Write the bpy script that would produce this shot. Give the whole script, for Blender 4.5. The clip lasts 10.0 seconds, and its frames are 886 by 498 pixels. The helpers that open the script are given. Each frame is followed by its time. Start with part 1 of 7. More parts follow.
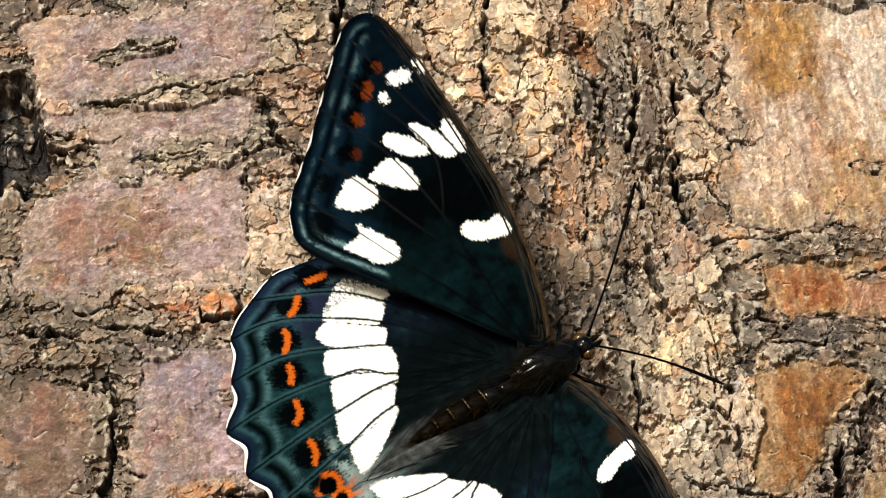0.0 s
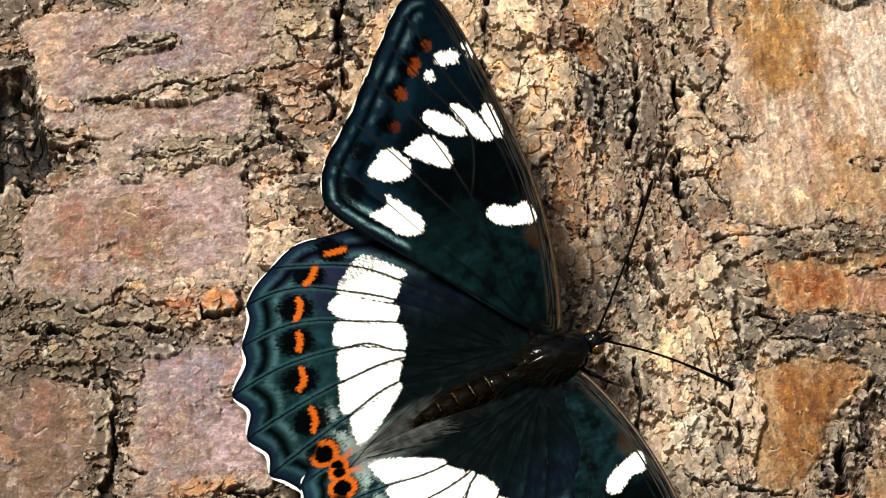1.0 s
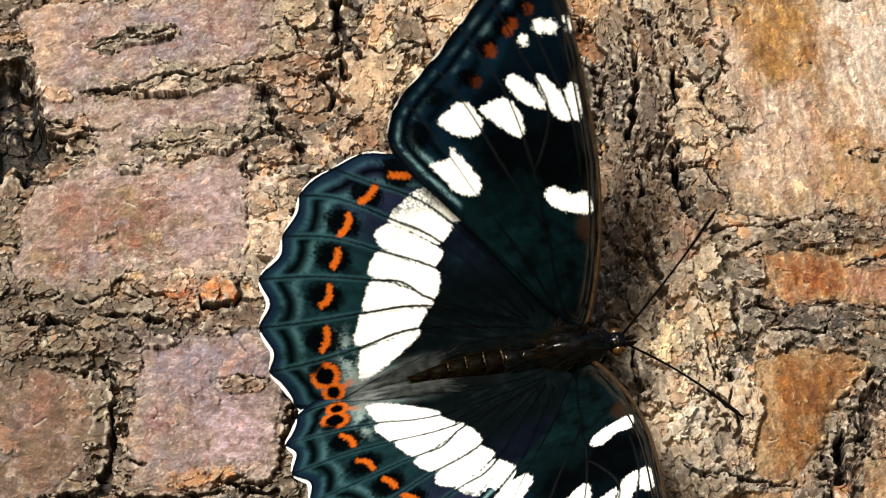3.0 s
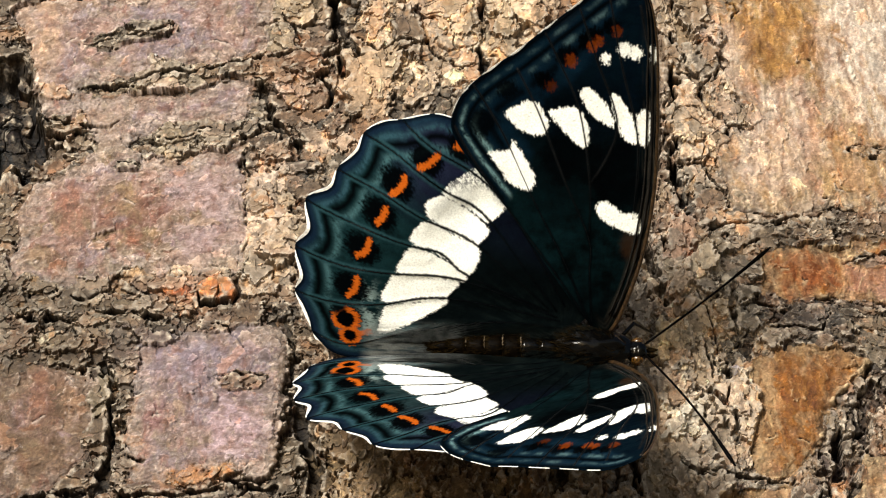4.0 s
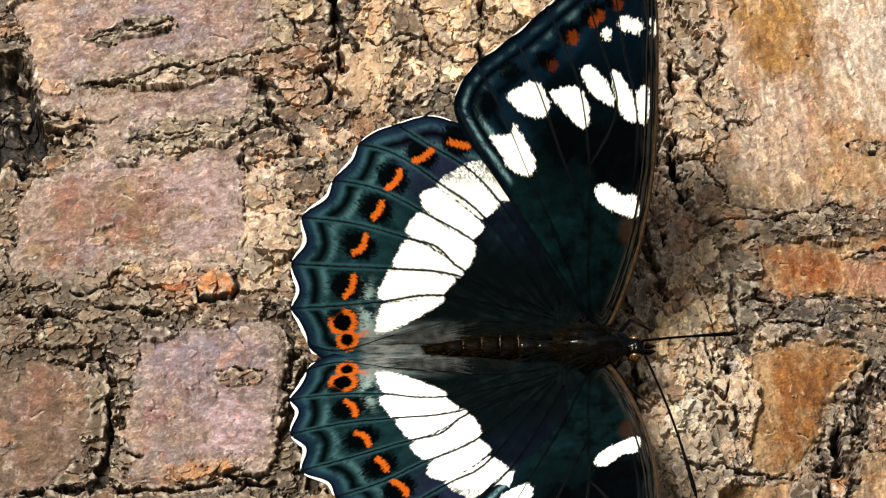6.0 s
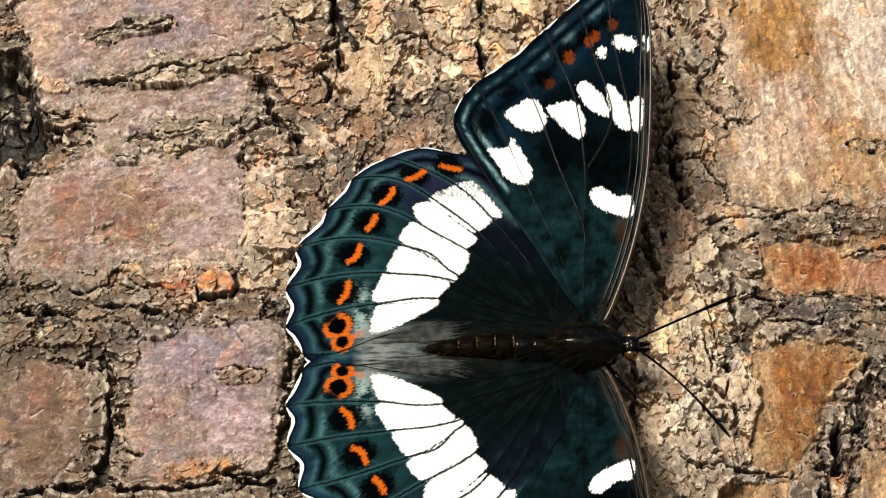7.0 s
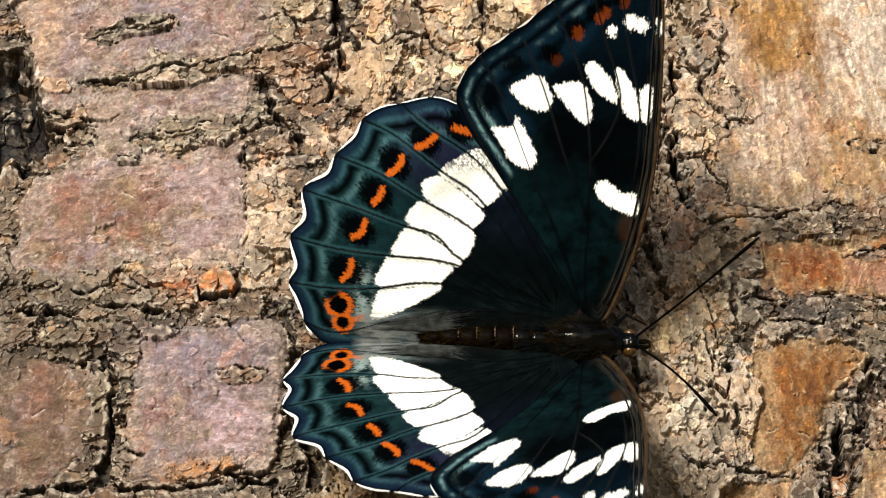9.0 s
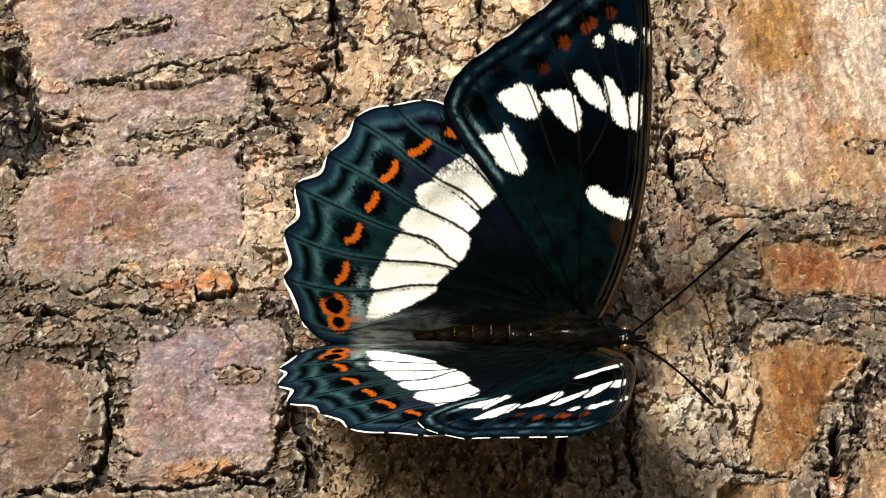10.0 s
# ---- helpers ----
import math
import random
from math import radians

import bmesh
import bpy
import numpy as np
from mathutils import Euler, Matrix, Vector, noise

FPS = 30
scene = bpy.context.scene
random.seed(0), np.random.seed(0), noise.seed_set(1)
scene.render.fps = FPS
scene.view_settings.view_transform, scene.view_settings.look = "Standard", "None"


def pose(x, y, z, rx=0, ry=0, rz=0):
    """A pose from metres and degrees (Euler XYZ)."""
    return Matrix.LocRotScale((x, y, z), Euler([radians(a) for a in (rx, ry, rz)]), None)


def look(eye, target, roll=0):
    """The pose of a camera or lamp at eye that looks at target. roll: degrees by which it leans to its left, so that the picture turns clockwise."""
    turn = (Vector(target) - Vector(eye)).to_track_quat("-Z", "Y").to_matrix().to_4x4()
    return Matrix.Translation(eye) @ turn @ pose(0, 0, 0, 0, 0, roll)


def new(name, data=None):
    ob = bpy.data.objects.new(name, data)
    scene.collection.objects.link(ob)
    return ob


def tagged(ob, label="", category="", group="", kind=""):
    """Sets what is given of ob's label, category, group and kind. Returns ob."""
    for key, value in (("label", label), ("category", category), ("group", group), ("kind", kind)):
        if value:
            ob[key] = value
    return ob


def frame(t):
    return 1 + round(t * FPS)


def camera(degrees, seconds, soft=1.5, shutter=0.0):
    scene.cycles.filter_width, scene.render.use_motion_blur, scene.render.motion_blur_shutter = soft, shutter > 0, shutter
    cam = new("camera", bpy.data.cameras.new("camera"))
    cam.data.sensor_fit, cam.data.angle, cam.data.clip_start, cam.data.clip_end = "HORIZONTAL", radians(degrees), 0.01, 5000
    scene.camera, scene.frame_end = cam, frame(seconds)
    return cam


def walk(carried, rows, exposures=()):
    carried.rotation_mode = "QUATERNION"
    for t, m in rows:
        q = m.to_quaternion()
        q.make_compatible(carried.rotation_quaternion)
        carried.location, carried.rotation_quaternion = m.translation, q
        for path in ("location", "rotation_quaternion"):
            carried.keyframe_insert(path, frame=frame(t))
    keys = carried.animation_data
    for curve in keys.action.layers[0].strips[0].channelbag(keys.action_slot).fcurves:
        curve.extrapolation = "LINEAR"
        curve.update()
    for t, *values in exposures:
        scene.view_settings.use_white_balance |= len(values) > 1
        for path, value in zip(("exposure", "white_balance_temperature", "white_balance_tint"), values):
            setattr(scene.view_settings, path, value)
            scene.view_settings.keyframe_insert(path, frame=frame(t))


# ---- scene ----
import functools

# ---------------------------------------------------------------- camera
MM = 0.001
TILT, DIST = radians(24.55), 0.3718          # the camera stands low and looks up at the trunk
EYE = (0.0, -DIST * math.cos(TILT), -DIST * math.sin(TILT))
cam = camera(15.32, 10.0, soft=1.1, shutter=0.5)
# seconds and the place on the trunk, in mm, that the camera looks at
AIM = [
    (0.0, -0.50, 2.67),
    (0.5, -0.51, 2.45),
    (1.0, -0.59, 2.24),
    (1.5, -0.69, 1.92),
    (2.0, -0.71, 1.66),
    (2.5, -0.63, 1.35),
    (4.0, -0.27, 0.72),
    (4.5, -0.39, 0.49),
    (5.0, -0.37, 0.30),
    (5.5, -0.24, 0.26),
    (7.0, -0.13, 0.00),
    (7.5, -0.26, -0.02),
    (8.0, -0.21, -0.02),
    (8.5, -0.41, -0.02),
    (9.0, -0.29, -0.04),
    (9.5, -0.09, -0.04),
    (10.0, 0.00, 0.00),
]
walk(cam, [(t, look(EYE, (x * MM, 0.0, z * MM))) for t, x, z in AIM])

# ---------------------------------------------------------------- light
SUN_UP, SUN_TURN = radians(17), radians(208)
world = bpy.data.worlds.new("daylight")
scene.world = world
world.use_nodes = True
wn = world.node_tree
sky = wn.nodes.new("ShaderNodeTexSky")
sky.sky_type, sky.sun_disc = "NISHITA", False
sky.sun_elevation, sky.sun_rotation = SUN_UP, SUN_TURN
sky.air_density, sky.dust_density = 1.0, 3.0
wn.links.new(sky.outputs[0], wn.nodes["Background"].inputs[0])
wn.nodes["Background"].inputs[1].default_value = 0.095
sun_data = bpy.data.lights.new("sun", "SUN")
sun_data.energy, sun_data.angle, sun_data.color = 5.0, radians(20), (1.0, 0.972, 0.897)
sun = new("sun", sun_data)
sun_way = Vector((math.sin(SUN_TURN) * math.cos(SUN_UP), math.cos(SUN_TURN) * math.cos(SUN_UP), math.sin(SUN_UP)))
sun.matrix_world = look(sun_way * 5, (0, 0, 0))
scene.view_settings.exposure = 0.36


# ---------------------------------------------------------------- materials
def material(name, roughness=0.7, specular=0.4):
    m = bpy.data.materials.new(name)
    m.use_nodes = True
    n = m.node_tree.nodes
    b = n["Principled BSDF"]
    b.inputs["Roughness"].default_value = roughness
    b.inputs["Specular IOR Level"].default_value = specular
    return m, m.node_tree, b


def noise_node(tree, scale, detail=4.0, rough=0.55):
    co = tree.nodes.new("ShaderNodeTexCoord")
    n = tree.nodes.new("ShaderNodeTexNoise")
    n.inputs["Scale"].default_value = scale
    n.inputs["Detail"].default_value = detail
    n.inputs["Roughness"].default_value = rough
    tree.links.new(co.outputs["Object"], n.inputs["Vector"])
    return n


def ramp_node(tree, source, stops):
    r = tree.nodes.new("ShaderNodeValToRGB")
    while len(r.color_ramp.elements) < len(stops):
        r.color_ramp.elements.new(0.5)
    for e, (p, c) in zip(r.color_ramp.elements, stops):
        e.position, e.color = p, (*c, 1)
    tree.links.new(source, r.inputs[0])
    return r


def mix_node(tree, kind, factor, a, b):
    m = tree.nodes.new("ShaderNodeMix")
    m.data_type, m.blend_type = "RGBA", kind
    for socket, value in ((m.inputs[0], factor), (m.inputs[6], a), (m.inputs[7], b)):
        if isinstance(value, bpy.types.NodeSocket):
            tree.links.new(value, socket)
        else:
            socket.default_value = value
    return m.outputs[2]


def bump_node(tree, bsdf, source, strength, distance):
    b = tree.nodes.new("ShaderNodeBump")
    b.inputs["Strength"].default_value, b.inputs["Distance"].default_value = strength, distance
    tree.links.new(source, b.inputs["Height"])
    tree.links.new(b.outputs[0], bsdf.inputs["Normal"])


def bark_material():
    m, t, b = material("bark", 0.82, 0.3)
    a = t.nodes.new("ShaderNodeAttribute")
    a.attribute_name = "tint"
    grain = noise_node(t, 2600, 3, 0.6)
    shift = noise_node(t, 1500, 3, 0.6)
    co = t.nodes.new("ShaderNodeTexCoord")
    bent = t.nodes.new("ShaderNodeVectorMath")
    bent.operation = "MULTIPLY_ADD"
    bent.inputs[1].default_value = (0.0009, 0.0009, 0.0009)
    t.links.new(shift.outputs["Color"], bent.inputs[0])
    t.links.new(co.outputs["Object"], bent.inputs[2])
    c = a.outputs["Color"]
    heights = []
    for scale, stops in ((1300, [(0.0, (0.50, 0.48, 0.46)), (0.45, (0.92, 0.92, 0.92)), (0.8, (1.10, 1.10, 1.10)), (1.0, (1.9, 1.86, 1.78))]),
                         (3200, [(0.0, (0.5, 0.49, 0.48)), (0.6, (1.0, 1.0, 1.0)), (0.88, (1.1, 1.1, 1.1)), (1.0, (2.0, 1.96, 1.9))])):
        v = t.nodes.new("ShaderNodeTexVoronoi")
        v.inputs["Scale"].default_value = scale
        t.links.new(bent.outputs[0], v.inputs["Vector"])
        pick = t.nodes.new("ShaderNodeSeparateColor")
        t.links.new(v.outputs["Color"], pick.inputs[0])
        r = ramp_node(t, pick.outputs[0], stops)
        c = mix_node(t, "MULTIPLY", a.outputs["Alpha"], c, r.outputs[0])
        heights.append(pick.outputs[1])
    g = ramp_node(t, grain.outputs[0], [(0.3, (0.84, 0.83, 0.82)), (0.5, (1, 1, 1)), (0.7, (1.15, 1.15, 1.15))])
    c = mix_node(t, "MULTIPLY", 1.0, c, g.outputs[0])
    t.links.new(c, b.inputs["Base Color"])
    high = t.nodes.new("ShaderNodeMath")
    high.operation = "MULTIPLY"
    t.links.new(heights[0], high.inputs[0])
    t.links.new(a.outputs["Alpha"], high.inputs[1])
    first = t.nodes.new("ShaderNodeBump")
    first.inputs["Strength"].default_value, first.inputs["Distance"].default_value = 0.5, 0.00012
    t.links.new(high.outputs[0], first.inputs["Height"])
    second = t.nodes.new("ShaderNodeBump")
    second.inputs["Strength"].default_value, second.inputs["Distance"].default_value = 0.35, 0.00008
    t.links.new(grain.outputs[0], second.inputs["Height"])
    t.links.new(first.outputs[0], second.inputs["Normal"])
    t.links.new(second.outputs[0], b.inputs["Normal"])
    return m


def wing_material():
    m, t, b = material("wing_scales", 0.45, 0.05)
    a = t.nodes.new("ShaderNodeAttribute")
    a.attribute_name = "tint"
    grain = noise_node(t, 5200, 2, 0.6)
    g = ramp_node(t, grain.outputs[0], [(0.3, (0.82, 0.82, 0.82)), (0.7, (1.16, 1.16, 1.16))])
    t.links.new(mix_node(t, "MULTIPLY", 1.0, a.outputs["Color"], g.outputs[0]), b.inputs["Base Color"])
    # blue-green shimmer of the scales
    gloss = t.nodes.new("ShaderNodeMath")
    gloss.operation = "MULTIPLY_ADD"
    gloss.inputs[1].default_value, gloss.inputs[2].default_value = SHIMMER, 0.0
    t.links.new(a.outputs["Alpha"], gloss.inputs[0])
    t.links.new(gloss.outputs[0], b.inputs["Specular IOR Level"])
    b.inputs["Specular Tint"].default_value = (0.22, 0.80, 1.0, 1)
    bump_node(t, b, grain.outputs[0], 0.2, 0.00004)
    return m


def plain_material(name, dark, light, scale, roughness, specular=0.4, bump=0.0):
    m, t, b = material(name, roughness, specular)
    n = noise_node(t, scale, 4, 0.6)
    r = ramp_node(t, n.outputs[0], [(0.3, dark), (0.7, light)])
    t.links.new(r.outputs[0], b.inputs["Base Color"])
    if bump:
        bump_node(t, b, n.outputs[0], 0.6, bump)
    return m


BARK = bark_material()
SHIMMER = 0.044
WING = wing_material()
VEIN = plain_material("wing_vein", (0.001, 0.0015, 0.002), (0.004, 0.005, 0.006), 900, 0.2, 0.08)
FRONT_VEIN = plain_material("front_vein", (0.004, 0.004, 0.004), (0.016, 0.014, 0.012), 700, 0.25, 0.12)
COSTA = plain_material("wing_edge", (0.003, 0.002, 0.0015), (0.055, 0.030, 0.012), 2200, 0.3, 0.3)
FRINGE = plain_material("white_fringe", (0.6, 0.6, 0.57), (0.85, 0.85, 0.82), 3000, 0.8, 0.2)
CHITIN = plain_material("dark_chitin", (0.001, 0.001, 0.001), (0.001, 0.001, 0.001), 900, 0.07, 0.18, 0.00012)
ABDOMEN = plain_material("abdomen_scales", (0.0005, 0.0004, 0.0003), (0.0028, 0.0016, 0.0006), 1300, 0.5, 0.02)
FUR = plain_material("brown_fur", (0.0008, 0.0006, 0.0004), (0.0150, 0.0095, 0.0030), 700, 0.7, 0.01)
FEELER = plain_material("matt_black_feeler", (0.0006, 0.0005, 0.0005), (0.0014, 0.0010, 0.0008), 900, 0.55, 0.02)
GREY_HAIR = plain_material("grey_hair", (0.008, 0.010, 0.010), (0.060, 0.064, 0.062), 900, 0.7, 0.03)
DARK_HAIR = plain_material("dark_hair", (0.001, 0.0015, 0.0015), (0.005, 0.007, 0.0065), 900, 0.6, 0.02)
EYE_AMBER = plain_material("amber_eye", (0.004, 0.002, 0.001), (0.08, 0.036, 0.005), 4200, 0.25, 0.5)
RING = plain_material("pale_ring", (0.004, 0.003, 0.002), (0.16, 0.12, 0.075), 1300, 0.6, 0.1)
# unseen ground, kept pale so that it bounces light up to the raised wing
SOIL = plain_material("forest_floor", (0.13, 0.10, 0.065), (0.27, 0.22, 0.14), 6, 0.95, 0.2)


# ---------------------------------------------------------------- numeric helpers
def gradient_noise(x, y, seed):
    r = np.random.RandomState(seed)
    p = r.permutation(256)
    p = np.concatenate([p, p])
    ang = r.rand(256) * 2 * np.pi
    gx, gy = np.cos(ang), np.sin(ang)
    xi, yi = np.floor(x).astype(int), np.floor(y).astype(int)
    xf, yf = x - xi, y - yi
    u, v = xf * xf * xf * (xf * (xf * 6 - 15) + 10), yf * yf * yf * (yf * (yf * 6 - 15) + 10)
    xi, yi = xi & 255, yi & 255
    x1, y1 = (xi + 1) & 255, (yi + 1) & 255

    def corner(a, b, dx, dy):
        h = p[p[a] + b]
        return gx[h] * dx + gy[h] * dy

    n0 = corner(xi, yi, xf, yf) * (1 - u) + corner(x1, yi, xf - 1, yf) * u
    n1 = corner(xi, y1, xf, yf - 1) * (1 - u) + corner(x1, y1, xf - 1, yf - 1) * u
    return (n0 * (1 - v) + n1 * v) * 1.5


def fbm(x, y, scale, seed, octaves=4, gain=0.55):
    total, amp = 0.0, 1.0
    for k in range(octaves):
        total = total + amp * gradient_noise(x * scale, y * scale, seed + k)
        scale, amp = scale * 2.03, amp * gain
    return total


def cells(x, y, seed):
    """Distance to the nearest and second nearest of scattered seeds, the nearest one's random number and the way to it."""
    r = np.random.RandomState(seed)
    px, py, val = r.rand(64, 64), r.rand(64, 64), r.rand(64, 64)
    xi, yi = np.floor(x).astype(int), np.floor(y).astype(int)
    f1, f2 = np.full(x.shape, 9.0), np.full(x.shape, 9.0)
    rnd, ox, oy = np.zeros(x.shape), np.zeros(x.shape), np.zeros(x.shape)
    for dx in (-1, 0, 1):
        for dy in (-1, 0, 1):
            a, b = (xi + dx) & 63, (yi + dy) & 63
            ex, ey = xi + dx + px[a, b] - x, yi + dy + py[a, b] - y
            d = np.hypot(ex, ey)
            near = d < f1
            f2 = np.where(near, f1, np.minimum(f2, d))
            rnd, ox, oy = np.where(near, val[a, b], rnd), np.where(near, ex, ox), np.where(near, ey, oy)
            f1 = np.where(near, d, f1)
    return f1, f2, rnd, ox, oy


def smooth(lo, hi, x):
    s = np.clip((x - lo) / (hi - lo), 0, 1)
    return s * s * (3 - 2 * s)


def line_distance(x, y, line, closed=False):
    best = np.full(x.shape, 1e9)
    ends = list(zip(line, line[1:] + line[:1])) if closed else list(zip(line, line[1:]))
    for (ax, ay), (bx, by) in ends:
        dx, dy = bx - ax, by - ay
        s = np.clip(((x - ax) * dx + (y - ay) * dy) / (dx * dx + dy * dy + 1e-12), 0, 1)
        best = np.minimum(best, np.hypot(x - ax - s * dx, y - ay - s * dy))
    return best


def inside(x, y, poly):
    odd = np.zeros(x.shape, bool)
    for (ax, ay), (bx, by) in zip(poly, poly[1:] + poly[:1]):
        if ay != by:
            odd ^= ((ay > y) != (by > y)) & (x < (bx - ax) * (y - ay) / (by - ay) + ax)
    return odd


def depth_in(x, y, poly):
    """How deep a place lies inside an outline (negative outside)."""
    d = line_distance(x, y, poly, True)
    return np.where(inside(x, y, poly), d, -d)


def rounded(poly, steps=5, closed=True):
    """A smooth curve through the corners of an outline."""
    n, out = len(poly), []
    for i in range(n if closed else n - 1):
        q = [poly[(i + k) % n] if closed else poly[min(max(i + k, 0), n - 1)] for k in (-1, 0, 1, 2)]
        for k in range(steps):
            t = k / steps
            out.append(tuple(0.5 * (2 * b + (c - a) * t + (2 * a - 5 * b + 4 * c - d) * t * t + (3 * b - a - 3 * c + d) * t ** 3)
                             for a, b, c, d in zip(*q)))
    return out if closed else out + [poly[-1]]


def blur(a, r):
    for axis in (0, 1):
        pad = [(r + 1, r) if k == axis else (0, 0) for k in (0, 1)]
        c = np.cumsum(np.pad(a, pad, mode="edge"), axis=axis)
        n = a.shape[axis]
        a = (np.take(c, range(2 * r + 1, 2 * r + 1 + n), axis) - np.take(c, range(n), axis)) / (2 * r + 1)
    return a


def quad_mesh(name, co, quads, tint=None, mat=None, crumble=None, flat=False):
    """A mesh of quads from arrays, with only the vertices that its quads use."""
    used, idx = np.unique(quads, return_inverse=True)
    me = bpy.data.meshes.new(name)
    n = len(quads)
    me.vertices.add(len(used))
    me.vertices.foreach_set("co", np.ascontiguousarray(co[used], np.float32).ravel())
    me.loops.add(4 * n)
    me.loops.foreach_set("vertex_index", idx.ravel().astype(np.int32))
    me.polygons.add(n)
    me.polygons.foreach_set("loop_start", np.arange(0, 4 * n, 4, dtype=np.int32))
    me.polygons.foreach_set("use_smooth", np.full(n, not flat))
    me.update(calc_edges=True)
    if tint is not None:
        at = me.color_attributes.new("tint", "FLOAT_COLOR", "POINT")
        rgba = np.ones((len(used), 4), np.float32)
        rgba[:, :3] = tint[used]
        if crumble is not None:
            rgba[:, 3] = crumble[used]
        at.data.foreach_set("color", rgba.ravel())
    if mat:
        me.materials.append(mat)
    return me


def part(name, bm, mat, parent, label=""):
    me = bpy.data.meshes.new(name)
    bm.to_mesh(me)
    bm.free()
    me.materials.append(mat)
    ob = new(name, me)
    ob.parent = parent
    return tagged(ob, label)


def tube(bm, path, radii, sides=8):
    """A tapered tube along a path, closed at both ends."""
    rings = []
    for i, p in enumerate(path):
        p = Vector(p)
        way = (Vector(path[min(i + 1, len(path) - 1)]) - Vector(path[max(i - 1, 0)])).normalized()
        a = way.orthogonal().normalized() if not rings else (last - way * last.dot(way)).normalized()
        last = a
        b = way.cross(a)
        rings.append([bm.verts.new(p + radii[i] * (math.cos(k * 2 * math.pi / sides) * a + math.sin(k * 2 * math.pi / sides) * b)) for k in range(sides)])
    for r, s in zip(rings, rings[1:]):
        for k in range(sides):
            f = bm.faces.new((r[k], r[(k + 1) % sides], s[(k + 1) % sides], s[k]))
            f.smooth = True
    bm.faces.new(rings[0][::-1])
    bm.faces.new(rings[-1])
    return bm


def ball(bm, centre, size, rough=0.0, freq=1.0, seg=24, ring=14):
    made = bmesh.ops.create_uvsphere(bm, u_segments=seg, v_segments=ring, radius=1.0)["verts"]
    for v in made:
        v.co *= 1 + rough * noise.noise(v.co * freq)
        v.co = Vector(c + s * k for c, s, k in zip(centre, size, v.co))
    for v in made:
        for f in v.link_faces:
            f.smooth = True
    return bm


# ---------------------------------------------------------------- ground and trunk
bm = bmesh.new()
bmesh.ops.create_grid(bm, x_segments=8, y_segments=8, size=400)
me = bpy.data.meshes.new("ground")
bm.to_mesh(me)
bm.free()
me.materials.append(SOIL)
ground = tagged(new("ground", me), "brown forest floor out of view under the pine tree", "ground", kind="structure")
ground.location.z = -1.3

RADIUS = 220.0                     # of the trunk, mm
STEP = 0.09
us, vs = np.arange(-58, 58.01, STEP), np.arange(-35, 39.01, STEP)
U, V = np.meshgrid(us, vs)
WU = U + 0.6 * gradient_noise(U * 0.22, V * 0.22, 11) + 0.3 * gradient_noise(U * 0.6, V * 0.6, 12) + 0.14 * gradient_noise(U * 1.7, V * 1.7, 15)
WV = V + 0.6 * gradient_noise(U * 0.22, V * 0.22, 21) + 0.3 * gradient_noise(U * 0.6, V * 0.6, 22) + 0.14 * gradient_noise(U * 1.7, V * 1.7, 25)

# three sizes of loose scales, with open cracks between some of them
JU, JV = WU + 0.05 * gradient_noise(U * 3.6, V * 3.6, 16), WV + 0.05 * gradient_noise(U * 3.6, V * 3.6, 26)
big1, big2, bigr, bx_, by_ = cells(JU * 0.30 + 0.25 * gradient_noise(U * 0.5, V * 0.5, 31), JV * 0.40, 32)
mid1, mid2, midr, mx_, my_ = cells(JU * 0.70, JV * 0.92 + 0.3 * gradient_noise(U * 1.2, V * 1.2, 41), 42)
sml1, sml2, smlr, sx_, sy_ = cells(JU * 1.9, JV * 2.3, 52)
low = fbm(U, V, 0.09, 61, 3)
fine = fbm(U, V, 1.1, 71, 3, 0.5)
fibre = fbm(U * 2.2, V * 0.35, 0.8, 81, 4, 0.6)
vary = 0.6 + 0.9 * np.clip(gradient_noise(U * 0.45, V * 0.45, 46) + 0.2, -0.5, 1)
gap_big, gap_mid, gap_sml = smooth(0.01, 0.085, (big2 - big1) / vary), smooth(0.01, 0.11, (mid2 - mid1) / vary), smooth(0.0, 0.2, sml2 - sml1)
open_big = smooth(-0.1, 0.2, fbm(U, V, 0.25, 141, 2))
open_mid = smooth(0.3, 0.5, fbm(U, V, 0.5, 143, 2))
open_sml = smooth(0.2, 0.6, fbm(U, V, 0.8, 145, 2))


def wild(r, k):
    return np.modf(r * k)[0] - 0.5


flakes = 0.9 * (bigr - 0.5) + 0.8 * (bx_ * wild(bigr, 17.3) + by_ * (wild(bigr, 29.1) + 0.35))
chips = 0.8 * (midr - 0.5) + 0.9 * (mx_ * wild(midr, 15.1) + my_ * (wild(midr, 39.7) + 0.3))
crumbs = 0.5 * (smlr - 0.5) + 0.6 * (sx_ * wild(smlr, 13.7) + sy_ * (wild(smlr, 28.3) + 0.2))
splits = 1.3 * open_big * (1 - gap_big) + 0.75 * open_mid * (1 - gap_mid) + 0.18 * open_sml * (1 - gap_sml)

# thin sheets that lie over one another, with lips and seams
CU, CV = U + 0.5 * gradient_noise(U * 0.5, V * 0.5, 101) + 0.12 * gradient_noise(U * 2.2, V * 2.2, 102), V + 0.5 * gradient_noise(U * 0.5, V * 0.5, 111) + 0.12 * gradient_noise(U * 2.2, V * 2.2, 112)


def sheets(scale, levels, seed, tall=1.25):
    q = fbm(CU, CV * tall, scale, seed, 2, 0.45) * levels
    lv = np.floor(q)
    fr = q - lv
    return lv + smooth(0.93, 1.0, fr), smooth(0.26, 0.04, fr), smooth(0.55, 0.82, fr) * smooth(0.98, 0.86, fr), np.modf(np.abs(np.sin(lv * 12.9898 + seed)) * 437.58)[0]


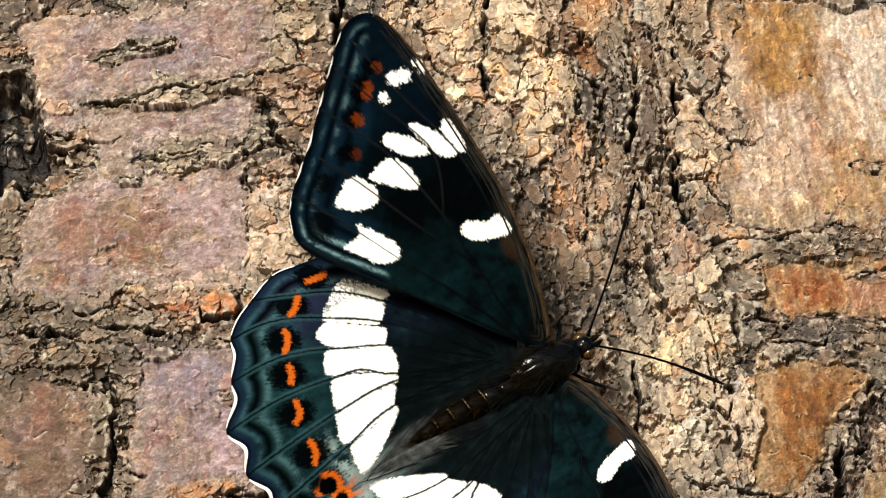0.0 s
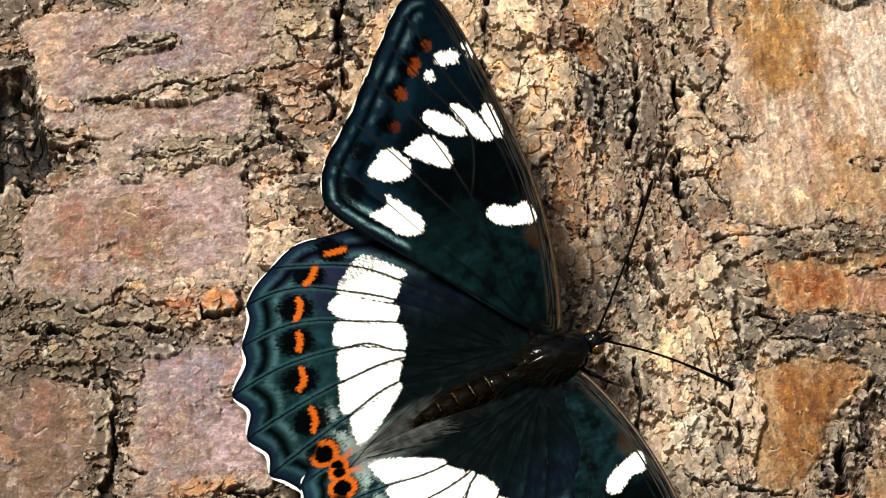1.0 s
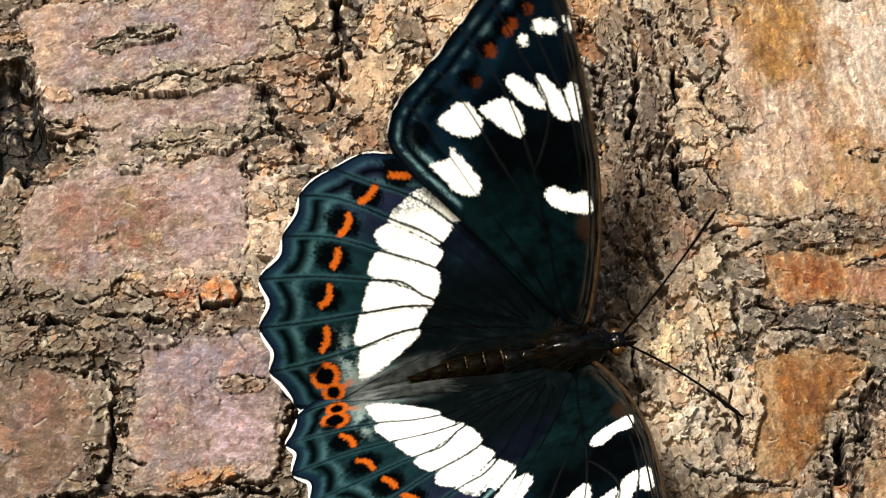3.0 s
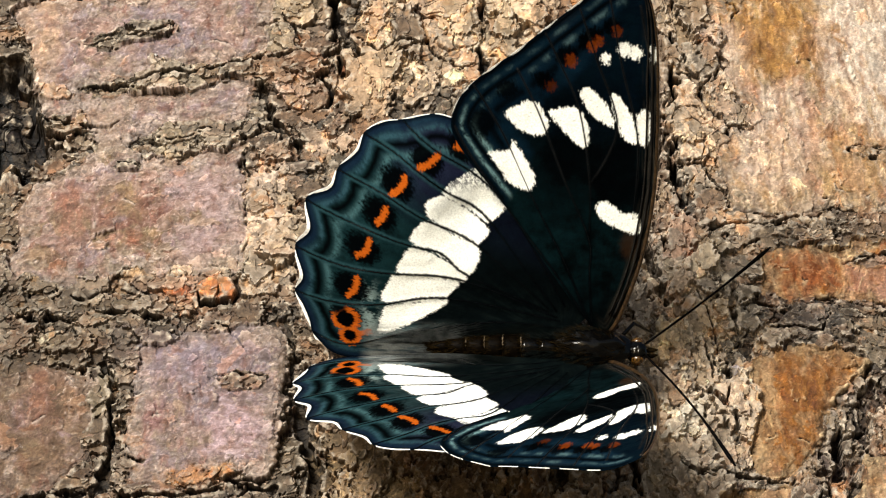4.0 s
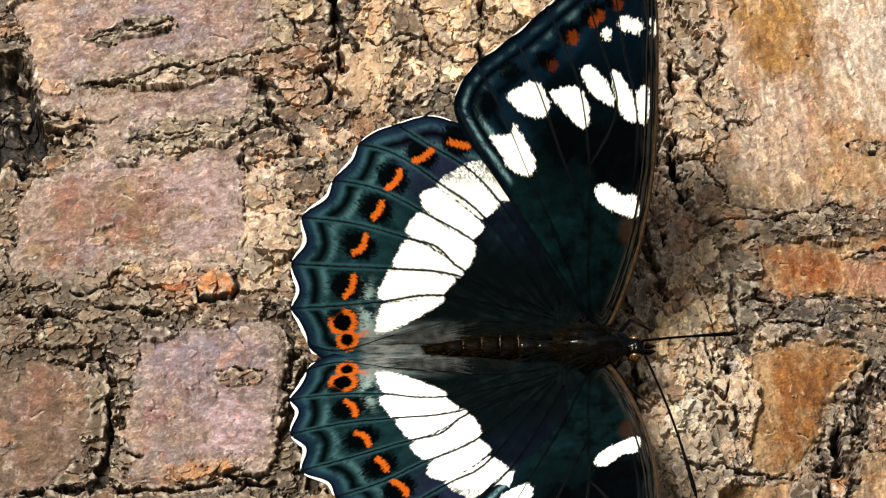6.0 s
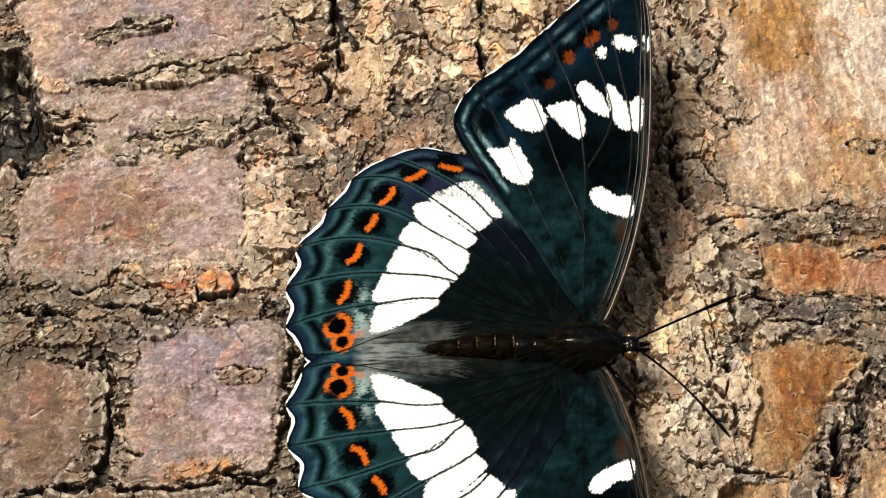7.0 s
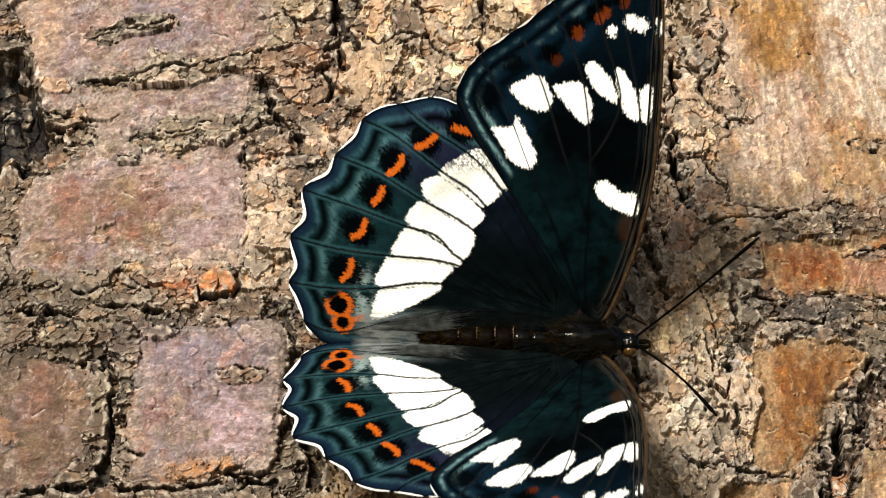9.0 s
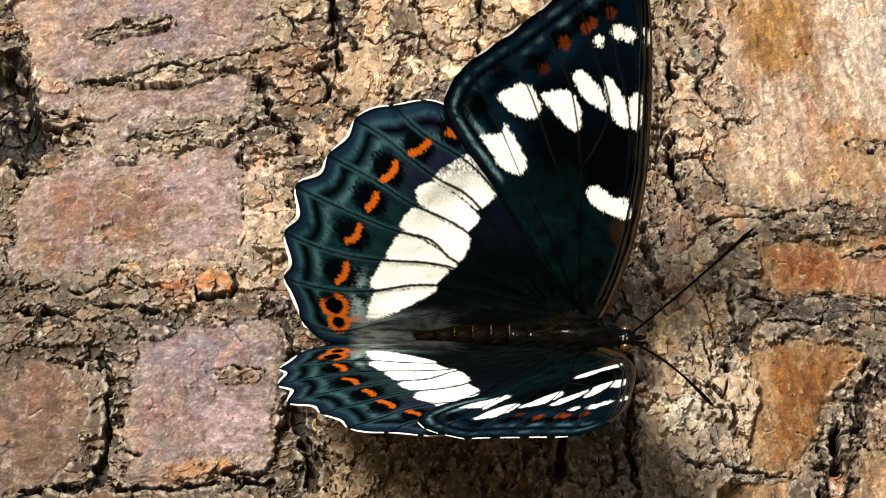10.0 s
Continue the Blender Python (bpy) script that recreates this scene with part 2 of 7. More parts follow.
ter1, lip1, seam1, _ = sheets(0.17, 4.5, 150)
ter2, lip2, seam2, hue2 = sheets(0.50, 3.6, 160)
lips, seams = np.maximum(0.8 * lip1, 0.4 * lip2), np.maximum(0.8 * seam1, 0.3 * seam2)
H = -0.75 + 0.6 * low + 0.10 * ter1 + 0.26 * flakes + 0.14 * chips + 0.07 * crumbs + 0.05 * fine - 0.45 * splits
CUT = np.zeros(U.shape)           # where cracks part the flakes
owner = np.full(U.shape, -1)


def mixed(a, b, f):
    f = np.clip(f, 0, 1)[..., None]
    return np.asarray(a) * (1 - f) + np.asarray(b) * f


BROWN, GREY, CREAM, RUST = (0.135, 0.088, 0.055), (0.245, 0.19, 0.135), (0.84, 0.69, 0.52), (0.30, 0.115, 0.05)
PINK, MAUVE, OCHRE, PALE, RED = (0.335, 0.22, 0.168), (0.27, 0.203, 0.192), (0.44, 0.185, 0.038), (0.60, 0.42, 0.295), (0.225, 0.10, 0.062)
# the near-black brown is dirt plus the shade of crevices, put in as colour
DIRT_AND_SHADE, LAVENDER, TAN, OLIVE = (0.022, 0.016, 0.011), (0.285, 0.23, 0.235), (0.60, 0.36, 0.165), (0.23, 0.165, 0.08)
tone = gradient_noise(U * 0.3, V * 0.3, 91) + 0.5 * gradient_noise(U * 0.8, V * 0.8, 92)
TINT = mixed(BROWN, GREY, 0.45 + 0.6 * tone + 0.9 * (midr - 0.5) + 0.5 * (bigr - 0.5))
TINT = mixed(TINT, CREAM, smooth(0.8, 0.95, midr) * 0.4 + smooth(0.88, 0.97, smlr) * 0.4)
TINT = mixed(TINT, BROWN, smooth(0.25, 0.1, smlr) * 0.5)
TINT = mixed(TINT, (0.40, 0.24, 0.12), smooth(0.72, 0.8, np.modf(bigr * 31.0)[0]) * 0.55)
TINT = mixed(TINT, (0.21, 0.19, 0.165), smooth(0.3, 0.22, np.modf(bigr * 31.0)[0]) * 0.6)
TINT = mixed(TINT, RUST, smooth(0.86, 0.95, np.modf(midr * 11.3)[0]) * 0.6)
TINT = mixed(TINT, BROWN, 0.6 * smooth(0.5, 0.2, hue2))
# cream along the lips: edge highlights put into the colour
TINT = mixed(TINT, CREAM, lips * np.clip(0.25 + 0.9 * fine, 0, 0.8))
TINT = mixed(TINT, RUST, smooth(0.3, 0.5, gradient_noise(U * 0.2, V * 0.2, 95)) * 0.35)
BED_TINT = TINT.copy()
PLATES = []
SMOOTH, SCALE = [], []


def plate(outline, top, kind, colours, lean=(0.0, 0.0), bevel=0.8, ragged=0.6, label=""):
    """One plate of bark that stands out of the furrows; outline in mm on the trunk."""
    global H, TINT
    k = len(PLATES)
    PLATES.append(label)
    SMOOTH.append(kind == "smooth")
    SCALE.append(kind == "scale")
    ox, oy = [p[0] for p in outline], [p[1] for p in outline]
    pad = 3.0
    box = np.s_[max(np.searchsorted(vs, min(oy) - pad), 0):np.searchsorted(vs, max(oy) + pad),
                max(np.searchsorted(us, min(ox) - pad), 0):np.searchsorted(us, max(ox) + pad)]
    u, v = U[box], V[box]
    su, sv = WU[box] + 0.22 * WV[box] + 0.25 * fine[box], WV[box] - 0.1 * WU[box] + 0.3 * fine[box]
    jag = ragged * (1.6 * gradient_noise(u * 0.3, v * 0.3, 320 + k) + 1.2 * gradient_noise(u * 0.8, v * 0.8, 300 + k) + 1.6 * (midr[box] - 0.5) + 0.2 * gradient_noise(u * 3, v * 3, 310 + k))
    if kind == "smooth":
        jag = ragged * (1.3 * gradient_noise(u * 0.3, v * 0.3, 320 + k) + 0.7 * gradient_noise(u * 0.8, v * 0.8, 300 + k) + 0.5 * (midr[box] - 0.5) + 0.2 * (smlr[box] - 0.5) + 0.2 * gradient_noise(u * 3, v * 3, 310 + k))
    d = depth_in(WU[box], WV[box], outline) + jag
    cu, cv = sum(ox) / len(ox), sum(oy) / len(oy)
    wave = fbm(u, v, 0.16, 400 + k, 3)
    if kind == "smooth":
        relief = 0.30 * wave + 0.04 * chips[box] + 0.02 * crumbs[box] + 0.03 * fine[box] + 0.03 * fibre[box]
        worn = smooth(0.1, 0.5, fbm(u, v, 0.35, 500 + k, 3))
        relief = relief + 0.04 * ter2[box] - 0.08 * worn * splits[box] + 0.05 * worn * chips[box]
    elif kind == "flaky":
        relief = 0.35 * wave + 0.12 * ter1[box] + 0.04 * ter2[box] + 0.20 * flakes[box] + 0.10 * chips[box] + 0.03 * crumbs[box] + 0.04 * fine[box] - 0.5 * splits[box] - 0.1 * seams[box]
    elif kind == "scale":
        relief = 0.35 * wave + 0.05 * ter1[box] + 0.02 * ter2[box] + 0.14 * flakes[box] + 0.07 * chips[box] + 0.02 * crumbs[box] + 0.05 * fine[box] - 0.45 * splits[box] - 0.02 * seams[box]
    else:
        relief = 0.3 * wave + 0.14 * ter1[box] + 0.09 * ter2[box] + 0.18 * flakes[box] + 0.16 * chips[box] + 0.04 * crumbs[box] + 0.03 * fine[box] - 0.5 * splits[box] - 0.14 * seams[box]
    tops = top + lean[0] * (u - cu) + lean[1] * (v - cv) + relief - (0.12 if kind == "scale" else 0.3) * (1 - smooth(0.0, bevel, d)) ** 1.5
    peel = np.zeros(u.shape)
    if kind == "smooth":
        # thin skins that have peeled back from the border
        ripped = 1.3 * gradient_noise(u * 0.45, v * 0.45, 330 + k) + 0.6 * gradient_noise(u * 1.6, v * 1.6, 340 + k)
        tops = top + lean[0] * (u - cu) + lean[1] * (v - cv) + relief
        for back, sheet in ((0.3, 0.16), (1.0, 0.13), (2.1, 0.08)):
            gone = smooth(0.05, -0.05, d - back * (1 + 0.9 * ripped) - 0.1)
            tops, peel = tops - sheet * gone, np.maximum(peel, gone)
    mine = (d > 0) & ((tops > H[box]) | ((kind == "smooth") & (d > 0.7)))
    H[box] = np.where(mine, tops, H[box])
    owner[box][mine] = k
    a, b, c = colours
    warm = a in (OCHRE, TAN)

    def patches(scale, seed, lo, hi, tall=1.0):
        return smooth(lo, hi, gradient_noise((WU[box]) * scale, WV[box] * scale * tall, seed + k) + 0.45 * gradient_noise(u * scale * 2.7, v * scale * 2.7 * tall, seed + 50 + k))

    t = mixed(a, b, patches(0.11, 600, -0.2, 0.3))
    t = mixed(t, c, patches(0.15, 1000, 0.05, 0.25) * 0.8)
    t = mixed(t, TAN if warm else LAVENDER, patches(0.21, 1100, 0.1, 0.25) * {"smooth": 0.55, "scale": 0.0}.get(kind, 0.2))
    t = mixed(t, a, patches(0.45, 1200, 0.2, 0.35) * 0.5)
    t = mixed(t, BROWN if not warm else RED, patches(0.5, 1300, 0.3, 0.5, 0.7) * 0.45)
    t = t * (0.93 + 0.14 * hue2[box])[..., None]
    if warm:
        t = mixed(t, OCHRE, smooth(0.0, 0.5, gradient_noise(su * 0.5, sv * 0.13, 1400 + k)) * 0.6)
        t = mixed(t, PALE, smooth(0.1, 0.5, gradient_noise(su * 0.8, sv * 0.16, 1450 + k)) * 0.6)
    if kind == "smooth":
        lines = gradient_noise(su * 2.2, sv * 0.6, 820 + k) + 0.5 * gradient_noise(su * 4.2, sv * 1.4, 830 + k)
        t = mixed(t, PALE, smooth(0.45, 0.8, lines) * 0.35)
        t = mixed(t, BROWN, smooth(0.5, 0.85, -lines) * 0.22)
        specks = gradient_noise(su * 2.0, sv * 2.6, 840 + k) + 0.4 * gradient_noise(su * 4.4, sv * 5, 850 + k)
        t = mixed(t, CREAM, smooth(0.5, 0.7, specks) * 0.4)
        t = mixed(t, BROWN, smooth(0.6, 0.8, -specks) * 0.35)
        runs = gradient_noise(su * 0.7, sv * 0.28, 1800 + k) + 0.6 * gradient_noise(su * 1.7, sv * 0.8, 1850 + k)
        t = mixed(t, t * np.array((0.80, 0.56, 0.46)), smooth(0.15, 0.6, runs) * 0.75)
        t = mixed(t, t * np.array((0.80, 0.84, 0.66)), smooth(0.2, 0.6, -runs) * 0.7)
        chalk = gradient_noise(su * 1.2, sv * 1.0, 1900 + k) + 0.7 * gradient_noise(su * 3.0, sv * 2.6, 1950 + k)
        t = mixed(t, np.minimum(t * 1.3 + 0.04, 0.95), smooth(0.35, 0.7, chalk) * 0.75)
        t = mixed(t, PALE, lips[box] * 0.25)
        # cream just inside the border, a painted edge highlight
        rim = smooth(0.1, 0.4, d) * smooth(1.3, 0.7, d) * smooth(-0.1, 0.4, chalk)
        t = mixed(t, CREAM, rim * 0.55)
        t = mixed(t, mixed(t, (0.40, 0.315, 0.225), 0.6) * (0.8 + 0.4 * hue2[box])[..., None], 0.85 * peel)
    else:
        t = mixed(t, CREAM, smooth(0.65, 0.9, midr[box]) * 0.4)
        t = mixed(t, BROWN, smooth(0.3, 0.1, midr[box]) * 0.3)
        # lip highlights and seam shade, both painted as colour
        t = mixed(t, CREAM, lips[box] * np.clip(0.6 + fine[box], 0, 1) * (0.3 if kind == "scale" else 0.85))
        t = mixed(t, BROWN, np.clip(seams[box] * (0.25 if kind == "scale" else 0.8), 0, 0.7))
    edge = (1 - smooth(0.2, 1.4, d + 0.8 * tone[box])) * 0.7
    if kind == "scale":
        # pale, frayed rim and vertical stains
        rough = gradient_noise(u * 1.3, v * 1.3, 1500 + k) + 0.6 * gradient_noise(u * 3.1, v * 2.4, 1550 + k)
        runs = gradient_noise(su * 1.1, sv * 0.35, 1600 + k) + 0.5 * gradient_noise(su * 2.6, sv * 0.9, 1650 + k)
        t = mixed(t, [q * 0.45 for q in a], smooth(0.1, 0.6, -runs) * 0.65)
        t = mixed(t, [min(q * 1.4, 1.6) for q in a], smooth(0.1, 0.6, runs) * 0.6)
        t = mixed(t, [min(q * 1.5 + 0.08, 1.6) for q in a], smooth(0.05, 0.2, d) * smooth(0.75, 0.35, d) * smooth(-0.2, 0.4, rough) * 0.8)
        warmth = gradient_noise(u * 0.55, v * 0.45, 1700 + k) + 0.6 * gradient_noise(u * 1.5, v * 1.2, 1750 + k)
        t = mixed(t, t * np.array((1.02, 0.74, 0.46)), smooth(0.15, 0.55, warmth) * 0.8)
        t = mixed(t, t * np.array((0.62, 0.62, 0.64)), smooth(0.2, 0.6, -warmth) * 0.6)
        edge = edge * 0.25
    t = mixed(t, TINT[box], edge)
    TINT[box] = np.where(mine[..., None], t, TINT[box])


def scar(outline, lift=-0.05, tone_to=(0.46, 0.35, 0.225), strength=0.7):
    """A healed wound in a plate, filled with curled, crumbling bark."""
    b = window(outline, 3.0)
    d = depth_in(WU[b], WV[b], outline) + 0.45 * (midr[b] - 0.5) + 0.3 * gradient_noise(U[b] * 1.1, V[b] * 1.1, 961)
    f = smooth(-0.05, 0.35, d)
    long = gradient_noise(JU[b] * 0.35, JV[b] * 1.7, 962) + 0.6 * gradient_noise(JU[b] * 0.8, JV[b] * 3.2, 963)
    inner = -0.15 + lift + 0.38 * long + 0.18 * chips[b] + 0.06 * crumbs[b] - 0.4 * splits[b]
    H[b] = H[b] * (1 - f) + f * inner
    # pale crests and dark grooves: relief light and shade put into the colour
    t = mixed(mixed(BED_TINT[b], tone_to, strength), CREAM, smooth(0.35, 0.75, long) * 0.7)
    t = mixed(t, DIRT_AND_SHADE, smooth(0.35, 0.7, -long) * 0.6)
    TINT[b] = mixed(TINT[b], t, f)
    owner[b][d > 0.1] = -1


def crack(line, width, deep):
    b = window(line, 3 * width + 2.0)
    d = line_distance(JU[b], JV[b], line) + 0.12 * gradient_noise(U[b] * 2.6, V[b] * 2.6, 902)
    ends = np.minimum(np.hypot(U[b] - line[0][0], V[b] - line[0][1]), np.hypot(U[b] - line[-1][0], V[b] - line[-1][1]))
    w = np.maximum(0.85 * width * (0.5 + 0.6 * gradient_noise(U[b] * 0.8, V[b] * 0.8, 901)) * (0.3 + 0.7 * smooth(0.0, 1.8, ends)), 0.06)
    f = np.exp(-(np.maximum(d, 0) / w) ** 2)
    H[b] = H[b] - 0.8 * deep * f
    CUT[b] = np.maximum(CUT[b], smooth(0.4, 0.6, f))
    # the crack's shade is painted on with its dirt
    TINT[b] = mixed(TINT[b], DIRT_AND_SHADE, smooth(0.35, 0.85, f) * 0.95)


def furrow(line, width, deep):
    """A wide groove between two ridges, its shade painted in as dark brown."""
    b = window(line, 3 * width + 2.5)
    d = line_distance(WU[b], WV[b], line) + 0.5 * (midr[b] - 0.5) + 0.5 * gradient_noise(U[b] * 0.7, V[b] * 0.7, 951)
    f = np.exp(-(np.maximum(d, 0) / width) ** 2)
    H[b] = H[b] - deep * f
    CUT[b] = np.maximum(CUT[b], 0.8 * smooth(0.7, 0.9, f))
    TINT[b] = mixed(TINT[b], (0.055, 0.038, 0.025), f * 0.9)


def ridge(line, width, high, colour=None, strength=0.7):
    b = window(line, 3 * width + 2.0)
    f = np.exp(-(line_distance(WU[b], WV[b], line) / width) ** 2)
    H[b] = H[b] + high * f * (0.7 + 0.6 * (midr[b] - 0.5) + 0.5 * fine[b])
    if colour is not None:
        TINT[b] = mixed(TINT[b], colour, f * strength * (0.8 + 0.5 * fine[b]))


def window(points, pad):
    """The part of the grid round some points."""
    ox, oy = [p[0] for p in points], [p[1] for p in points]
    return np.s_[max(np.searchsorted(vs, min(oy) - pad), 0):np.searchsorted(vs, max(oy) + pad),
                 max(np.searchsorted(us, min(ox) - pad), 0):np.searchsorted(us, max(ox) + pad)]


FRAY_U, FRAY_V = U + 0.8 * fbm(U, V, 0.5, 911, 3), V + 0.8 * fbm(U, V, 0.5, 921, 3)
PATCHY = np.clip(0.75 + 0.8 * fbm(FRAY_U * 1.3 + 0.3 * V, FRAY_V * 0.6 - 0.2 * U, 0.5, 931, 4), 0.1, 1.2)


def stain_or_shade(outline, colour, strength, soft=1.2):
    """A patch of another colour, with a ragged edge; a stain or painted shade."""
    w = window(outline, soft + 2.0)
    TINT[w] = mixed(TINT[w], colour, smooth(-soft, soft, depth_in(FRAY_U[w], FRAY_V[w], outline)) * strength * PATCHY[w])


def swell(outline, high, soft=2.0):
    """Raises or sinks the bed of the furrows."""
    global H
    H = H + high * smooth(-soft, soft, depth_in(WU, WV, outline))


# the beds of the furrows
swell([(-12.9, 36.6), (15.0, 36.6), (14.6, 14.3), (16.9, -5.5), (13.9, -31.1), (-8.9, -31.1), (-11.7, -4.1), (-13.3, 17.2)], 0.8)
swell([(-52.4, -2.0), (-16.2, -2.4), (-16.6, -11.0), (-51.9, -11.4)], 0.4)
swell([(20.9, 4.3), (35.1, 6.4), (34.2, -31.1), (20.1, -31.1)], 0.8)
swell([(32.5, 6.8), (52.5, 7.1), (52.2, 1.8), (35.5, 2.2)], 0.7)
swell([(32.1, -4.1), (51.8, -3.8), (51.4, -10.3), (31.9, -10.3)], 0.6)
swell([(25.4, 27.5), (27.3, 27.5), (27.1, 8.6), (24.6, 9.3)], -0.6, 0.7)
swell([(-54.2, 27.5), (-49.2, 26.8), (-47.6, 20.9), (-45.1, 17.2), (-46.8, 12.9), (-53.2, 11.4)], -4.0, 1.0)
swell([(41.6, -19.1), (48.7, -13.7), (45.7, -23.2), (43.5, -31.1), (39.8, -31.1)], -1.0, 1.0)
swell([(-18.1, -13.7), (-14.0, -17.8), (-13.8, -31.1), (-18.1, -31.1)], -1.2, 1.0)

DUSTY = (0.38, 0.265, 0.205)
PINKS, MAUVES, REDS = (PINK, MAUVE, DUSTY), (MAUVE, PINK, DUSTY), (PINK, RED, OLIVE)
PALES, CREAMS = (TAN, PALE, OCHRE), (CREAM, PALE, GREY)

# pinkish plates beside the furrows
plate([(-51.2, 35.0), (-20.8, 36.6), (-20.2, 30.5), (-20.6, 26.2), (-26.5, 25.5), (-35.0, 24.6), (-39.5, 23.7), (-42.7, 23.2), (-42.1, 20.1), (-42.7, 18.8), (-46.8, 20.3), (-47.5, 23.8), (-48.3, 26.8), (-49.8, 29.8)], 0.1, "smooth", PINKS, label="pinkish-grey smooth plate of pine bark")
plate([(-43.1, 22.7), (-36.2, 22.0), (-29.7, 22.5), (-26.4, 23.2), (-22.5, 22.9), (-22.7, 19.0), (-23.0, 17.2), (-29.5, 17.4), (-35.6, 16.1), (-40.4, 14.3), (-41.2, 17.2)], 0.0, "smooth", MAUVES, label="mauve-grey smooth plate of pine bark")
plate([(-47.7, 11.6), (-43.0, 12.7), (-38.6, 16.1), (-34.6, 13.6), (-29.4, 13.2), (-23.3, 14.3), (-22.6, 10.0), (-23.0, 6.4), (-22.4, 2.9), (-22.9, -1.0), (-28.9, -1.5), (-36.6, -0.6), (-42.3, -1.9), (-49.9, -1.5), (-49.5, 5.0)], 0.3, "smooth", REDS, label="pink and rust-blotched plate of pine bark")
plate([(-22.3, 11.1), (-17.0, 10.7), (-16.5, 7.1), (-16.9, 1.5), (-18.1, -2.0), (-21.9, -2.0), (-22.6, 4.3)], -0.2, "rough", (PALE, PINK, CREAM), label="cream flaky plate of pine bark")
plate([(-51.9, -11.8), (-45.6, -11.6), (-40.2, -12.5), (-39.6, -17.8), (-39.9, -21.8), (-41.5, -25.3), (-45.4, -26.6), (-50.9, -28.6)], 0.0, "smooth", REDS, label="reddish-brown smooth plate of pine bark")
plate([(-34.4, -10.0), (-28.7, -8.8), (-23.0, -7.9), (-17.9, -8.3), (-17.3, -13.7), (-18.0, -19.1), (-18.7, -24.5), (-19.4, -26.3), (-24.4, -26.3), (-29.9, -27.1), (-35.8, -26.3), (-35.7, -19.8), (-34.6, -15.1)], 0.4, "smooth", MAUVES, label="mauve-pink smooth plate of pine bark")
plate([(-37.3, -27.8), (-29.9, -28.6), (-22.5, -27.8), (-18.8, -29.1), (-19.2, -35.0), (-38.9, -35.0)], -0.6, "rough", REDS, label="rust-brown plate of pine bark")
plate([(-20.0, 36.6), (-16.9, 36.6), (-16.8, 26.8), (-20.0, 26.2)], -0.5, "rough", (PINK, GREY, CREAM), label="brown narrow plate of pine bark")
plate([(-20.0, 23.2), (-15.7, 24.0), (-12.0, 22.4), (-12.5, 19.0), (-16.5, 18.1), (-18.2, 19.8)], -0.4, "rough", (PINK, CREAM, PALE), label="small pinkish plate of pine bark")
plate([(-21.5, 22.7), (-18.5, 20.1), (-17.1, 15.0), (-20.3, 13.6), (-22.4, 17.2)], -1.4, "rough", (GREY, BROWN, BROWN), label="sunken brown plate of pine bark")

# cream flaky ridge behind the wings
plate([(-11.4, 36.6), (-5.6, 36.6), (2.4, 35.8), (4.3, 27.5), (4.3, 22.4), (-1.6, 17.2), (-8.7, 17.2), (-12.0, 20.9), (-11.1, 27.5)], -0.2, "flaky", (CREAM, GREY, PALE), ragged=0.9, label="cream flaky ridge of pine bark")
plate([(-11.9, 15.0), (-1.6, 14.3), (6.2, 5.7), (11.1, -8.3), (7.3, -17.8), (-9.1, -11.0), (-13.1, 2.9)], -0.8, "flaky", CREAMS, ragged=0.9, label="cream flaky plate of pine bark")
plate([(-12.0, -23.8), (-5.2, -22.8), (-1.5, -24.5), (-2.7, -27.8), (-8.9, -29.8), (-12.6, -27.1)], -1.2, "rough", (OCHRE, RUST, BROWN), label="ochre-brown plate of pine bark")
plate([(-0.9, -23.8), (7.2, -22.5), (10.9, -24.5), (10.2, -31.1), (-0.2, -31.1)], -1.0, "rough", (PINK, OCHRE, BROWN), label="brown plate of pine bark")
plate([(12.8, -20.5), (19.8, -17.8), (20.2, -24.5), (19.8, -31.1), (13.3, -31.1)], -1.2, "flaky", (GREY, BROWN, CREAM), label="grey-brown flaky plate of pine bark")

# fibrous furrow and the ridges beside it
plate([(19.6, 5.7), (24.2, 6.4), (25.3, 0.1), (23.8, -5.5), (20.0, -5.5), (18.9, 0.8)], -1.3, "flaky", (GREY, BROWN, CREAM), ragged=0.9, label="grey-brown scale of pine bark")
plate([(23.3, -1.0), (28.8, 0.1), (32.2, -2.0), (31.6, -9.0), (28.7, -10.3), (23.1, -10.0), (21.9, -5.5)], 0.0, "flaky", (CREAM, PALE, GREY), ragged=0.8, label="cream crumbling scale of pine bark")
plate([(21.8, -10.3), (28.8, -10.0), (30.0, -15.1), (32.3, -17.8), (34.1, -19.1), (33.9, -24.5), (25.8, -24.5), (22.7, -23.8), (20.4, -17.8)], 0.0, "flaky", (GREY, CREAM, GREY), ragged=0.8, label="grey flaky scale of pine bark")
plate([(21.5, -24.8), (25.8, -25.3), (31.3, -27.8), (29.3, -32.4), (20.7, -32.4)], -0.2, "flaky", (CREAM, GREY, PALE), ragged=0.8, label="pale grey flaky scale of pine bark")

# orange plates
plate([(30.9, 36.6), (56.8, 36.6), (55.0, 6.8), (49.9, 7.5), (43.5, 7.3), (39.6, 6.4), (32.5, 6.8), (31.6, 14.3), (32.9, 16.9), (35.5, 17.2), (32.3, 20.1), (31.2, 22.4), (32.6, 26.1), (30.1, 30.5)], 0.6, "smooth", PALES, bevel=1.2, label="pale orange smooth plate of pine bark")
plate([(35.5, 1.8), (39.4, 3.0), (44.6, 3.4), (49.8, 5.0), (54.9, 5.4), (54.4, -3.4), (45.5, -3.3), (41.7, -3.6), (39.1, -4.7), (35.9, -4.1)], 0.1, "smooth", (OCHRE, PINK, RUST), label="orange and pink plate of pine bark")
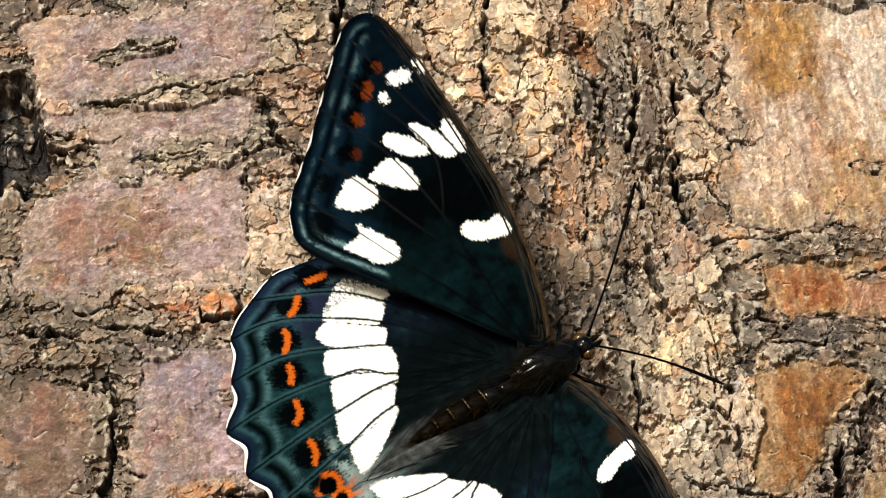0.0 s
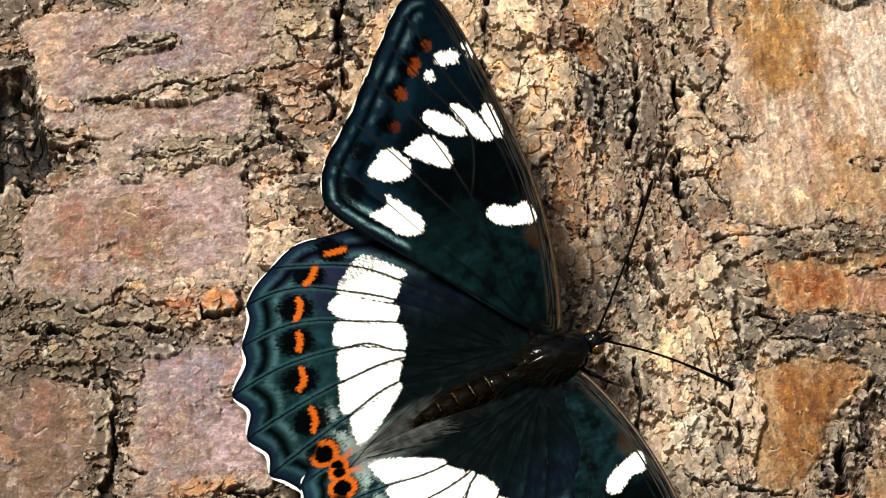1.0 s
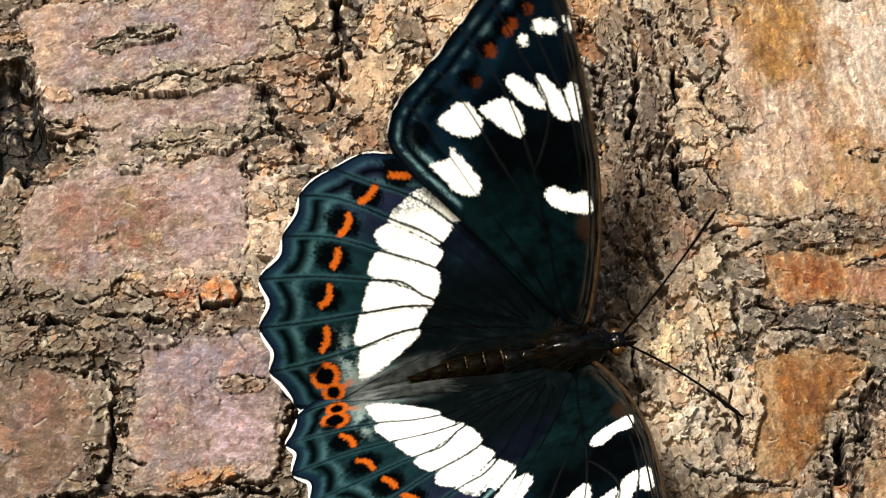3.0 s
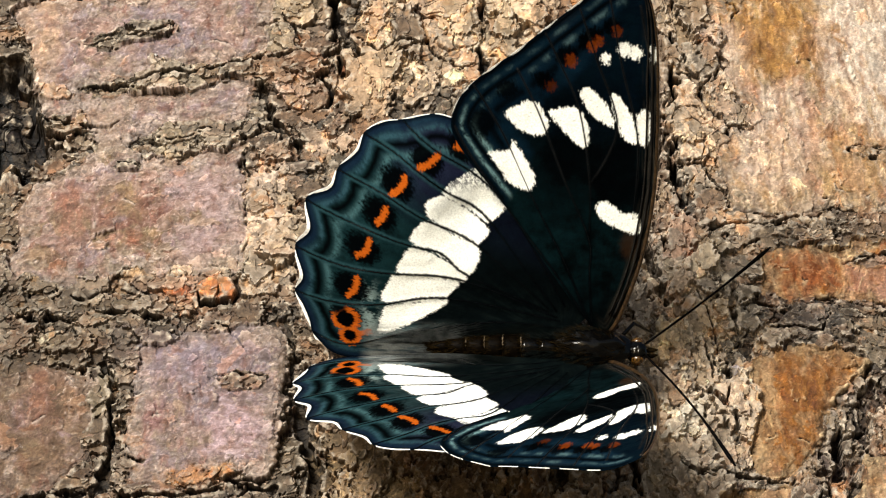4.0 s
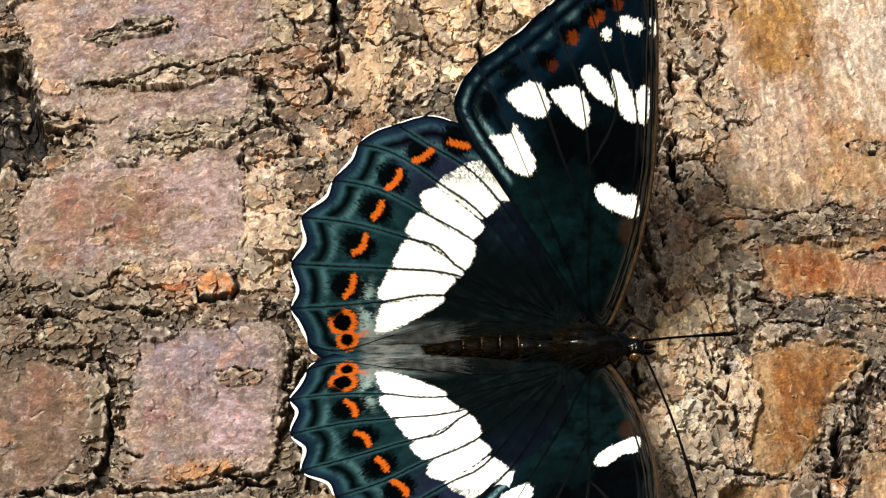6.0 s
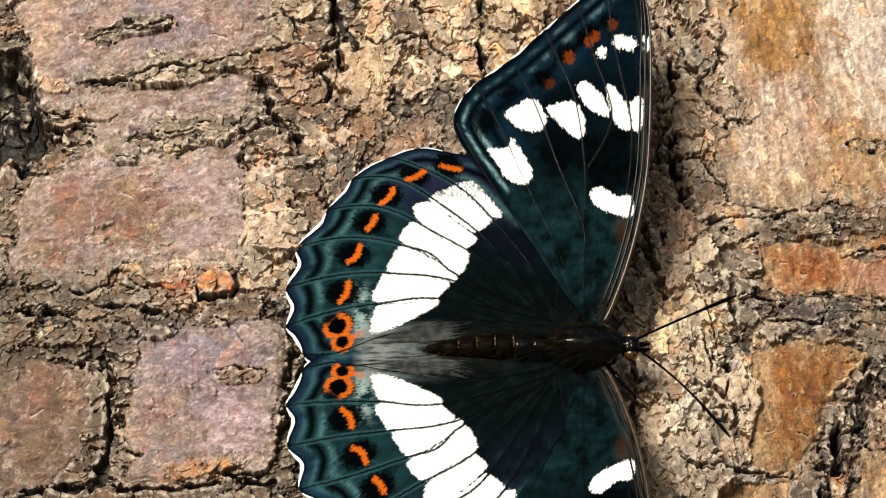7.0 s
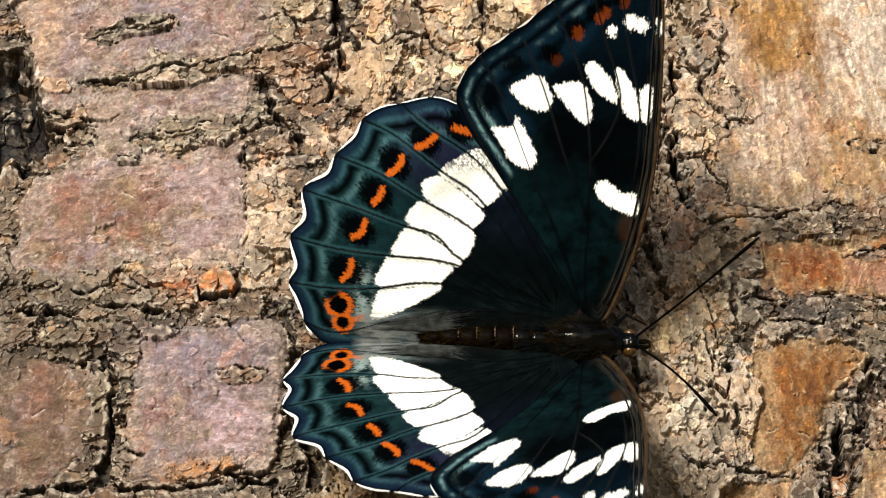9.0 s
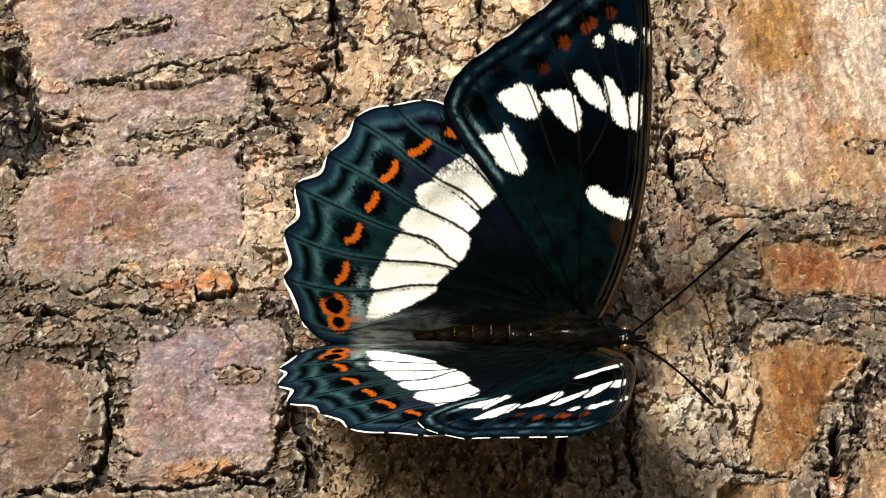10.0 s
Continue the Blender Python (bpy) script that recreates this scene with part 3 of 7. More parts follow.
plate([(34.7, -11.1), (38.9, -10.0), (43.9, -9.5), (47.9, -11.0), (45.6, -14.1), (42.9, -17.8), (41.6, -20.5), (40.4, -23.8), (38.9, -25.7), (34.5, -25.5), (34.1, -18.5)], 0.4, "smooth", (OCHRE, OCHRE, PINK), label="ochre-orange smooth plate of pine bark")
plate([(29.5, -28.1), (33.8, -27.0), (39.1, -26.5), (39.2, -29.8), (38.7, -35.0), (27.3, -35.0)], 0.1, "smooth", (OCHRE, PALE, PINK), label="ochre plate of pine bark")
plate([(53.3, -21.8), (48.3, -22.4), (45.8, -24.0), (45.2, -27.8), (44.6, -35.0), (52.5, -35.0)], 0.6, "smooth", (PALE, OCHRE, PINK), label="pale orange corner plate of pine bark")
plate([(53.6, -17.1), (48.5, -17.3), (46.7, -19.3), (47.2, -21.3), (53.3, -21.6)], 0.2, "rough", (OCHRE, PALE, PINK), label="small orange plate of pine bark")
plate([(43.0, -25.8), (44.7, -25.3), (45.0, -28.4), (42.9, -29.8)], -0.8, "rough", (OCHRE, RUST, PALE), label="small rust-orange scale of pine bark")
plate([(36.0, 6.1), (40.8, 6.3), (46.0, 6.8), (52.5, 7.3), (52.4, 5.6), (45.9, 4.4), (40.7, 3.7), (37.5, 3.2)], -0.6, "rough", (GREY, CREAM, GREY), label="grey weathered scale of pine bark")
plate([(45.8, 2.9), (49.7, 3.2), (52.2, 2.9), (52.1, 1.1), (47.0, 0.6)], 0.1, "rough", (GREY, CREAM, GREY), label="grey weathered sliver of pine bark")
plate([(35.8, -6.9), (41.6, -5.5), (45.4, -5.0), (51.8, -4.7), (51.5, -9.3), (43.9, -9.1), (38.9, -9.8), (36.4, -9.3)], -0.7, "rough", (GREY, BROWN, CREAM), label="grey-brown scale of pine bark")

# loose scales in the horizontal furrow
plate([(-28.4, -3.0), (-26.2, -2.4), (-24.1, -2.7), (-23.6, -4.1), (-25.3, -5.0), (-27.9, -4.3)], 0.2, "smooth", (RUST, OCHRE, RUST), bevel=0.4, ragged=0.2, label="loose rust-red scale of pine bark")
plate([(-31.5, -2.9), (-29.2, -2.4), (-28.7, -3.6), (-29.4, -4.5), (-31.4, -4.1)], -0.4, "smooth", (RUST, OCHRE, BROWN), bevel=0.4, ragged=0.2, label="loose rust-brown scale of pine bark")
plate([(-45.9, -8.1), (-43.6, -7.7), (-43.3, -8.7), (-45.1, -9.1)], -0.6, "smooth", (PALE, CREAM, PALE), bevel=0.3, ragged=0.2, label="loose cream sliver of pine bark")
plate([(-42.8, -4.5), (-38.3, -4.1), (-37.5, -8.3), (-40.0, -9.6), (-42.5, -8.3)], -1.0, "flaky", (GREY, BROWN, CREAM), label="grey-brown loose scale of pine bark")
plate([(-35.5, -4.1), (-30.7, -4.5), (-27.5, -6.9), (-32.5, -8.3), (-35.4, -7.2)], -0.9, "rough", (GREY, BROWN, CREAM), label="brown loose scale of pine bark")
plate([(33.3, -6.8), (35.2, -6.9), (35.4, -8.4), (33.7, -8.3)], -0.3, "smooth", (RUST, BROWN, RUST), bevel=0.3, ragged=0.2, label="loose reddish chip of pine bark")

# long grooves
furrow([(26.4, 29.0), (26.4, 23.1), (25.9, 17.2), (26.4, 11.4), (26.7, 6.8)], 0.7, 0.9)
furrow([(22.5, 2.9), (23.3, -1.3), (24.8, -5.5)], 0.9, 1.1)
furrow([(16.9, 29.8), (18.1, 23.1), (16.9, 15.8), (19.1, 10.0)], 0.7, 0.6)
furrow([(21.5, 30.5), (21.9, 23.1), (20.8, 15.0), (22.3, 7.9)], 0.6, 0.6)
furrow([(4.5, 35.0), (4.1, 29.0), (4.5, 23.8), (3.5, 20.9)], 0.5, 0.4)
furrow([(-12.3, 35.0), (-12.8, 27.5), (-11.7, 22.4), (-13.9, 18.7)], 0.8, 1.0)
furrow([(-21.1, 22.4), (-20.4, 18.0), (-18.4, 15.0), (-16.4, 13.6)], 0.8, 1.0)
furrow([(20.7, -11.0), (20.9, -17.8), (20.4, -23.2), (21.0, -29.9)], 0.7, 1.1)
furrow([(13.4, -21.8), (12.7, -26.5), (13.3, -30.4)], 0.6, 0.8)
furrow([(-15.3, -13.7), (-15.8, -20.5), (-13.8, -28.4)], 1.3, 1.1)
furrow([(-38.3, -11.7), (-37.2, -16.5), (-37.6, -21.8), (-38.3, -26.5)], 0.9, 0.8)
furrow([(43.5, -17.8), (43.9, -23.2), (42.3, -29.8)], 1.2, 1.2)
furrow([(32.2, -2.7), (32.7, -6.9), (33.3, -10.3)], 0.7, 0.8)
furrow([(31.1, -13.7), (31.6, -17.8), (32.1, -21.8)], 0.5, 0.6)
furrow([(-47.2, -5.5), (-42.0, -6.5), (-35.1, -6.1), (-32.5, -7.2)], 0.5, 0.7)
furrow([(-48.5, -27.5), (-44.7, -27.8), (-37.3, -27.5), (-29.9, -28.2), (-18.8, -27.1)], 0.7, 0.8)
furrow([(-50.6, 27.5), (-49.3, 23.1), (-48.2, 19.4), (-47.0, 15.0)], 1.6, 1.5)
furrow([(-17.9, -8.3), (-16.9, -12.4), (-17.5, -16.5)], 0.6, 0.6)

# lens-shaped scars, lips and cracks
scar([(-43.1, 28.7), (-40.2, 30.5), (-35.9, 31.3), (-31.9, 30.7), (-30.7, 29.6), (-33.8, 28.9), (-37.8, 28.3), (-41.0, 27.8)])
scar([(-36.2, 14.9), (-33.9, 16.8), (-29.5, 17.4), (-25.9, 16.8), (-24.9, 15.4), (-27.5, 13.9), (-32.0, 13.6), (-35.2, 13.9)])
scar([(-43.1, 23.1), (-38.3, 24.1), (-31.7, 24.9), (-25.2, 25.9), (-20.0, 26.2), (-15.7, 26.5), (-15.7, 24.6), (-20.6, 24.0), (-26.4, 23.2), (-31.6, 22.5), (-36.9, 22.1), (-41.4, 22.2)])
scar([(-47.2, 20.3), (-43.9, 19.4), (-41.6, 18.1), (-41.2, 16.9), (-45.1, 17.2), (-46.5, 18.2)], 0.3, TAN, 0.35)
scar([(-26.6, -14.8), (-22.9, -13.9), (-19.1, -14.1), (-19.7, -15.4), (-24.1, -15.6)], -0.35)
scar([(-36.4, -23.0), (-34.3, -22.9), (-33.2, -23.8), (-34.7, -24.4), (-36.3, -24.0)], -0.3)
scar([(46.4, 14.6), (48.4, 16.2), (53.0, 16.9), (52.9, 14.3), (49.0, 14.3)], 0.0)
scar([(31.9, 25.3), (33.7, 22.4), (35.5, 17.2), (32.9, 16.5), (30.7, 20.9)], 0.1)
scar([(45.7, 1.1), (48.3, 2.0), (52.2, 2.7), (52.1, 1.3), (48.2, 0.5)], 0.2)
scar([(-38.4, 12.6), (-36.2, 13.0), (-35.7, 12.3), (-37.7, 11.9)], 0.35, CREAM, 0.5)
scar([(25.8, -24.4), (29.5, -25.3), (33.8, -25.3), (38.8, -25.9), (33.8, -26.7), (28.8, -26.9)], -0.1, BROWN, 0.5)
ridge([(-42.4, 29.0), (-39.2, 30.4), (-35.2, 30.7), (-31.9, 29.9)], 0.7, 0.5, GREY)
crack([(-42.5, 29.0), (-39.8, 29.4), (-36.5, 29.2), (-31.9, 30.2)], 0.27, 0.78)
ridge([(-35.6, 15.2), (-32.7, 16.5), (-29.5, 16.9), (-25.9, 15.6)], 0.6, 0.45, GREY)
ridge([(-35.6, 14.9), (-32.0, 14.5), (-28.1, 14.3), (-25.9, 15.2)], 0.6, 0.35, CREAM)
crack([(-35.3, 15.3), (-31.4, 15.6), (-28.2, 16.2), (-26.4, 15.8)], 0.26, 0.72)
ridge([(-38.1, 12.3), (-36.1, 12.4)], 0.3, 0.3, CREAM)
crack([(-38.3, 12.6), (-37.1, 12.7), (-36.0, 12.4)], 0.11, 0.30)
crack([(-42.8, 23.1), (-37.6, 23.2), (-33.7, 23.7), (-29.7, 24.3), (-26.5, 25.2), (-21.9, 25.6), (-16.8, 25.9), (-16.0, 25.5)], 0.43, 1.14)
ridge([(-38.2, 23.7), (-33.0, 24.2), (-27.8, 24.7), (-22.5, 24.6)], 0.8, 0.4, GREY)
ridge([(-35.6, 24.2), (-35.3, 22.5)], 0.35, 0.5, PALE, 0.9)
crack([(-47.1, 20.3), (-44.6, 19.0), (-41.9, 18.0), (-38.0, 18.4)], 0.34, 0.96)
crack([(-47.1, 17.5), (-43.8, 17.1), (-40.6, 17.4)], 0.48, 0.96)
crack([(-23.2, 13.6), (-22.3, 10.7), (-22.9, 6.4), (-22.2, 2.2), (-22.7, -2.0)], 0.29, 0.78)
crack([(-42.8, -3.4), (-40.3, -4.1), (-37.8, -2.9), (-34.6, -3.4)], 0.48, 1.02)
crack([(-49.8, -4.1), (-47.2, -3.8), (-44.6, -5.5), (-42.7, -6.2)], 0.48, 0.96)
crack([(-35.6, -6.2), (-33.8, -7.2), (-32.6, -7.4)], 0.48, 1.08)
crack([(-27.9, -4.1), (-27.4, -5.4), (-24.7, -5.6), (-23.6, -4.5)], 0.43, 1.08)
crack([(-25.9, -8.0), (-24.1, -8.0), (-22.9, -11.0)], 0.21, 0.54)
crack([(-30.6, -8.3), (-28.9, -10.3)], 0.19, 0.42)
crack([(-26.6, -14.6), (-23.5, -14.1), (-19.7, -14.3)], 0.29, 0.54)
ridge([(-26.0, -15.2), (-22.8, -14.4), (-20.3, -14.8)], 0.4, 0.3, CREAM)
crack([(-36.3, -23.2), (-34.7, -23.3), (-33.5, -23.8)], 0.29, 0.60)
crack([(-24.4, -26.9), (-21.3, -26.5), (-19.1, -26.4)], 0.48, 1.14)
crack([(-48.4, -28.8), (-44.7, -27.7), (-41.1, -26.9), (-38.0, -27.3), (-34.2, -27.8), (-29.9, -27.9)], 0.58, 1.08)
crack([(-37.9, -12.4), (-37.0, -15.0), (-37.6, -18.4), (-37.0, -21.0), (-37.8, -23.8)], 0.35, 0.72)
stain_or_shade([(-31.8, -25.8), (-28.2, -24.9), (-24.4, -24.9), (-22.5, -25.7), (-25.0, -26.2), (-30.6, -26.9)], OCHRE, 0.9, 0.8)
stain_or_shade([(-36.9, -23.8), (-33.8, -24.2), (-33.7, -25.3), (-36.8, -25.3)], OCHRE, 0.6, 0.6)
stain_or_shade([(-43.0, -24.8), (-40.6, -24.5), (-40.2, -25.9), (-42.7, -26.1)], OCHRE, 0.7, 0.6)
stain_or_shade([(-43.5, 10.0), (-39.6, 10.3), (-39.2, 7.1), (-42.4, 1.5), (-46.3, 1.5)], (0.29, 0.15, 0.095), 0.7, 1.6)
stain_or_shade([(-39.6, 10.7), (-35.1, 10.7), (-34.9, 6.4), (-38.2, 6.4)], (0.33, 0.22, 0.11), 0.9, 1.0)
stain_or_shade([(-48.1, -12.4), (-43.0, -13.1), (-42.8, -17.8), (-46.4, -19.1)], (0.27, 0.115, 0.065), 0.9, 1.6)
stain_or_shade([(-42.8, -17.8), (-40.2, -19.1), (-42.5, -23.2), (-47.5, -21.8)], (0.29, 0.165, 0.075), 0.9, 1.6)
stain_or_shade([(-25.3, -17.1), (-21.5, -17.1), (-20.8, -21.8), (-23.9, -23.2)], (0.44, 0.31, 0.30), 0.9, 1.8)
stain_or_shade([(-31.3, 11.4), (-23.5, 12.2), (-22.9, 1.5), (-29.6, 0.1)], (0.46, 0.335, 0.285), 0.9, 2.0)
crack([(26.9, 12.0), (29.8, 12.0), (30.8, 9.3), (32.1, 8.9)], 0.34, 0.78)
crack([(32.1, 2.9), (33.1, 4.9), (36.3, 5.1), (39.5, 5.9), (43.5, 7.1)], 0.38, 0.96)
crack([(31.6, 0.2), (33.6, 1.5), (36.2, 3.2)], 0.48, 1.08)
crack([(45.7, 1.2), (48.3, 1.6), (52.2, 2.5)], 0.29, 0.72)
crack([(33.3, -5.5), (35.9, -5.2), (38.4, -4.8)], 0.38, 1.08)
crack([(35.1, -8.0), (38.9, -8.0), (42.1, -7.7), (43.5, -5.5)], 0.34, 0.84)
crack([(41.7, -3.4), (43.6, -3.3), (44.8, -4.5)], 0.29, 0.72)
crack([(46.7, -4.8), (51.8, -5.0)], 0.29, 0.72)
crack([(25.8, -24.5), (28.9, -25.9), (32.6, -25.9), (38.1, -26.1)], 0.48, 1.32)
crack([(28.8, -8.3), (30.1, -11.0), (30.4, -14.4)], 0.38, 0.72)
crack([(29.5, -15.8), (31.3, -17.3)], 0.58, 0.84)
crack([(29.4, -19.1), (32.2, -19.3)], 0.48, 0.84)
crack([(20.3, -20.5), (20.8, -24.5), (21.1, -28.4)], 0.77, 0.84)
crack([(46.8, 14.9), (48.4, 16.1), (51.1, 16.8)], 0.29, 0.60)
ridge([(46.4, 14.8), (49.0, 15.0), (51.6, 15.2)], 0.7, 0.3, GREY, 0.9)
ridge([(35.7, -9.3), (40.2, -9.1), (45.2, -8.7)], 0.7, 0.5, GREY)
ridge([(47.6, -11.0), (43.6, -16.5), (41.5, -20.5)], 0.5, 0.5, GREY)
crack([(-18.8, 31.7), (-17.4, 28.3), (-16.7, 26.1)], 0.29, 0.60)
crack([(4.3, 27.5), (4.3, 21.6), (-0.3, 20.9)], 0.48, 0.78)
crack([(-6.2, 25.3), (-2.9, 26.8), (0.4, 24.6), (4.3, 23.8)], 0.38, 0.72)
crack([(-18.4, 15.0), (-15.8, 14.3), (-11.9, 15.0)], 0.48, 0.78)
stain_or_shade([(28.0, -4.1), (30.2, -5.5), (30.3, -10.3), (28.8, -9.6), (27.6, -6.9)], (0.66, 0.50, 0.30), 0.8, 1.2)
stain_or_shade([(45.5, 36.6), (56.8, 36.6), (55.6, 17.2), (45.5, 23.1)], (0.72, 0.55, 0.43), 0.7, 3.0)
stain_or_shade([(34.3, 36.6), (44.9, 36.6), (43.0, 24.6), (33.8, 25.3)], (0.46, 0.26, 0.10), 0.6, 2.5)
stain_or_shade([(36.7, 15.8), (50.3, 14.3), (50.4, 7.9), (37.1, 7.9)], (0.46, 0.26, 0.10), 0.5, 2.5)
stain_or_shade([(45.7, 0.8), (54.7, 1.5), (54.4, -3.1), (45.5, -2.7)], (0.52, 0.31, 0.27), 0.8, 1.2)
stain_or_shade([(35.3, -11.0), (36.6, -17.8), (36.0, -25.5), (34.1, -25.5), (34.1, -17.8)], (0.56, 0.38, 0.24), 0.6, 1.4)

# broad changes of colour
stain_or_shade([(-20.2, 36.6), (-12.2, 36.6), (-11.9, 14.3), (-14.5, 12.9), (-22.3, 13.6), (-21.9, 23.1)], (0.24, 0.175, 0.12), 0.55, 1.5)
stain_or_shade([(-53.7, -2.0), (-16.8, -2.7), (-17.3, -10.3), (-53.2, -11.0)], (0.20, 0.155, 0.11), 0.5, 1.5)
stain_or_shade([(22.8, 2.9), (34.2, 1.5), (33.8, -25.8), (22.6, -28.4), (20.5, -13.7)], (0.78, 0.62, 0.45), 0.6, 2.0)
# brown of the sunken furrow, darkened further for its shade
stain_or_shade([(41.6, -19.1), (48.9, -11.0), (51.2, -13.7), (45.8, -21.8), (44.4, -31.1), (39.2, -31.1)], (0.09, 0.055, 0.045), 0.9, 1.0)
stain_or_shade([(-39.3, -11.7), (-35.8, -11.7), (-35.9, -25.8), (-39.2, -26.5)], (0.16, 0.12, 0.08), 0.6, 1.0)
# the deep hollow's shade, painted near-black
stain_or_shade([(-55.5, 27.5), (-48.9, 27.5), (-46.5, 18.0), (-48.1, 11.4), (-54.5, 10.7)], (0.035, 0.026, 0.019), 0.95, 1.0)
# brown of the upright furrow with its shade painted in
stain_or_shade([(-18.3, -8.3), (-14.1, -13.7), (-13.2, -31.1), (-18.4, -31.1)], (0.15, 0.105, 0.06), 0.7, 1.2)
stain_or_shade([(-13.9, -21.8), (20.3, -20.5), (20.1, -31.1), (-13.8, -31.1)], (0.60, 0.37, 0.15), 0.7, 1.5)
stain_or_shade([(36.8, 1.1), (43.9, 2.5), (45.6, -2.0), (39.1, -4.1)], (0.33, 0.105, 0.03), 0.85, 1.0)
stain_or_shade([(36.9, -11.0), (46.4, -10.3), (41.6, -19.1), (39.4, -25.1), (36.7, -24.5)], (0.27, 0.11, 0.02), 0.9, 1.5)

# single scales between the butterfly and the orange plates
C1, C2, C3 = (1.18, 0.86, 0.56), (0.92, 0.61, 0.375), (0.67, 0.425, 0.245)
G1, G2, G3 = (0.37, 0.275, 0.185), (0.215, 0.15, 0.097), (0.62, 0.49, 0.355)
R1, R2, R3 = (0.31, 0.165, 0.09), (0.25, 0.105, 0.045), (0.40, 0.27, 0.22)
O1, O2 = (0.58, 0.25, 0.085), (0.80, 0.47, 0.23)


def scale(outline, top, colours, label, ragged=0.35, bevel=0.35):
    plate(outline, top, "scale", colours, bevel=bevel, ragged=ragged, label=label + " scale of pine bark")


scale([(2.2, 35.9), (7.1, 35.9), (5.7, 32.6), (5.7, 30.0), (4.1, 27.7), (3.2, 29.2), (2.3, 32.2)], -0.7, (R3, R1, G2), "sunken mauve-brown")
scale([(-1.5, 35.9), (2.4, 35.9), (2.3, 31.0), (3.7, 27.8), (3.4, 24.0), (0.4, 25.4)], 0.4, (C2, C1, C3), "cream curled")
scale([(10.4, 31.4), (13.8, 32.6), (14.0, 29.9), (13.7, 26.7), (12.6, 26.9), (10.3, 28.5)], -0.5, (R3, R1, G2), "sunken mauve-pink")
scale([(7.1, 36.3), (12.4, 36.3), (12.2, 32.0), (10.3, 31.1), (8.0, 31.4), (6.4, 32.9)], 0.4, (G3, C2, C3), "grey-cream lifted")
scale([(5.7, 32.6), (7.8, 33.5), (10.3, 31.1), (10.3, 28.5), (13.2, 26.7), (14.2, 25.8), (13.9, 22.6), (13.1, 20.9), (13.3, 18.5), (11.7, 16.8), (11.2, 15.0), (8.4, 15.0), (7.9, 17.9), (8.5, 20.6), (6.4, 21.8), (5.4, 23.4), (4.6, 25.2), (3.7, 27.3), (5.7, 30.0)], 0.7, (C1, C1, C2), "bright cream cracked", 0.3)
scale([(11.3, 26.6), (13.2, 26.7), (14.2, 25.8), (13.9, 22.6), (13.1, 20.9), (11.9, 20.3), (11.2, 23.2)], 1.0, (C1, C2, C1), "thick pale cream")
scale([(8.9, 19.2), (13.3, 18.5), (11.7, 16.8), (11.2, 15.0), (8.5, 15.0)], 0.9, (C1, C2, C3), "cream lifted")
scale([(8.9, 15.8), (11.6, 16.6), (11.8, 14.9), (10.2, 12.4), (9.4, 12.1)], 0.6, (C2, C1, C3), "cream ragged")
scale([(13.5, 32.6), (14.9, 35.9), (19.1, 35.9), (18.9, 31.1), (17.4, 29.7), (15.4, 30.3), (13.8, 30.8)], 0.9, (O2, C1, O1), "bright ochre-cream")
scale([(13.8, 30.7), (18.2, 29.5), (18.1, 26.1), (16.8, 24.3), (15.2, 21.5), (13.9, 20.9), (14.4, 25.5), (13.5, 27.6)], -0.1, (R1, R2, O1), "rust-brown")
scale([(18.5, 31.4), (20.5, 27.3), (19.8, 21.8), (19.9, 15.0), (15.1, 15.0), (15.7, 20.3), (17.3, 22.6), (18.4, 27.0)], -0.9, (G1, G2, G3), "grey-olive weathered")
scale([(20.1, 31.7), (22.9, 30.5), (22.6, 27.0), (21.8, 25.8), (20.5, 27.3), (19.7, 29.1)], 0.0, (G3, G1, C2), "pale grey hanging")
scale([(22.0, 35.6), (25.9, 35.6), (25.6, 32.6), (24.0, 31.7), (21.9, 32.3)], 0.4, (G3, C2, G1), "grey-cream rounded")
scale([(19.4, 35.6), (21.7, 35.6), (21.7, 32.5), (19.7, 32.0)], 0.0, (O1, C2, G2), "small orange-brown")
scale([(20.6, 25.5), (23.4, 25.6), (24.3, 20.3), (23.8, 15.0), (20.4, 15.0)], -1.1, (G2, G1, R1), "grey-brown sunken")
scale([(23.0, 29.9), (25.9, 30.8), (26.2, 26.2), (25.3, 23.2), (24.0, 24.7), (22.9, 26.6)], -0.9, (R1, G1, G2), "brown weathered")
scale([(26.0, 32.9), (27.9, 33.3), (27.8, 28.4), (26.5, 27.5)], -0.2, (G1, R1, G3), "olive-brown narrow")
scale([(26.5, 27.3), (27.8, 27.6), (27.7, 24.3), (26.6, 23.4), (26.2, 25.5)], 0.4, (G3, C2, G1), "grey-cream narrow")
scale([(25.5, 19.3), (26.5, 22.0), (28.3, 23.7), (29.2, 22.5), (29.8, 19.6), (30.4, 16.3), (30.2, 12.3), (27.9, 12.3), (26.8, 14.0), (25.9, 17.1)], 0.7, (C2, C1, G3), "pale frayed", 0.5)
scale([(28.5, 22.1), (29.8, 21.0), (31.3, 17.6), (32.0, 16.3), (30.5, 14.6), (29.1, 17.4)], 0.5, (G2, G1, C3), "grey-brown slanting")
scale([(27.9, 27.6), (31.7, 27.9), (31.8, 26.0), (30.8, 23.4), (29.5, 23.2), (27.9, 25.4)], 0.6, (G1, G2, G3), "olive-grey thick")
scale([(28.8, 31.0), (32.3, 31.3), (32.7, 27.6), (29.2, 27.6)], 0.9, ((0.72, 0.52, 0.42), C2, O1), "pale pink")
scale([(28.9, 35.9), (34.4, 35.9), (34.6, 32.7), (33.5, 31.3), (29.0, 31.3)], 0.6, (G1, G3, G2), "grey knotted")
scale([(29.7, 20.9), (31.2, 19.6), (32.4, 17.5), (31.6, 16.9), (30.3, 19.2)], 0.7, (R1, C3, O1), "orange-brown wedge")
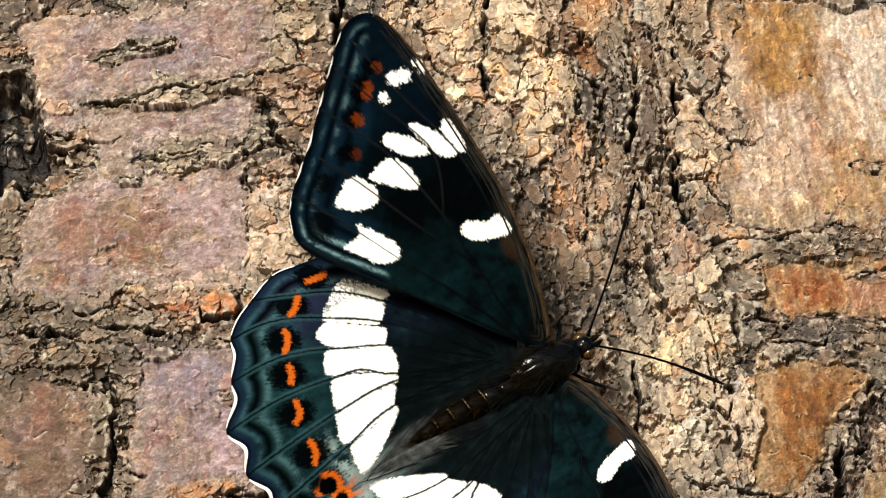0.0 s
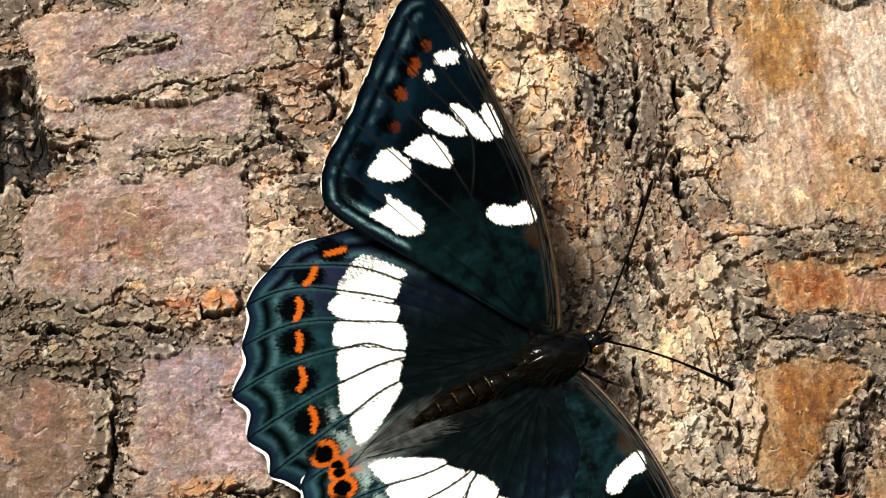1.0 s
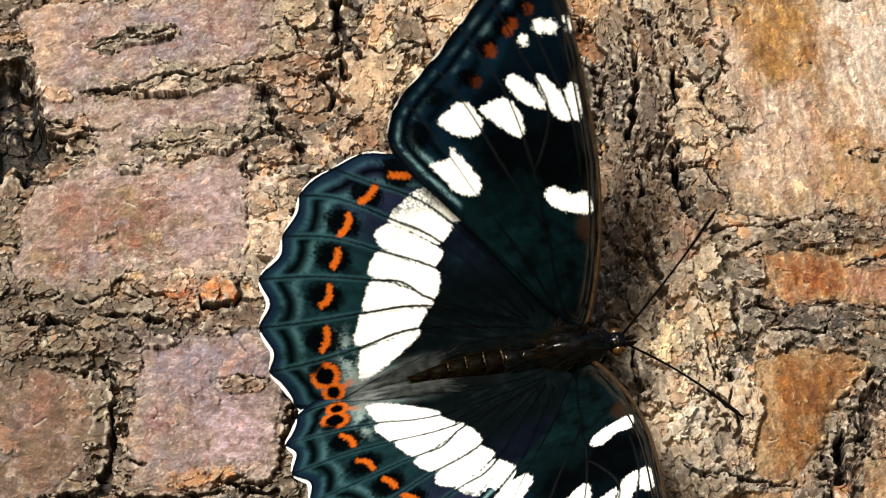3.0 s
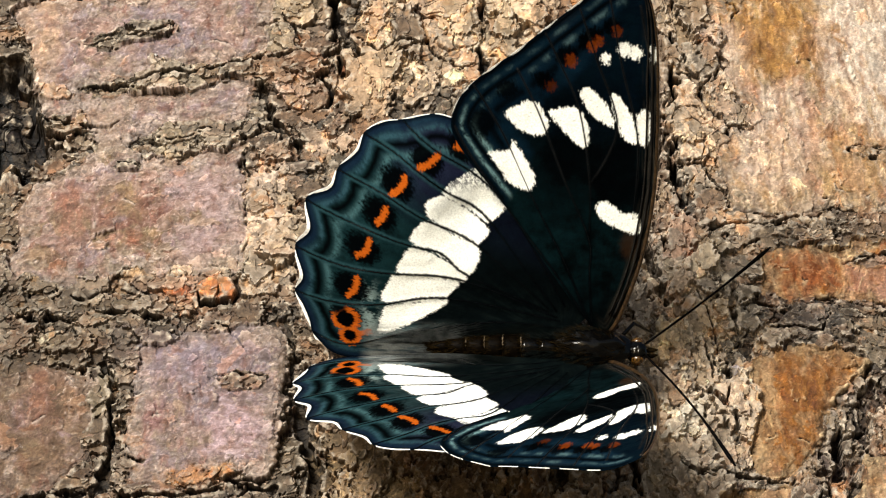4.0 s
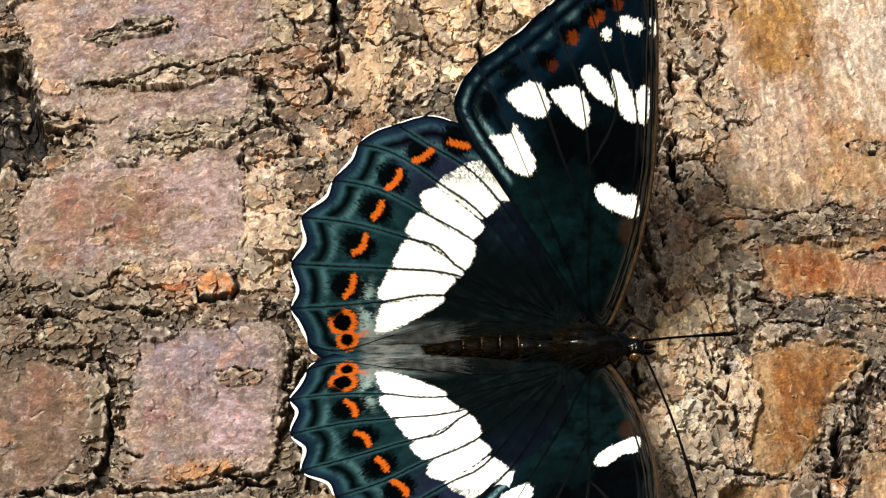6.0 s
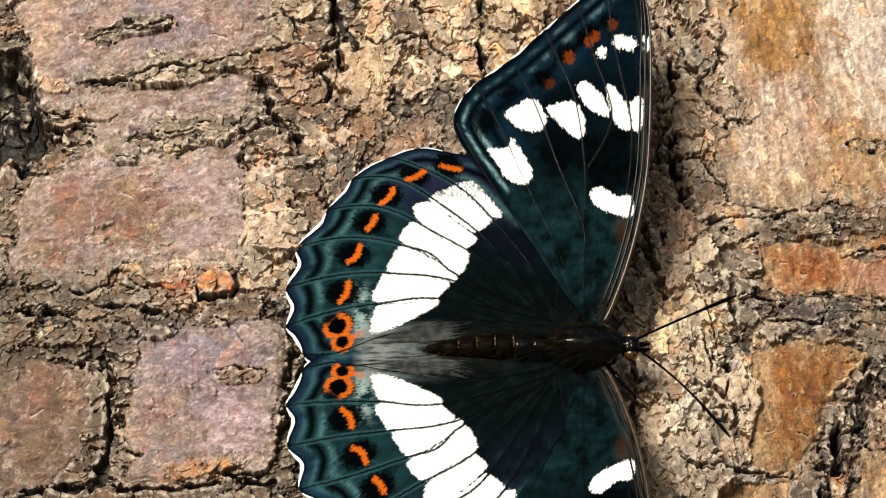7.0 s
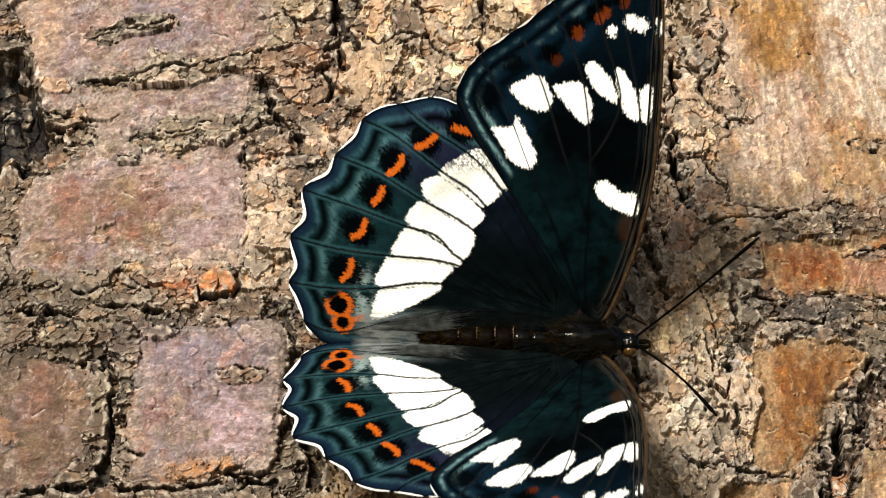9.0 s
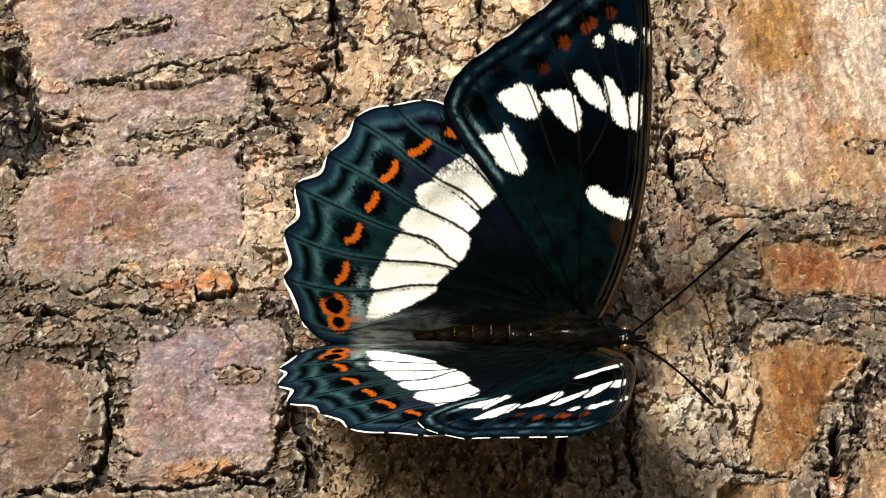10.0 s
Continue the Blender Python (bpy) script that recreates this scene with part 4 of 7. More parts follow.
scale([(10.2, 11.8), (11.5, 12.9), (13.6, 12.6), (15.8, 9.2), (16.1, 5.8), (15.0, 4.1), (12.7, 4.4), (11.2, 7.2), (10.4, 10.3)], 0.0, (O1, R1, O2), "orange-rust")
scale([(12.4, 4.1), (15.2, 3.0), (15.6, 1.9), (14.9, -0.4), (15.3, -3.3), (12.8, -4.7), (12.2, 0.8)], 0.3, (C2, C3, O2), "tan-cream")
scale([(13.9, 16.6), (16.1, 14.9), (15.9, 10.3), (14.0, 13.0)], -0.8, (R1, G2, G1), "olive-brown sunken")
scale([(16.9, 12.6), (19.0, 16.3), (20.6, 16.6), (21.5, 12.4), (19.9, 10.1), (18.3, 7.2), (16.8, 7.5), (16.1, 10.3)], -0.4, (G1, C3, G3), "grey-tan")
scale([(18.6, 16.8), (20.7, 16.9), (20.4, 13.6), (19.1, 13.4)], 0.0, (C2, G3, C3), "pale grey-cream")
scale([(20.8, 15.0), (22.5, 14.5), (23.4, 11.9), (22.4, 11.4)], -0.3, (O1, R1, G1), "ochre sliver")
scale([(23.2, 15.5), (25.1, 14.8), (25.3, 10.1), (23.9, 8.0), (22.7, 10.8)], -1.0, (G2, R1, G1), "brown sunken")
scale([(15.9, 7.2), (18.3, 6.7), (18.7, 3.4), (17.1, 2.2), (15.5, 2.3)], -0.3, (G1, G3, G2), "grey")
scale([(15.5, 1.6), (18.7, 1.9), (19.0, -3.3), (16.9, -5.0), (15.5, -4.0)], -0.4, (G1, G2, G3), "grey-brown")
scale([(20.0, 6.9), (22.9, 6.2), (24.8, 3.0), (24.3, 0.2), (22.2, 1.3), (20.3, 3.7)], -0.7, (G1, G2, C3), "grey-brown flat")
scale([(20.8, 0.2), (23.4, -0.4), (23.9, -3.3), (21.4, -4.0)], -0.4, (G1, G3, R1), "grey-brown small")
scale([(24.4, 6.1), (25.9, 6.1), (26.4, 4.4), (25.8, 2.4), (24.6, 3.6)], 0.3, (C2, G3, C1), "pale cream small")
scale([(26.0, 16.3), (29.5, 15.2), (29.2, 12.4), (27.9, 12.4), (26.9, 14.0)], 0.5, (C2, C1, G3), "cream")
scale([(27.4, 11.5), (28.7, 12.1), (30.2, 11.5), (30.2, 9.2), (28.0, 6.6), (27.2, 8.6)], 0.3, (G3, G1, C2), "grey stony")
scale([(28.7, 6.9), (32.6, 7.1), (35.8, 6.2), (35.3, 3.7), (31.8, 2.9), (29.6, 3.9)], 0.3, (G3, G1, C2), "grey-cream flat")
scale([(29.4, 3.0), (34.3, 2.6), (35.2, 0.2), (34.1, -3.3), (30.9, -3.3), (29.1, -0.5)], 0.1, (G1, C2, G3), "grey crumbling")
scale([(25.0, -5.9), (28.2, -4.3), (31.1, -5.1), (31.7, -9.4), (30.2, -11.0), (28.1, -9.0), (25.6, -8.3)], 0.7, (C1, O2, C1), "bright warm cream", 0.6)
scale([(22.2, -2.9), (23.5, -2.5), (24.1, -4.0), (23.3, -5.0), (22.3, -4.5)], 0.3, (C1, C2, C1), "white-flecked", 0.5)
scale([(21.8, -6.6), (23.2, -6.2), (23.7, -8.8), (22.5, -10.1), (21.8, -8.8)], 0.3, (C1, C2, G3), "white-flecked", 0.5)
scale([(19.1, -5.5), (21.6, -5.8), (21.6, -10.2), (19.7, -10.5)], -0.9, (O1, R1, G2), "ochre-brown sunken", 0.5)
scale([(26.1, 5.1), (27.5, 5.4), (28.0, 3.9), (26.6, 2.0), (26.0, 3.0)], 0.5, (R2, (0.42, 0.13, 0.05), R2), "loose rust-red", 0.15, 0.2)
scale([(25.3, 1.2), (26.8, 1.6), (29.0, 0.5), (28.4, -0.2), (26.0, -0.1)], 0.6, ((0.52, 0.17, 0.06), R2, O1), "loose orange-red", 0.15, 0.2)
scale([(27.4, 1.9), (28.5, 3.6), (28.9, 1.5)], 0.5, (C2, C3, G3), "tan three-cornered", 0.15, 0.2)
scale([(-28.5, -3.4), (-27.7, -2.5), (-25.6, -2.1), (-24.3, -2.6), (-23.8, -3.8), (-24.4, -5.0), (-26.7, -5.0), (-27.8, -4.3)], 0.7, ((0.85, 0.25, 0.05), (0.95, 0.36, 0.10), O1), "loose bright orange", 0.15, 0.25)
scale([(-31.9, -3.2), (-31.1, -2.3), (-29.3, -2.2), (-28.9, -3.3), (-29.7, -4.4), (-31.6, -4.3)], 0.6, ((0.55, 0.14, 0.035), O1, R2), "loose rust-orange", 0.15, 0.25)
scale([(-46.2, -8.3), (-45.4, -7.9), (-43.6, -8.0), (-43.7, -8.8), (-45.9, -9.0)], 0.3, (C1, C2, C1), "loose cream", 0.15, 0.2)
scale([(-42.5, -6.2), (-40.6, -5.5), (-38.3, -6.4), (-37.9, -8.3), (-39.8, -9.3), (-41.7, -8.3)], 0.2, (G3, C3, G1), "grey rounded")
scale([(-35.2, -4.7), (-33.5, -4.3), (-33.0, -5.5), (-33.9, -6.6), (-35.0, -5.9)], 0.4, (G3, C2, G1), "grey-cream curled")
scale([(-32.7, -5.5), (-29.2, -5.0), (-27.3, -6.1), (-29.1, -6.9), (-32.3, -6.8)], 0.2, (R1, C3, G1), "brown flat")
scale([(-50.3, -2.6), (-46.4, -2.9), (-43.3, -2.6), (-39.8, -3.2), (-42.6, -4.1), (-46.3, -5.0), (-50.2, -4.6)], 0.2, (G1, G3, G2), "grey layered", 0.5)
scale([(-38.2, -2.6), (-36.0, -2.2), (-35.5, -4.1), (-37.1, -4.8)], 0.1, (G1, G2, G3), "grey small")
scale([(-22.9, 10.7), (-18.4, 10.7), (-17.7, 5.7), (-17.9, 1.1), (-20.4, 0.0), (-22.6, 0.7)], 0.3, ((0.78, 0.58, 0.43), C1, C2), "pink-cream flaky")
scale([(-24.1, 0.0), (-17.3, 0.3), (-17.4, -4.1), (-20.3, -6.2), (-23.2, -5.5)], 0.1, ((0.62, 0.47, 0.33), C2, G3), "tan-cream", 0.5)
scale([(-37.3, -0.4), (-29.3, -0.8), (-24.3, -0.5), (-24.5, -2.1), (-28.7, -1.9), (-32.5, -1.8), (-36.3, -1.5)], 0.2, (G3, C3, C2), "grey-tan layered", 0.3)
scale([(-50.4, 0.0), (-43.4, -0.4), (-37.7, 0.0), (-38.2, -2.1), (-43.9, -2.2), (-50.3, -2.1)], 0.1, (G3, G1, C3), "greenish-grey layered", 0.3)
scale([(-34.7, 26.5), (-33.4, 26.5), (-33.7, 25.7), (-33.2, 24.9), (-34.8, 24.9), (-34.4, 25.7)], 1.0, ((1.5, 1.42, 1.25), C1, C1), "small white", 0.1, 0.15)
scale([(-33.2, 26.0), (-32.4, 26.1), (-32.3, 25.1), (-33.1, 25.1)], 0.8, (O1, C3, O2), "small orange", 0.1, 0.15)
scale([(-48.1, 26.0), (-46.5, 25.6), (-44.7, 23.6), (-43.0, 22.6), (-43.4, 21.6), (-45.6, 22.3), (-47.6, 23.2)], 0.4, ((0.60, 0.36, 0.22), C3, O1), "rust-edged curled", 0.3)
scale([(-10.4, 29.9), (-8.6, 31.1), (-6.5, 30.4), (-5.8, 27.4), (-7.8, 25.7), (-8.9, 27.5)], 0.6, (C1, C2, C3), "cream lifted")
scale([(-5.9, 27.1), (-5.2, 29.0), (-2.0, 29.8), (-0.0, 29.0), (0.3, 24.9), (-2.0, 24.5), (-4.0, 25.3)], 0.3, (C3, G1, C2), "brown-cream wrinkled")
scale([(-6.0, 33.5), (-3.5, 33.5), (-3.2, 31.1), (-4.6, 29.2), (-6.0, 29.3)], 0.5, (C2, C3, G3), "cream-brown")
scale([(-3.2, 33.5), (-0.0, 33.5), (0.6, 31.1), (-0.4, 29.8), (-2.3, 30.1)], 0.7, (C3, C2, G1), "brown-cream overhanging")
scale([(0.1, 33.5), (2.7, 33.5), (3.6, 27.5), (3.8, 24.0), (1.9, 24.2), (0.6, 27.5)], 0.6, (C1, C2, C1), "pale cream tall")
scale([(-1.0, 27.4), (1.6, 28.4), (2.9, 26.0), (2.3, 24.1), (0.3, 24.7)], 0.7, (G1, G3, C3), "grey-brown thick")
scale([(-5.9, 24.0), (-3.3, 24.4), (-1.7, 22.7), (-2.3, 20.9), (-4.6, 21.0)], 0.5, (C1, O2, C2), "warm cream")
scale([(-9.5, 23.7), (-6.6, 24.0), (-5.9, 20.9), (-6.5, 17.2), (-9.1, 17.6), (-9.8, 20.9)], 0.3, (C2, C1, C3), "pale flaky", 0.6)
scale([(-12.5, 23.2), (-9.9, 23.7), (-9.8, 18.7), (-11.1, 17.5), (-12.4, 19.4)], 0.0, (C3, C2, R1), "tan flaky", 0.5)
scale([(-2.0, 23.7), (2.6, 23.7), (3.9, 22.7), (1.6, 20.1), (-1.7, 20.9)], 0.3, (C3, C2, C1), "cream-tan layered", 0.6)
scale([(-12.4, 16.8), (-9.1, 17.2), (-8.8, 14.7), (-10.7, 12.9), (-12.3, 13.6)], 0.2, (C2, C3, G3), "cream-tan", 0.5)
scale([(-15.2, 16.3), (-12.6, 16.0), (-12.3, 12.7), (-14.2, 11.8), (-15.9, 14.3)], 0.2, ((0.74, 0.52, 0.40), C2, C1), "pink-cream")
scale([(-19.8, 22.5), (-17.0, 22.5), (-15.1, 17.9), (-17.3, 19.2), (-19.0, 20.9)], 0.4, ((0.68, 0.44, 0.33), C2, O2), "salmon-pink")
scale([(-17.3, 28.4), (-16.1, 27.9), (-15.0, 26.2), (-15.9, 25.7), (-17.1, 27.1)], 0.3, (O1, R2, C3), "small rust", 0.2)
scale([(-12.2, 24.8), (-9.9, 25.0), (-10.0, 23.8), (-11.9, 23.8)], 0.0, (R2, O1, R1), "small rust-brown", 0.2)
scale([(-16.2, 31.6), (-13.9, 32.0), (-13.5, 27.5), (-14.8, 25.3), (-15.9, 27.5)], -0.3, (R1, C3, G1), "brown upright", 0.5)
crack([(-9.9, 27.5), (-7.8, 25.7), (-5.6, 27.1), (-2.0, 26.8), (0.6, 24.2), (2.6, 23.8), (3.9, 24.0)], 0.28, 1.1)
crack([(-3.5, 31.4), (-2.0, 29.9), (-0.4, 29.9)], 0.3, 1.0)
crack([(-0.7, 20.1), (0.6, 19.2), (1.4, 19.2)], 0.25, 0.9)
crack([(-12.4, 18.1), (-11.1, 17.3), (-9.5, 17.8)], 0.2, 0.7)
crack([(-15.3, 18.8), (-13.7, 19.2), (-13.1, 20.1)], 0.4, 1.2)
furrow([(-13.1, 32.8), (-12.2, 29.8), (-10.9, 26.8), (-9.9, 24.9)], 0.7, 0.9)
furrow([(-14.3, 22.3), (-13.2, 21.6), (-13.2, 20.1)], 0.6, 0.9)
scale([(22.9, -24.0), (25.1, -23.7), (25.3, -26.5), (24.5, -29.0), (23.1, -27.8)], 0.5, (C1, C2, G3), "white flaky upright", 0.5)
scale([(22.6, -11.3), (25.7, -11.0), (25.7, -14.3), (23.5, -14.8)], 0.3, (C2, G3, C1), "grey-cream", 0.5)
scale([(26.1, -11.6), (28.6, -11.0), (28.7, -15.1), (26.3, -15.5)], 0.2, (G1, G3, C3), "grey-brown", 0.5)
scale([(22.8, -15.7), (25.7, -15.5), (25.9, -18.8), (23.0, -19.8)], 0.3, (G3, C2, G1), "grey-cream", 0.5)
scale([(22.4, -20.4), (25.5, -20.2), (28.3, -20.5), (28.2, -23.2), (23.0, -23.4)], 0.3, (C3, G3, C2), "tan-grey", 0.5)
scale([(25.7, -23.8), (28.5, -23.5), (28.8, -26.0), (26.3, -25.2)], 0.2, (G3, G1, (0.36, 0.33, 0.32)), "bluish-grey")
scale([(29.7, -20.8), (32.4, -20.8), (32.7, -23.8), (30.1, -24.2)], 0.2, (G1, G3, C3), "grey wrinkled", 0.5)
scale([(29.7, -15.4), (31.9, -15.7), (32.1, -17.1), (30.6, -17.5)], 0.4, ((0.60, 0.36, 0.24), C2, O1), "pink-brown", 0.3)
scale([(31.8, -12.7), (33.6, -12.3), (33.9, -13.8), (32.3, -14.3)], 0.3, ((0.34, 0.28, 0.29), G3, G1), "mauve-grey", 0.3)
scale([(33.3, -13.8), (34.5, -14.4), (34.2, -24.5), (33.4, -25.3), (33.4, -19.2)], 0.6, (C1, (0.86, 0.66, 0.54), C2), "white frayed", 0.4)
scale([(42.4, -25.5), (43.9, -25.0), (44.6, -27.8), (43.7, -29.8), (42.4, -29.1)], 0.4, (O1, C3, R1), "rust-orange rounded", 0.2)
scale([(39.1, -22.5), (40.7, -22.8), (39.5, -28.5), (38.9, -29.9), (38.4, -27.8)], 0.3, (G1, G3, C3), "grey narrow", 0.4)
scale([(41.5, -17.8), (44.5, -15.1), (47.4, -12.7), (47.7, -13.8), (45.0, -17.1), (42.3, -21.2), (41.3, -21.8)], 0.0, (G1, G2, (0.45, 0.36, 0.30)), "grey slanting", 0.4)
crack([(29.1, -10.7), (29.8, -12.4), (29.6, -14.6)], 0.4, 1.2)
crack([(29.1, -16.2), (30.6, -17.6), (31.5, -18.0)], 0.75, 1.8)
crack([(31.0, -19.3), (32.3, -19.2)], 0.3, 1.0)
crack([(26.0, -25.0), (27.5, -25.7), (29.2, -26.6)], 0.35, 1.2)
crack([(42.9, -21.8), (44.5, -20.8), (46.1, -19.5), (47.1, -18.5)], 0.8, 1.4)
crack([(41.4, -27.8), (41.6, -29.9)], 0.9, 1.6)
scale([(-10.3, -22.6), (-2.4, -22.4), (-2.6, -24.8), (-5.2, -25.5), (-8.9, -24.9)], -0.3, ((0.40, 0.19, 0.07), R1, O1), "rust-orange")
scale([(-10.6, -26.3), (-7.7, -25.9), (-4.9, -26.8), (-5.8, -29.1), (-10.1, -29.4)], -0.4, ((0.44, 0.31, 0.13), G1, C3), "olive-ochre")
scale([(-0.9, -24.5), (4.1, -24.2), (5.9, -26.5), (2.8, -27.8), (-0.6, -27.1)], -0.4, (R1, C3, (0.36, 0.22, 0.09)), "ochre-brown", 0.5)
scale([(5.3, -24.5), (9.4, -24.5), (9.6, -27.8), (6.2, -28.3)], -0.5, ((0.38, 0.24, 0.10), C3, R1), "ochre-brown", 0.5)
scale([(14.0, -20.8), (16.3, -20.2), (16.5, -24.5), (15.8, -29.8), (14.1, -29.8), (13.4, -24.5)], -0.4, (G1, G2, R1), "grey-brown upright")
scale([(16.9, -19.8), (19.1, -19.5), (19.5, -24.5), (18.6, -29.1), (16.9, -29.8)], -0.3, (G1, R1, G2), "grey-brown upright")
furrow([(17.9, -23.2), (18.6, -26.5), (19.5, -30.4)], 0.5, 0.9)


def loose_scales(count):
    """Smaller scales of the same bark, scattered over the furrows."""
    soft = blur(H, 9)
    rng = random.Random(77)
    taken = np.where(owner >= 0, np.where(np.array(SMOOTH + [False])[owner] | np.array(SCALE + [False])[owner], 1, 0), 0)
    for k in range(count):
        u, v = rng.uniform(-51, 51), rng.uniform(-31, 33)
        j, i = int(np.searchsorted(vs, v)), int(np.searchsorted(us, u))
        r = rng.uniform(0.7, 2.0)
        s = int(r * 0.7 / STEP)
        if taken[j - s:j + s, i - s:i + s].any():
            continue
        taken[j - s:j + s, i - s:i + s] = 1
        a0 = rng.uniform(0, 6)
        ring = [(u + r * rng.uniform(0.7, 1.2) * math.cos(a0 + q), v + 1.3 * r * rng.uniform(0.7, 1.2) * math.sin(a0 + q)) for q in (0, 0.9, 1.8, 2.7, 3.6, 4.5, 5.4)]
        base = TINT[j - s:j + s, i - s:i + s].reshape(-1, 3).mean(0) * rng.choice((0.8, 1.1, 1.5, 1.9))
        warm = np.array(rng.choice(((1, 1, 1), (1.1, 0.85, 0.6), (0.95, 1, 1.05), (1.0, 0.97, 0.9))))
        c = tuple(float(q) for q in np.clip(base * warm, 0.02, 1.4))
        scale(ring, float(soft[j, i]) + rng.uniform(0.15, 0.55), (c, tuple(q * 0.75 for q in c), tuple(min(q * 1.3, 0.9) for q in c)), "small loose", 0.4, 0.25)


loose_scales(420)
crack([(26.6, 24.0), (28.3, 24.0), (29.5, 22.9), (31.6, 24.0)], 0.3, 1.3)
crack([(29.5, 22.9), (29.7, 21.2), (31.4, 18.7), (32.5, 17.4), (35.5, 17.5)], 0.38, 1.4)
crack([(33.3, 33.6), (34.3, 32.7), (33.3, 31.3)], 0.25, 0.9)
crack([(13.8, 30.5), (15.3, 29.9), (17.4, 29.3), (17.8, 29.8)], 0.42, 1.5)
crack([(8.3, 26.0), (9.6, 26.3), (10.4, 28.1)], 0.16, 0.7)
crack([(9.3, 26.6), (8.6, 24.0), (7.8, 22.1)], 0.16, 0.7)
crack([(12.0, 25.6), (11.3, 23.2), (11.3, 20.3), (10.7, 18.5)], 0.16, 0.8)
crack([(7.9, 32.2), (10.0, 31.9)], 0.14, 0.5)
crack([(20.4, 27.5), (20.9, 26.2), (22.1, 25.7)], 0.35, 1.3)
crack([(18.8, 24.7), (19.8, 24.6)], 0.25, 0.8)
crack([(18.5, 22.0), (19.7, 21.8)], 0.3, 1.0)
crack([(19.1, 19.1), (19.7, 19.0)], 0.25, 0.8)
crack([(14.7, 24.9), (16.5, 24.3), (17.3, 24.1)], 0.22, 0.7)
crack([(26.5, 28.6), (26.7, 27.2)], 0.5, 1.5)
crack([(24.0, 24.1), (24.4, 22.3)], 0.4, 1.2)
crack([(15.0, 21.9), (15.5, 20.6), (14.1, 19.8)], 0.55, 1.6)
furrow([(25.1, 18.5), (25.8, 16.6), (26.7, 14.6), (27.0, 10.8), (27.2, 7.8)], 0.6, 0.9)
crack([(24.3, 3.4), (25.0, 1.7), (25.1, 0.2)], 0.6, 1.6)
crack([(20.1, 1.0), (21.8, -0.1)], 0.5, 1.4)
crack([(27.9, 12.4), (29.4, 12.3), (30.3, 13.0)], 0.25, 0.9)
crack([(29.2, 8.8), (32.0, 8.8)], 0.2, 0.7)
crack([(35.4, 5.7), (32.5, 5.0), (29.6, 3.9), (29.6, 3.4)], 0.35, 1.2)
crack([(28.9, -15.6), (30.1, -17.0), (31.2, -17.7)], 0.6, 1.4)
crack([(28.3, -3.3), (29.1, -5.1), (29.6, -7.8), (30.2, -11.0)], 0.3, 1.0)
crack([(-28.1, -4.1), (-27.3, -5.1), (-24.8, -5.3), (-23.6, -4.1)], 0.45, 1.6)
crack([(-35.1, -6.2), (-33.4, -7.2), (-32.6, -6.9)], 0.5, 1.5)
stain_or_shade([(6.4, 21.2), (8.0, 21.3), (8.5, 20.3), (7.9, 19.3), (6.8, 19.4)], (0.34, 0.10, 0.035), 1.0, 0.3)
stain_or_shade([(-53.1, -11.8), (-40.2, -12.5), (-39.9, -21.8), (-45.4, -26.6), (-52.1, -28.6)], (0.16, 0.098, 0.052), 0.85, 1.5)
stain_or_shade([(-51.4, 37.5), (-44.7, 37.5), (-45.0, 29.9), (-46.0, 24.0), (-48.0, 24.0), (-49.6, 29.9)], (0.56, 0.37, 0.22), 0.7, 1.6)
stain_or_shade([(-20.8, 37.5), (-16.5, 37.5), (-16.3, 29.2), (-19.3, 28.8), (-20.7, 31.4)], (0.42, 0.32, 0.22), 0.7, 1.0)
stain_or_shade([(-42.0, 21.8), (-36.9, 23.2), (-34.8, 20.3), (-37.2, 15.2), (-41.8, 15.9)], (0.42, 0.31, 0.21), 0.6, 1.5)
# red, violet and pale runs in the smooth plates
stain_or_shade([(-46.3, -12.4), (-44.8, -12.4), (-44.9, -18.2), (-46.2, -17.8)], (0.34, 0.14, 0.075), 0.45, 0.8)
stain_or_shade([(-47.8, -22.5), (-46.9, -22.5), (-46.7, -27.8), (-47.6, -27.8)], (0.36, 0.17, 0.08), 0.5, 0.7)
stain_or_shade([(-34.1, -10.0), (-22.8, -9.0), (-21.7, -13.8), (-33.3, -15.1)], (0.27, 0.215, 0.235), 0.7, 1.6)
stain_or_shade([(-26.9, -18.8), (-21.3, -18.5), (-20.8, -23.5), (-26.1, -23.8)], (0.62, 0.44, 0.42), 0.7, 1.4)
stain_or_shade([(-33.5, -17.1), (-31.4, -17.0), (-31.2, -20.6), (-33.2, -20.8)], (0.30, 0.135, 0.12), 0.7, 0.9)
stain_or_shade([(-29.3, -2.1), (-23.6, -2.1), (-23.3, 0.0), (-29.4, 0.0)], (0.50, 0.39, 0.28), 0.5, 1.0)
stain_or_shade([(-44.9, 10.0), (-42.6, 10.7), (-41.2, 7.1), (-43.7, 5.7)], (0.33, 0.14, 0.08), 0.6, 0.8)
stain_or_shade([(-39.1, 4.3), (-34.6, 4.3), (-34.2, 2.2), (-38.4, 2.0)], (0.30, 0.115, 0.07), 0.6, 0.8)
scale([(-31.0, -25.5), (-28.5, -25.0), (-24.2, -25.3), (-22.6, -26.0), (-24.2, -26.6), (-28.5, -27.0), (-31.0, -26.6)], 0.7, ((0.62, 0.26, 0.09), C3, O2), "rust-orange", 0.3)
# the broad orange plate
stain_or_shade([(45.7, 39.0), (56.4, 39.0), (55.0, 16.6), (46.0, 18.8), (44.6, 29.9)], (0.96, 0.76, 0.58), 0.75, 3.5)
stain_or_shade([(34.4, 39.0), (43.7, 39.0), (42.5, 26.2), (39.7, 23.2), (35.2, 24.7)], (0.44, 0.205, 0.05), 0.95, 2.0)
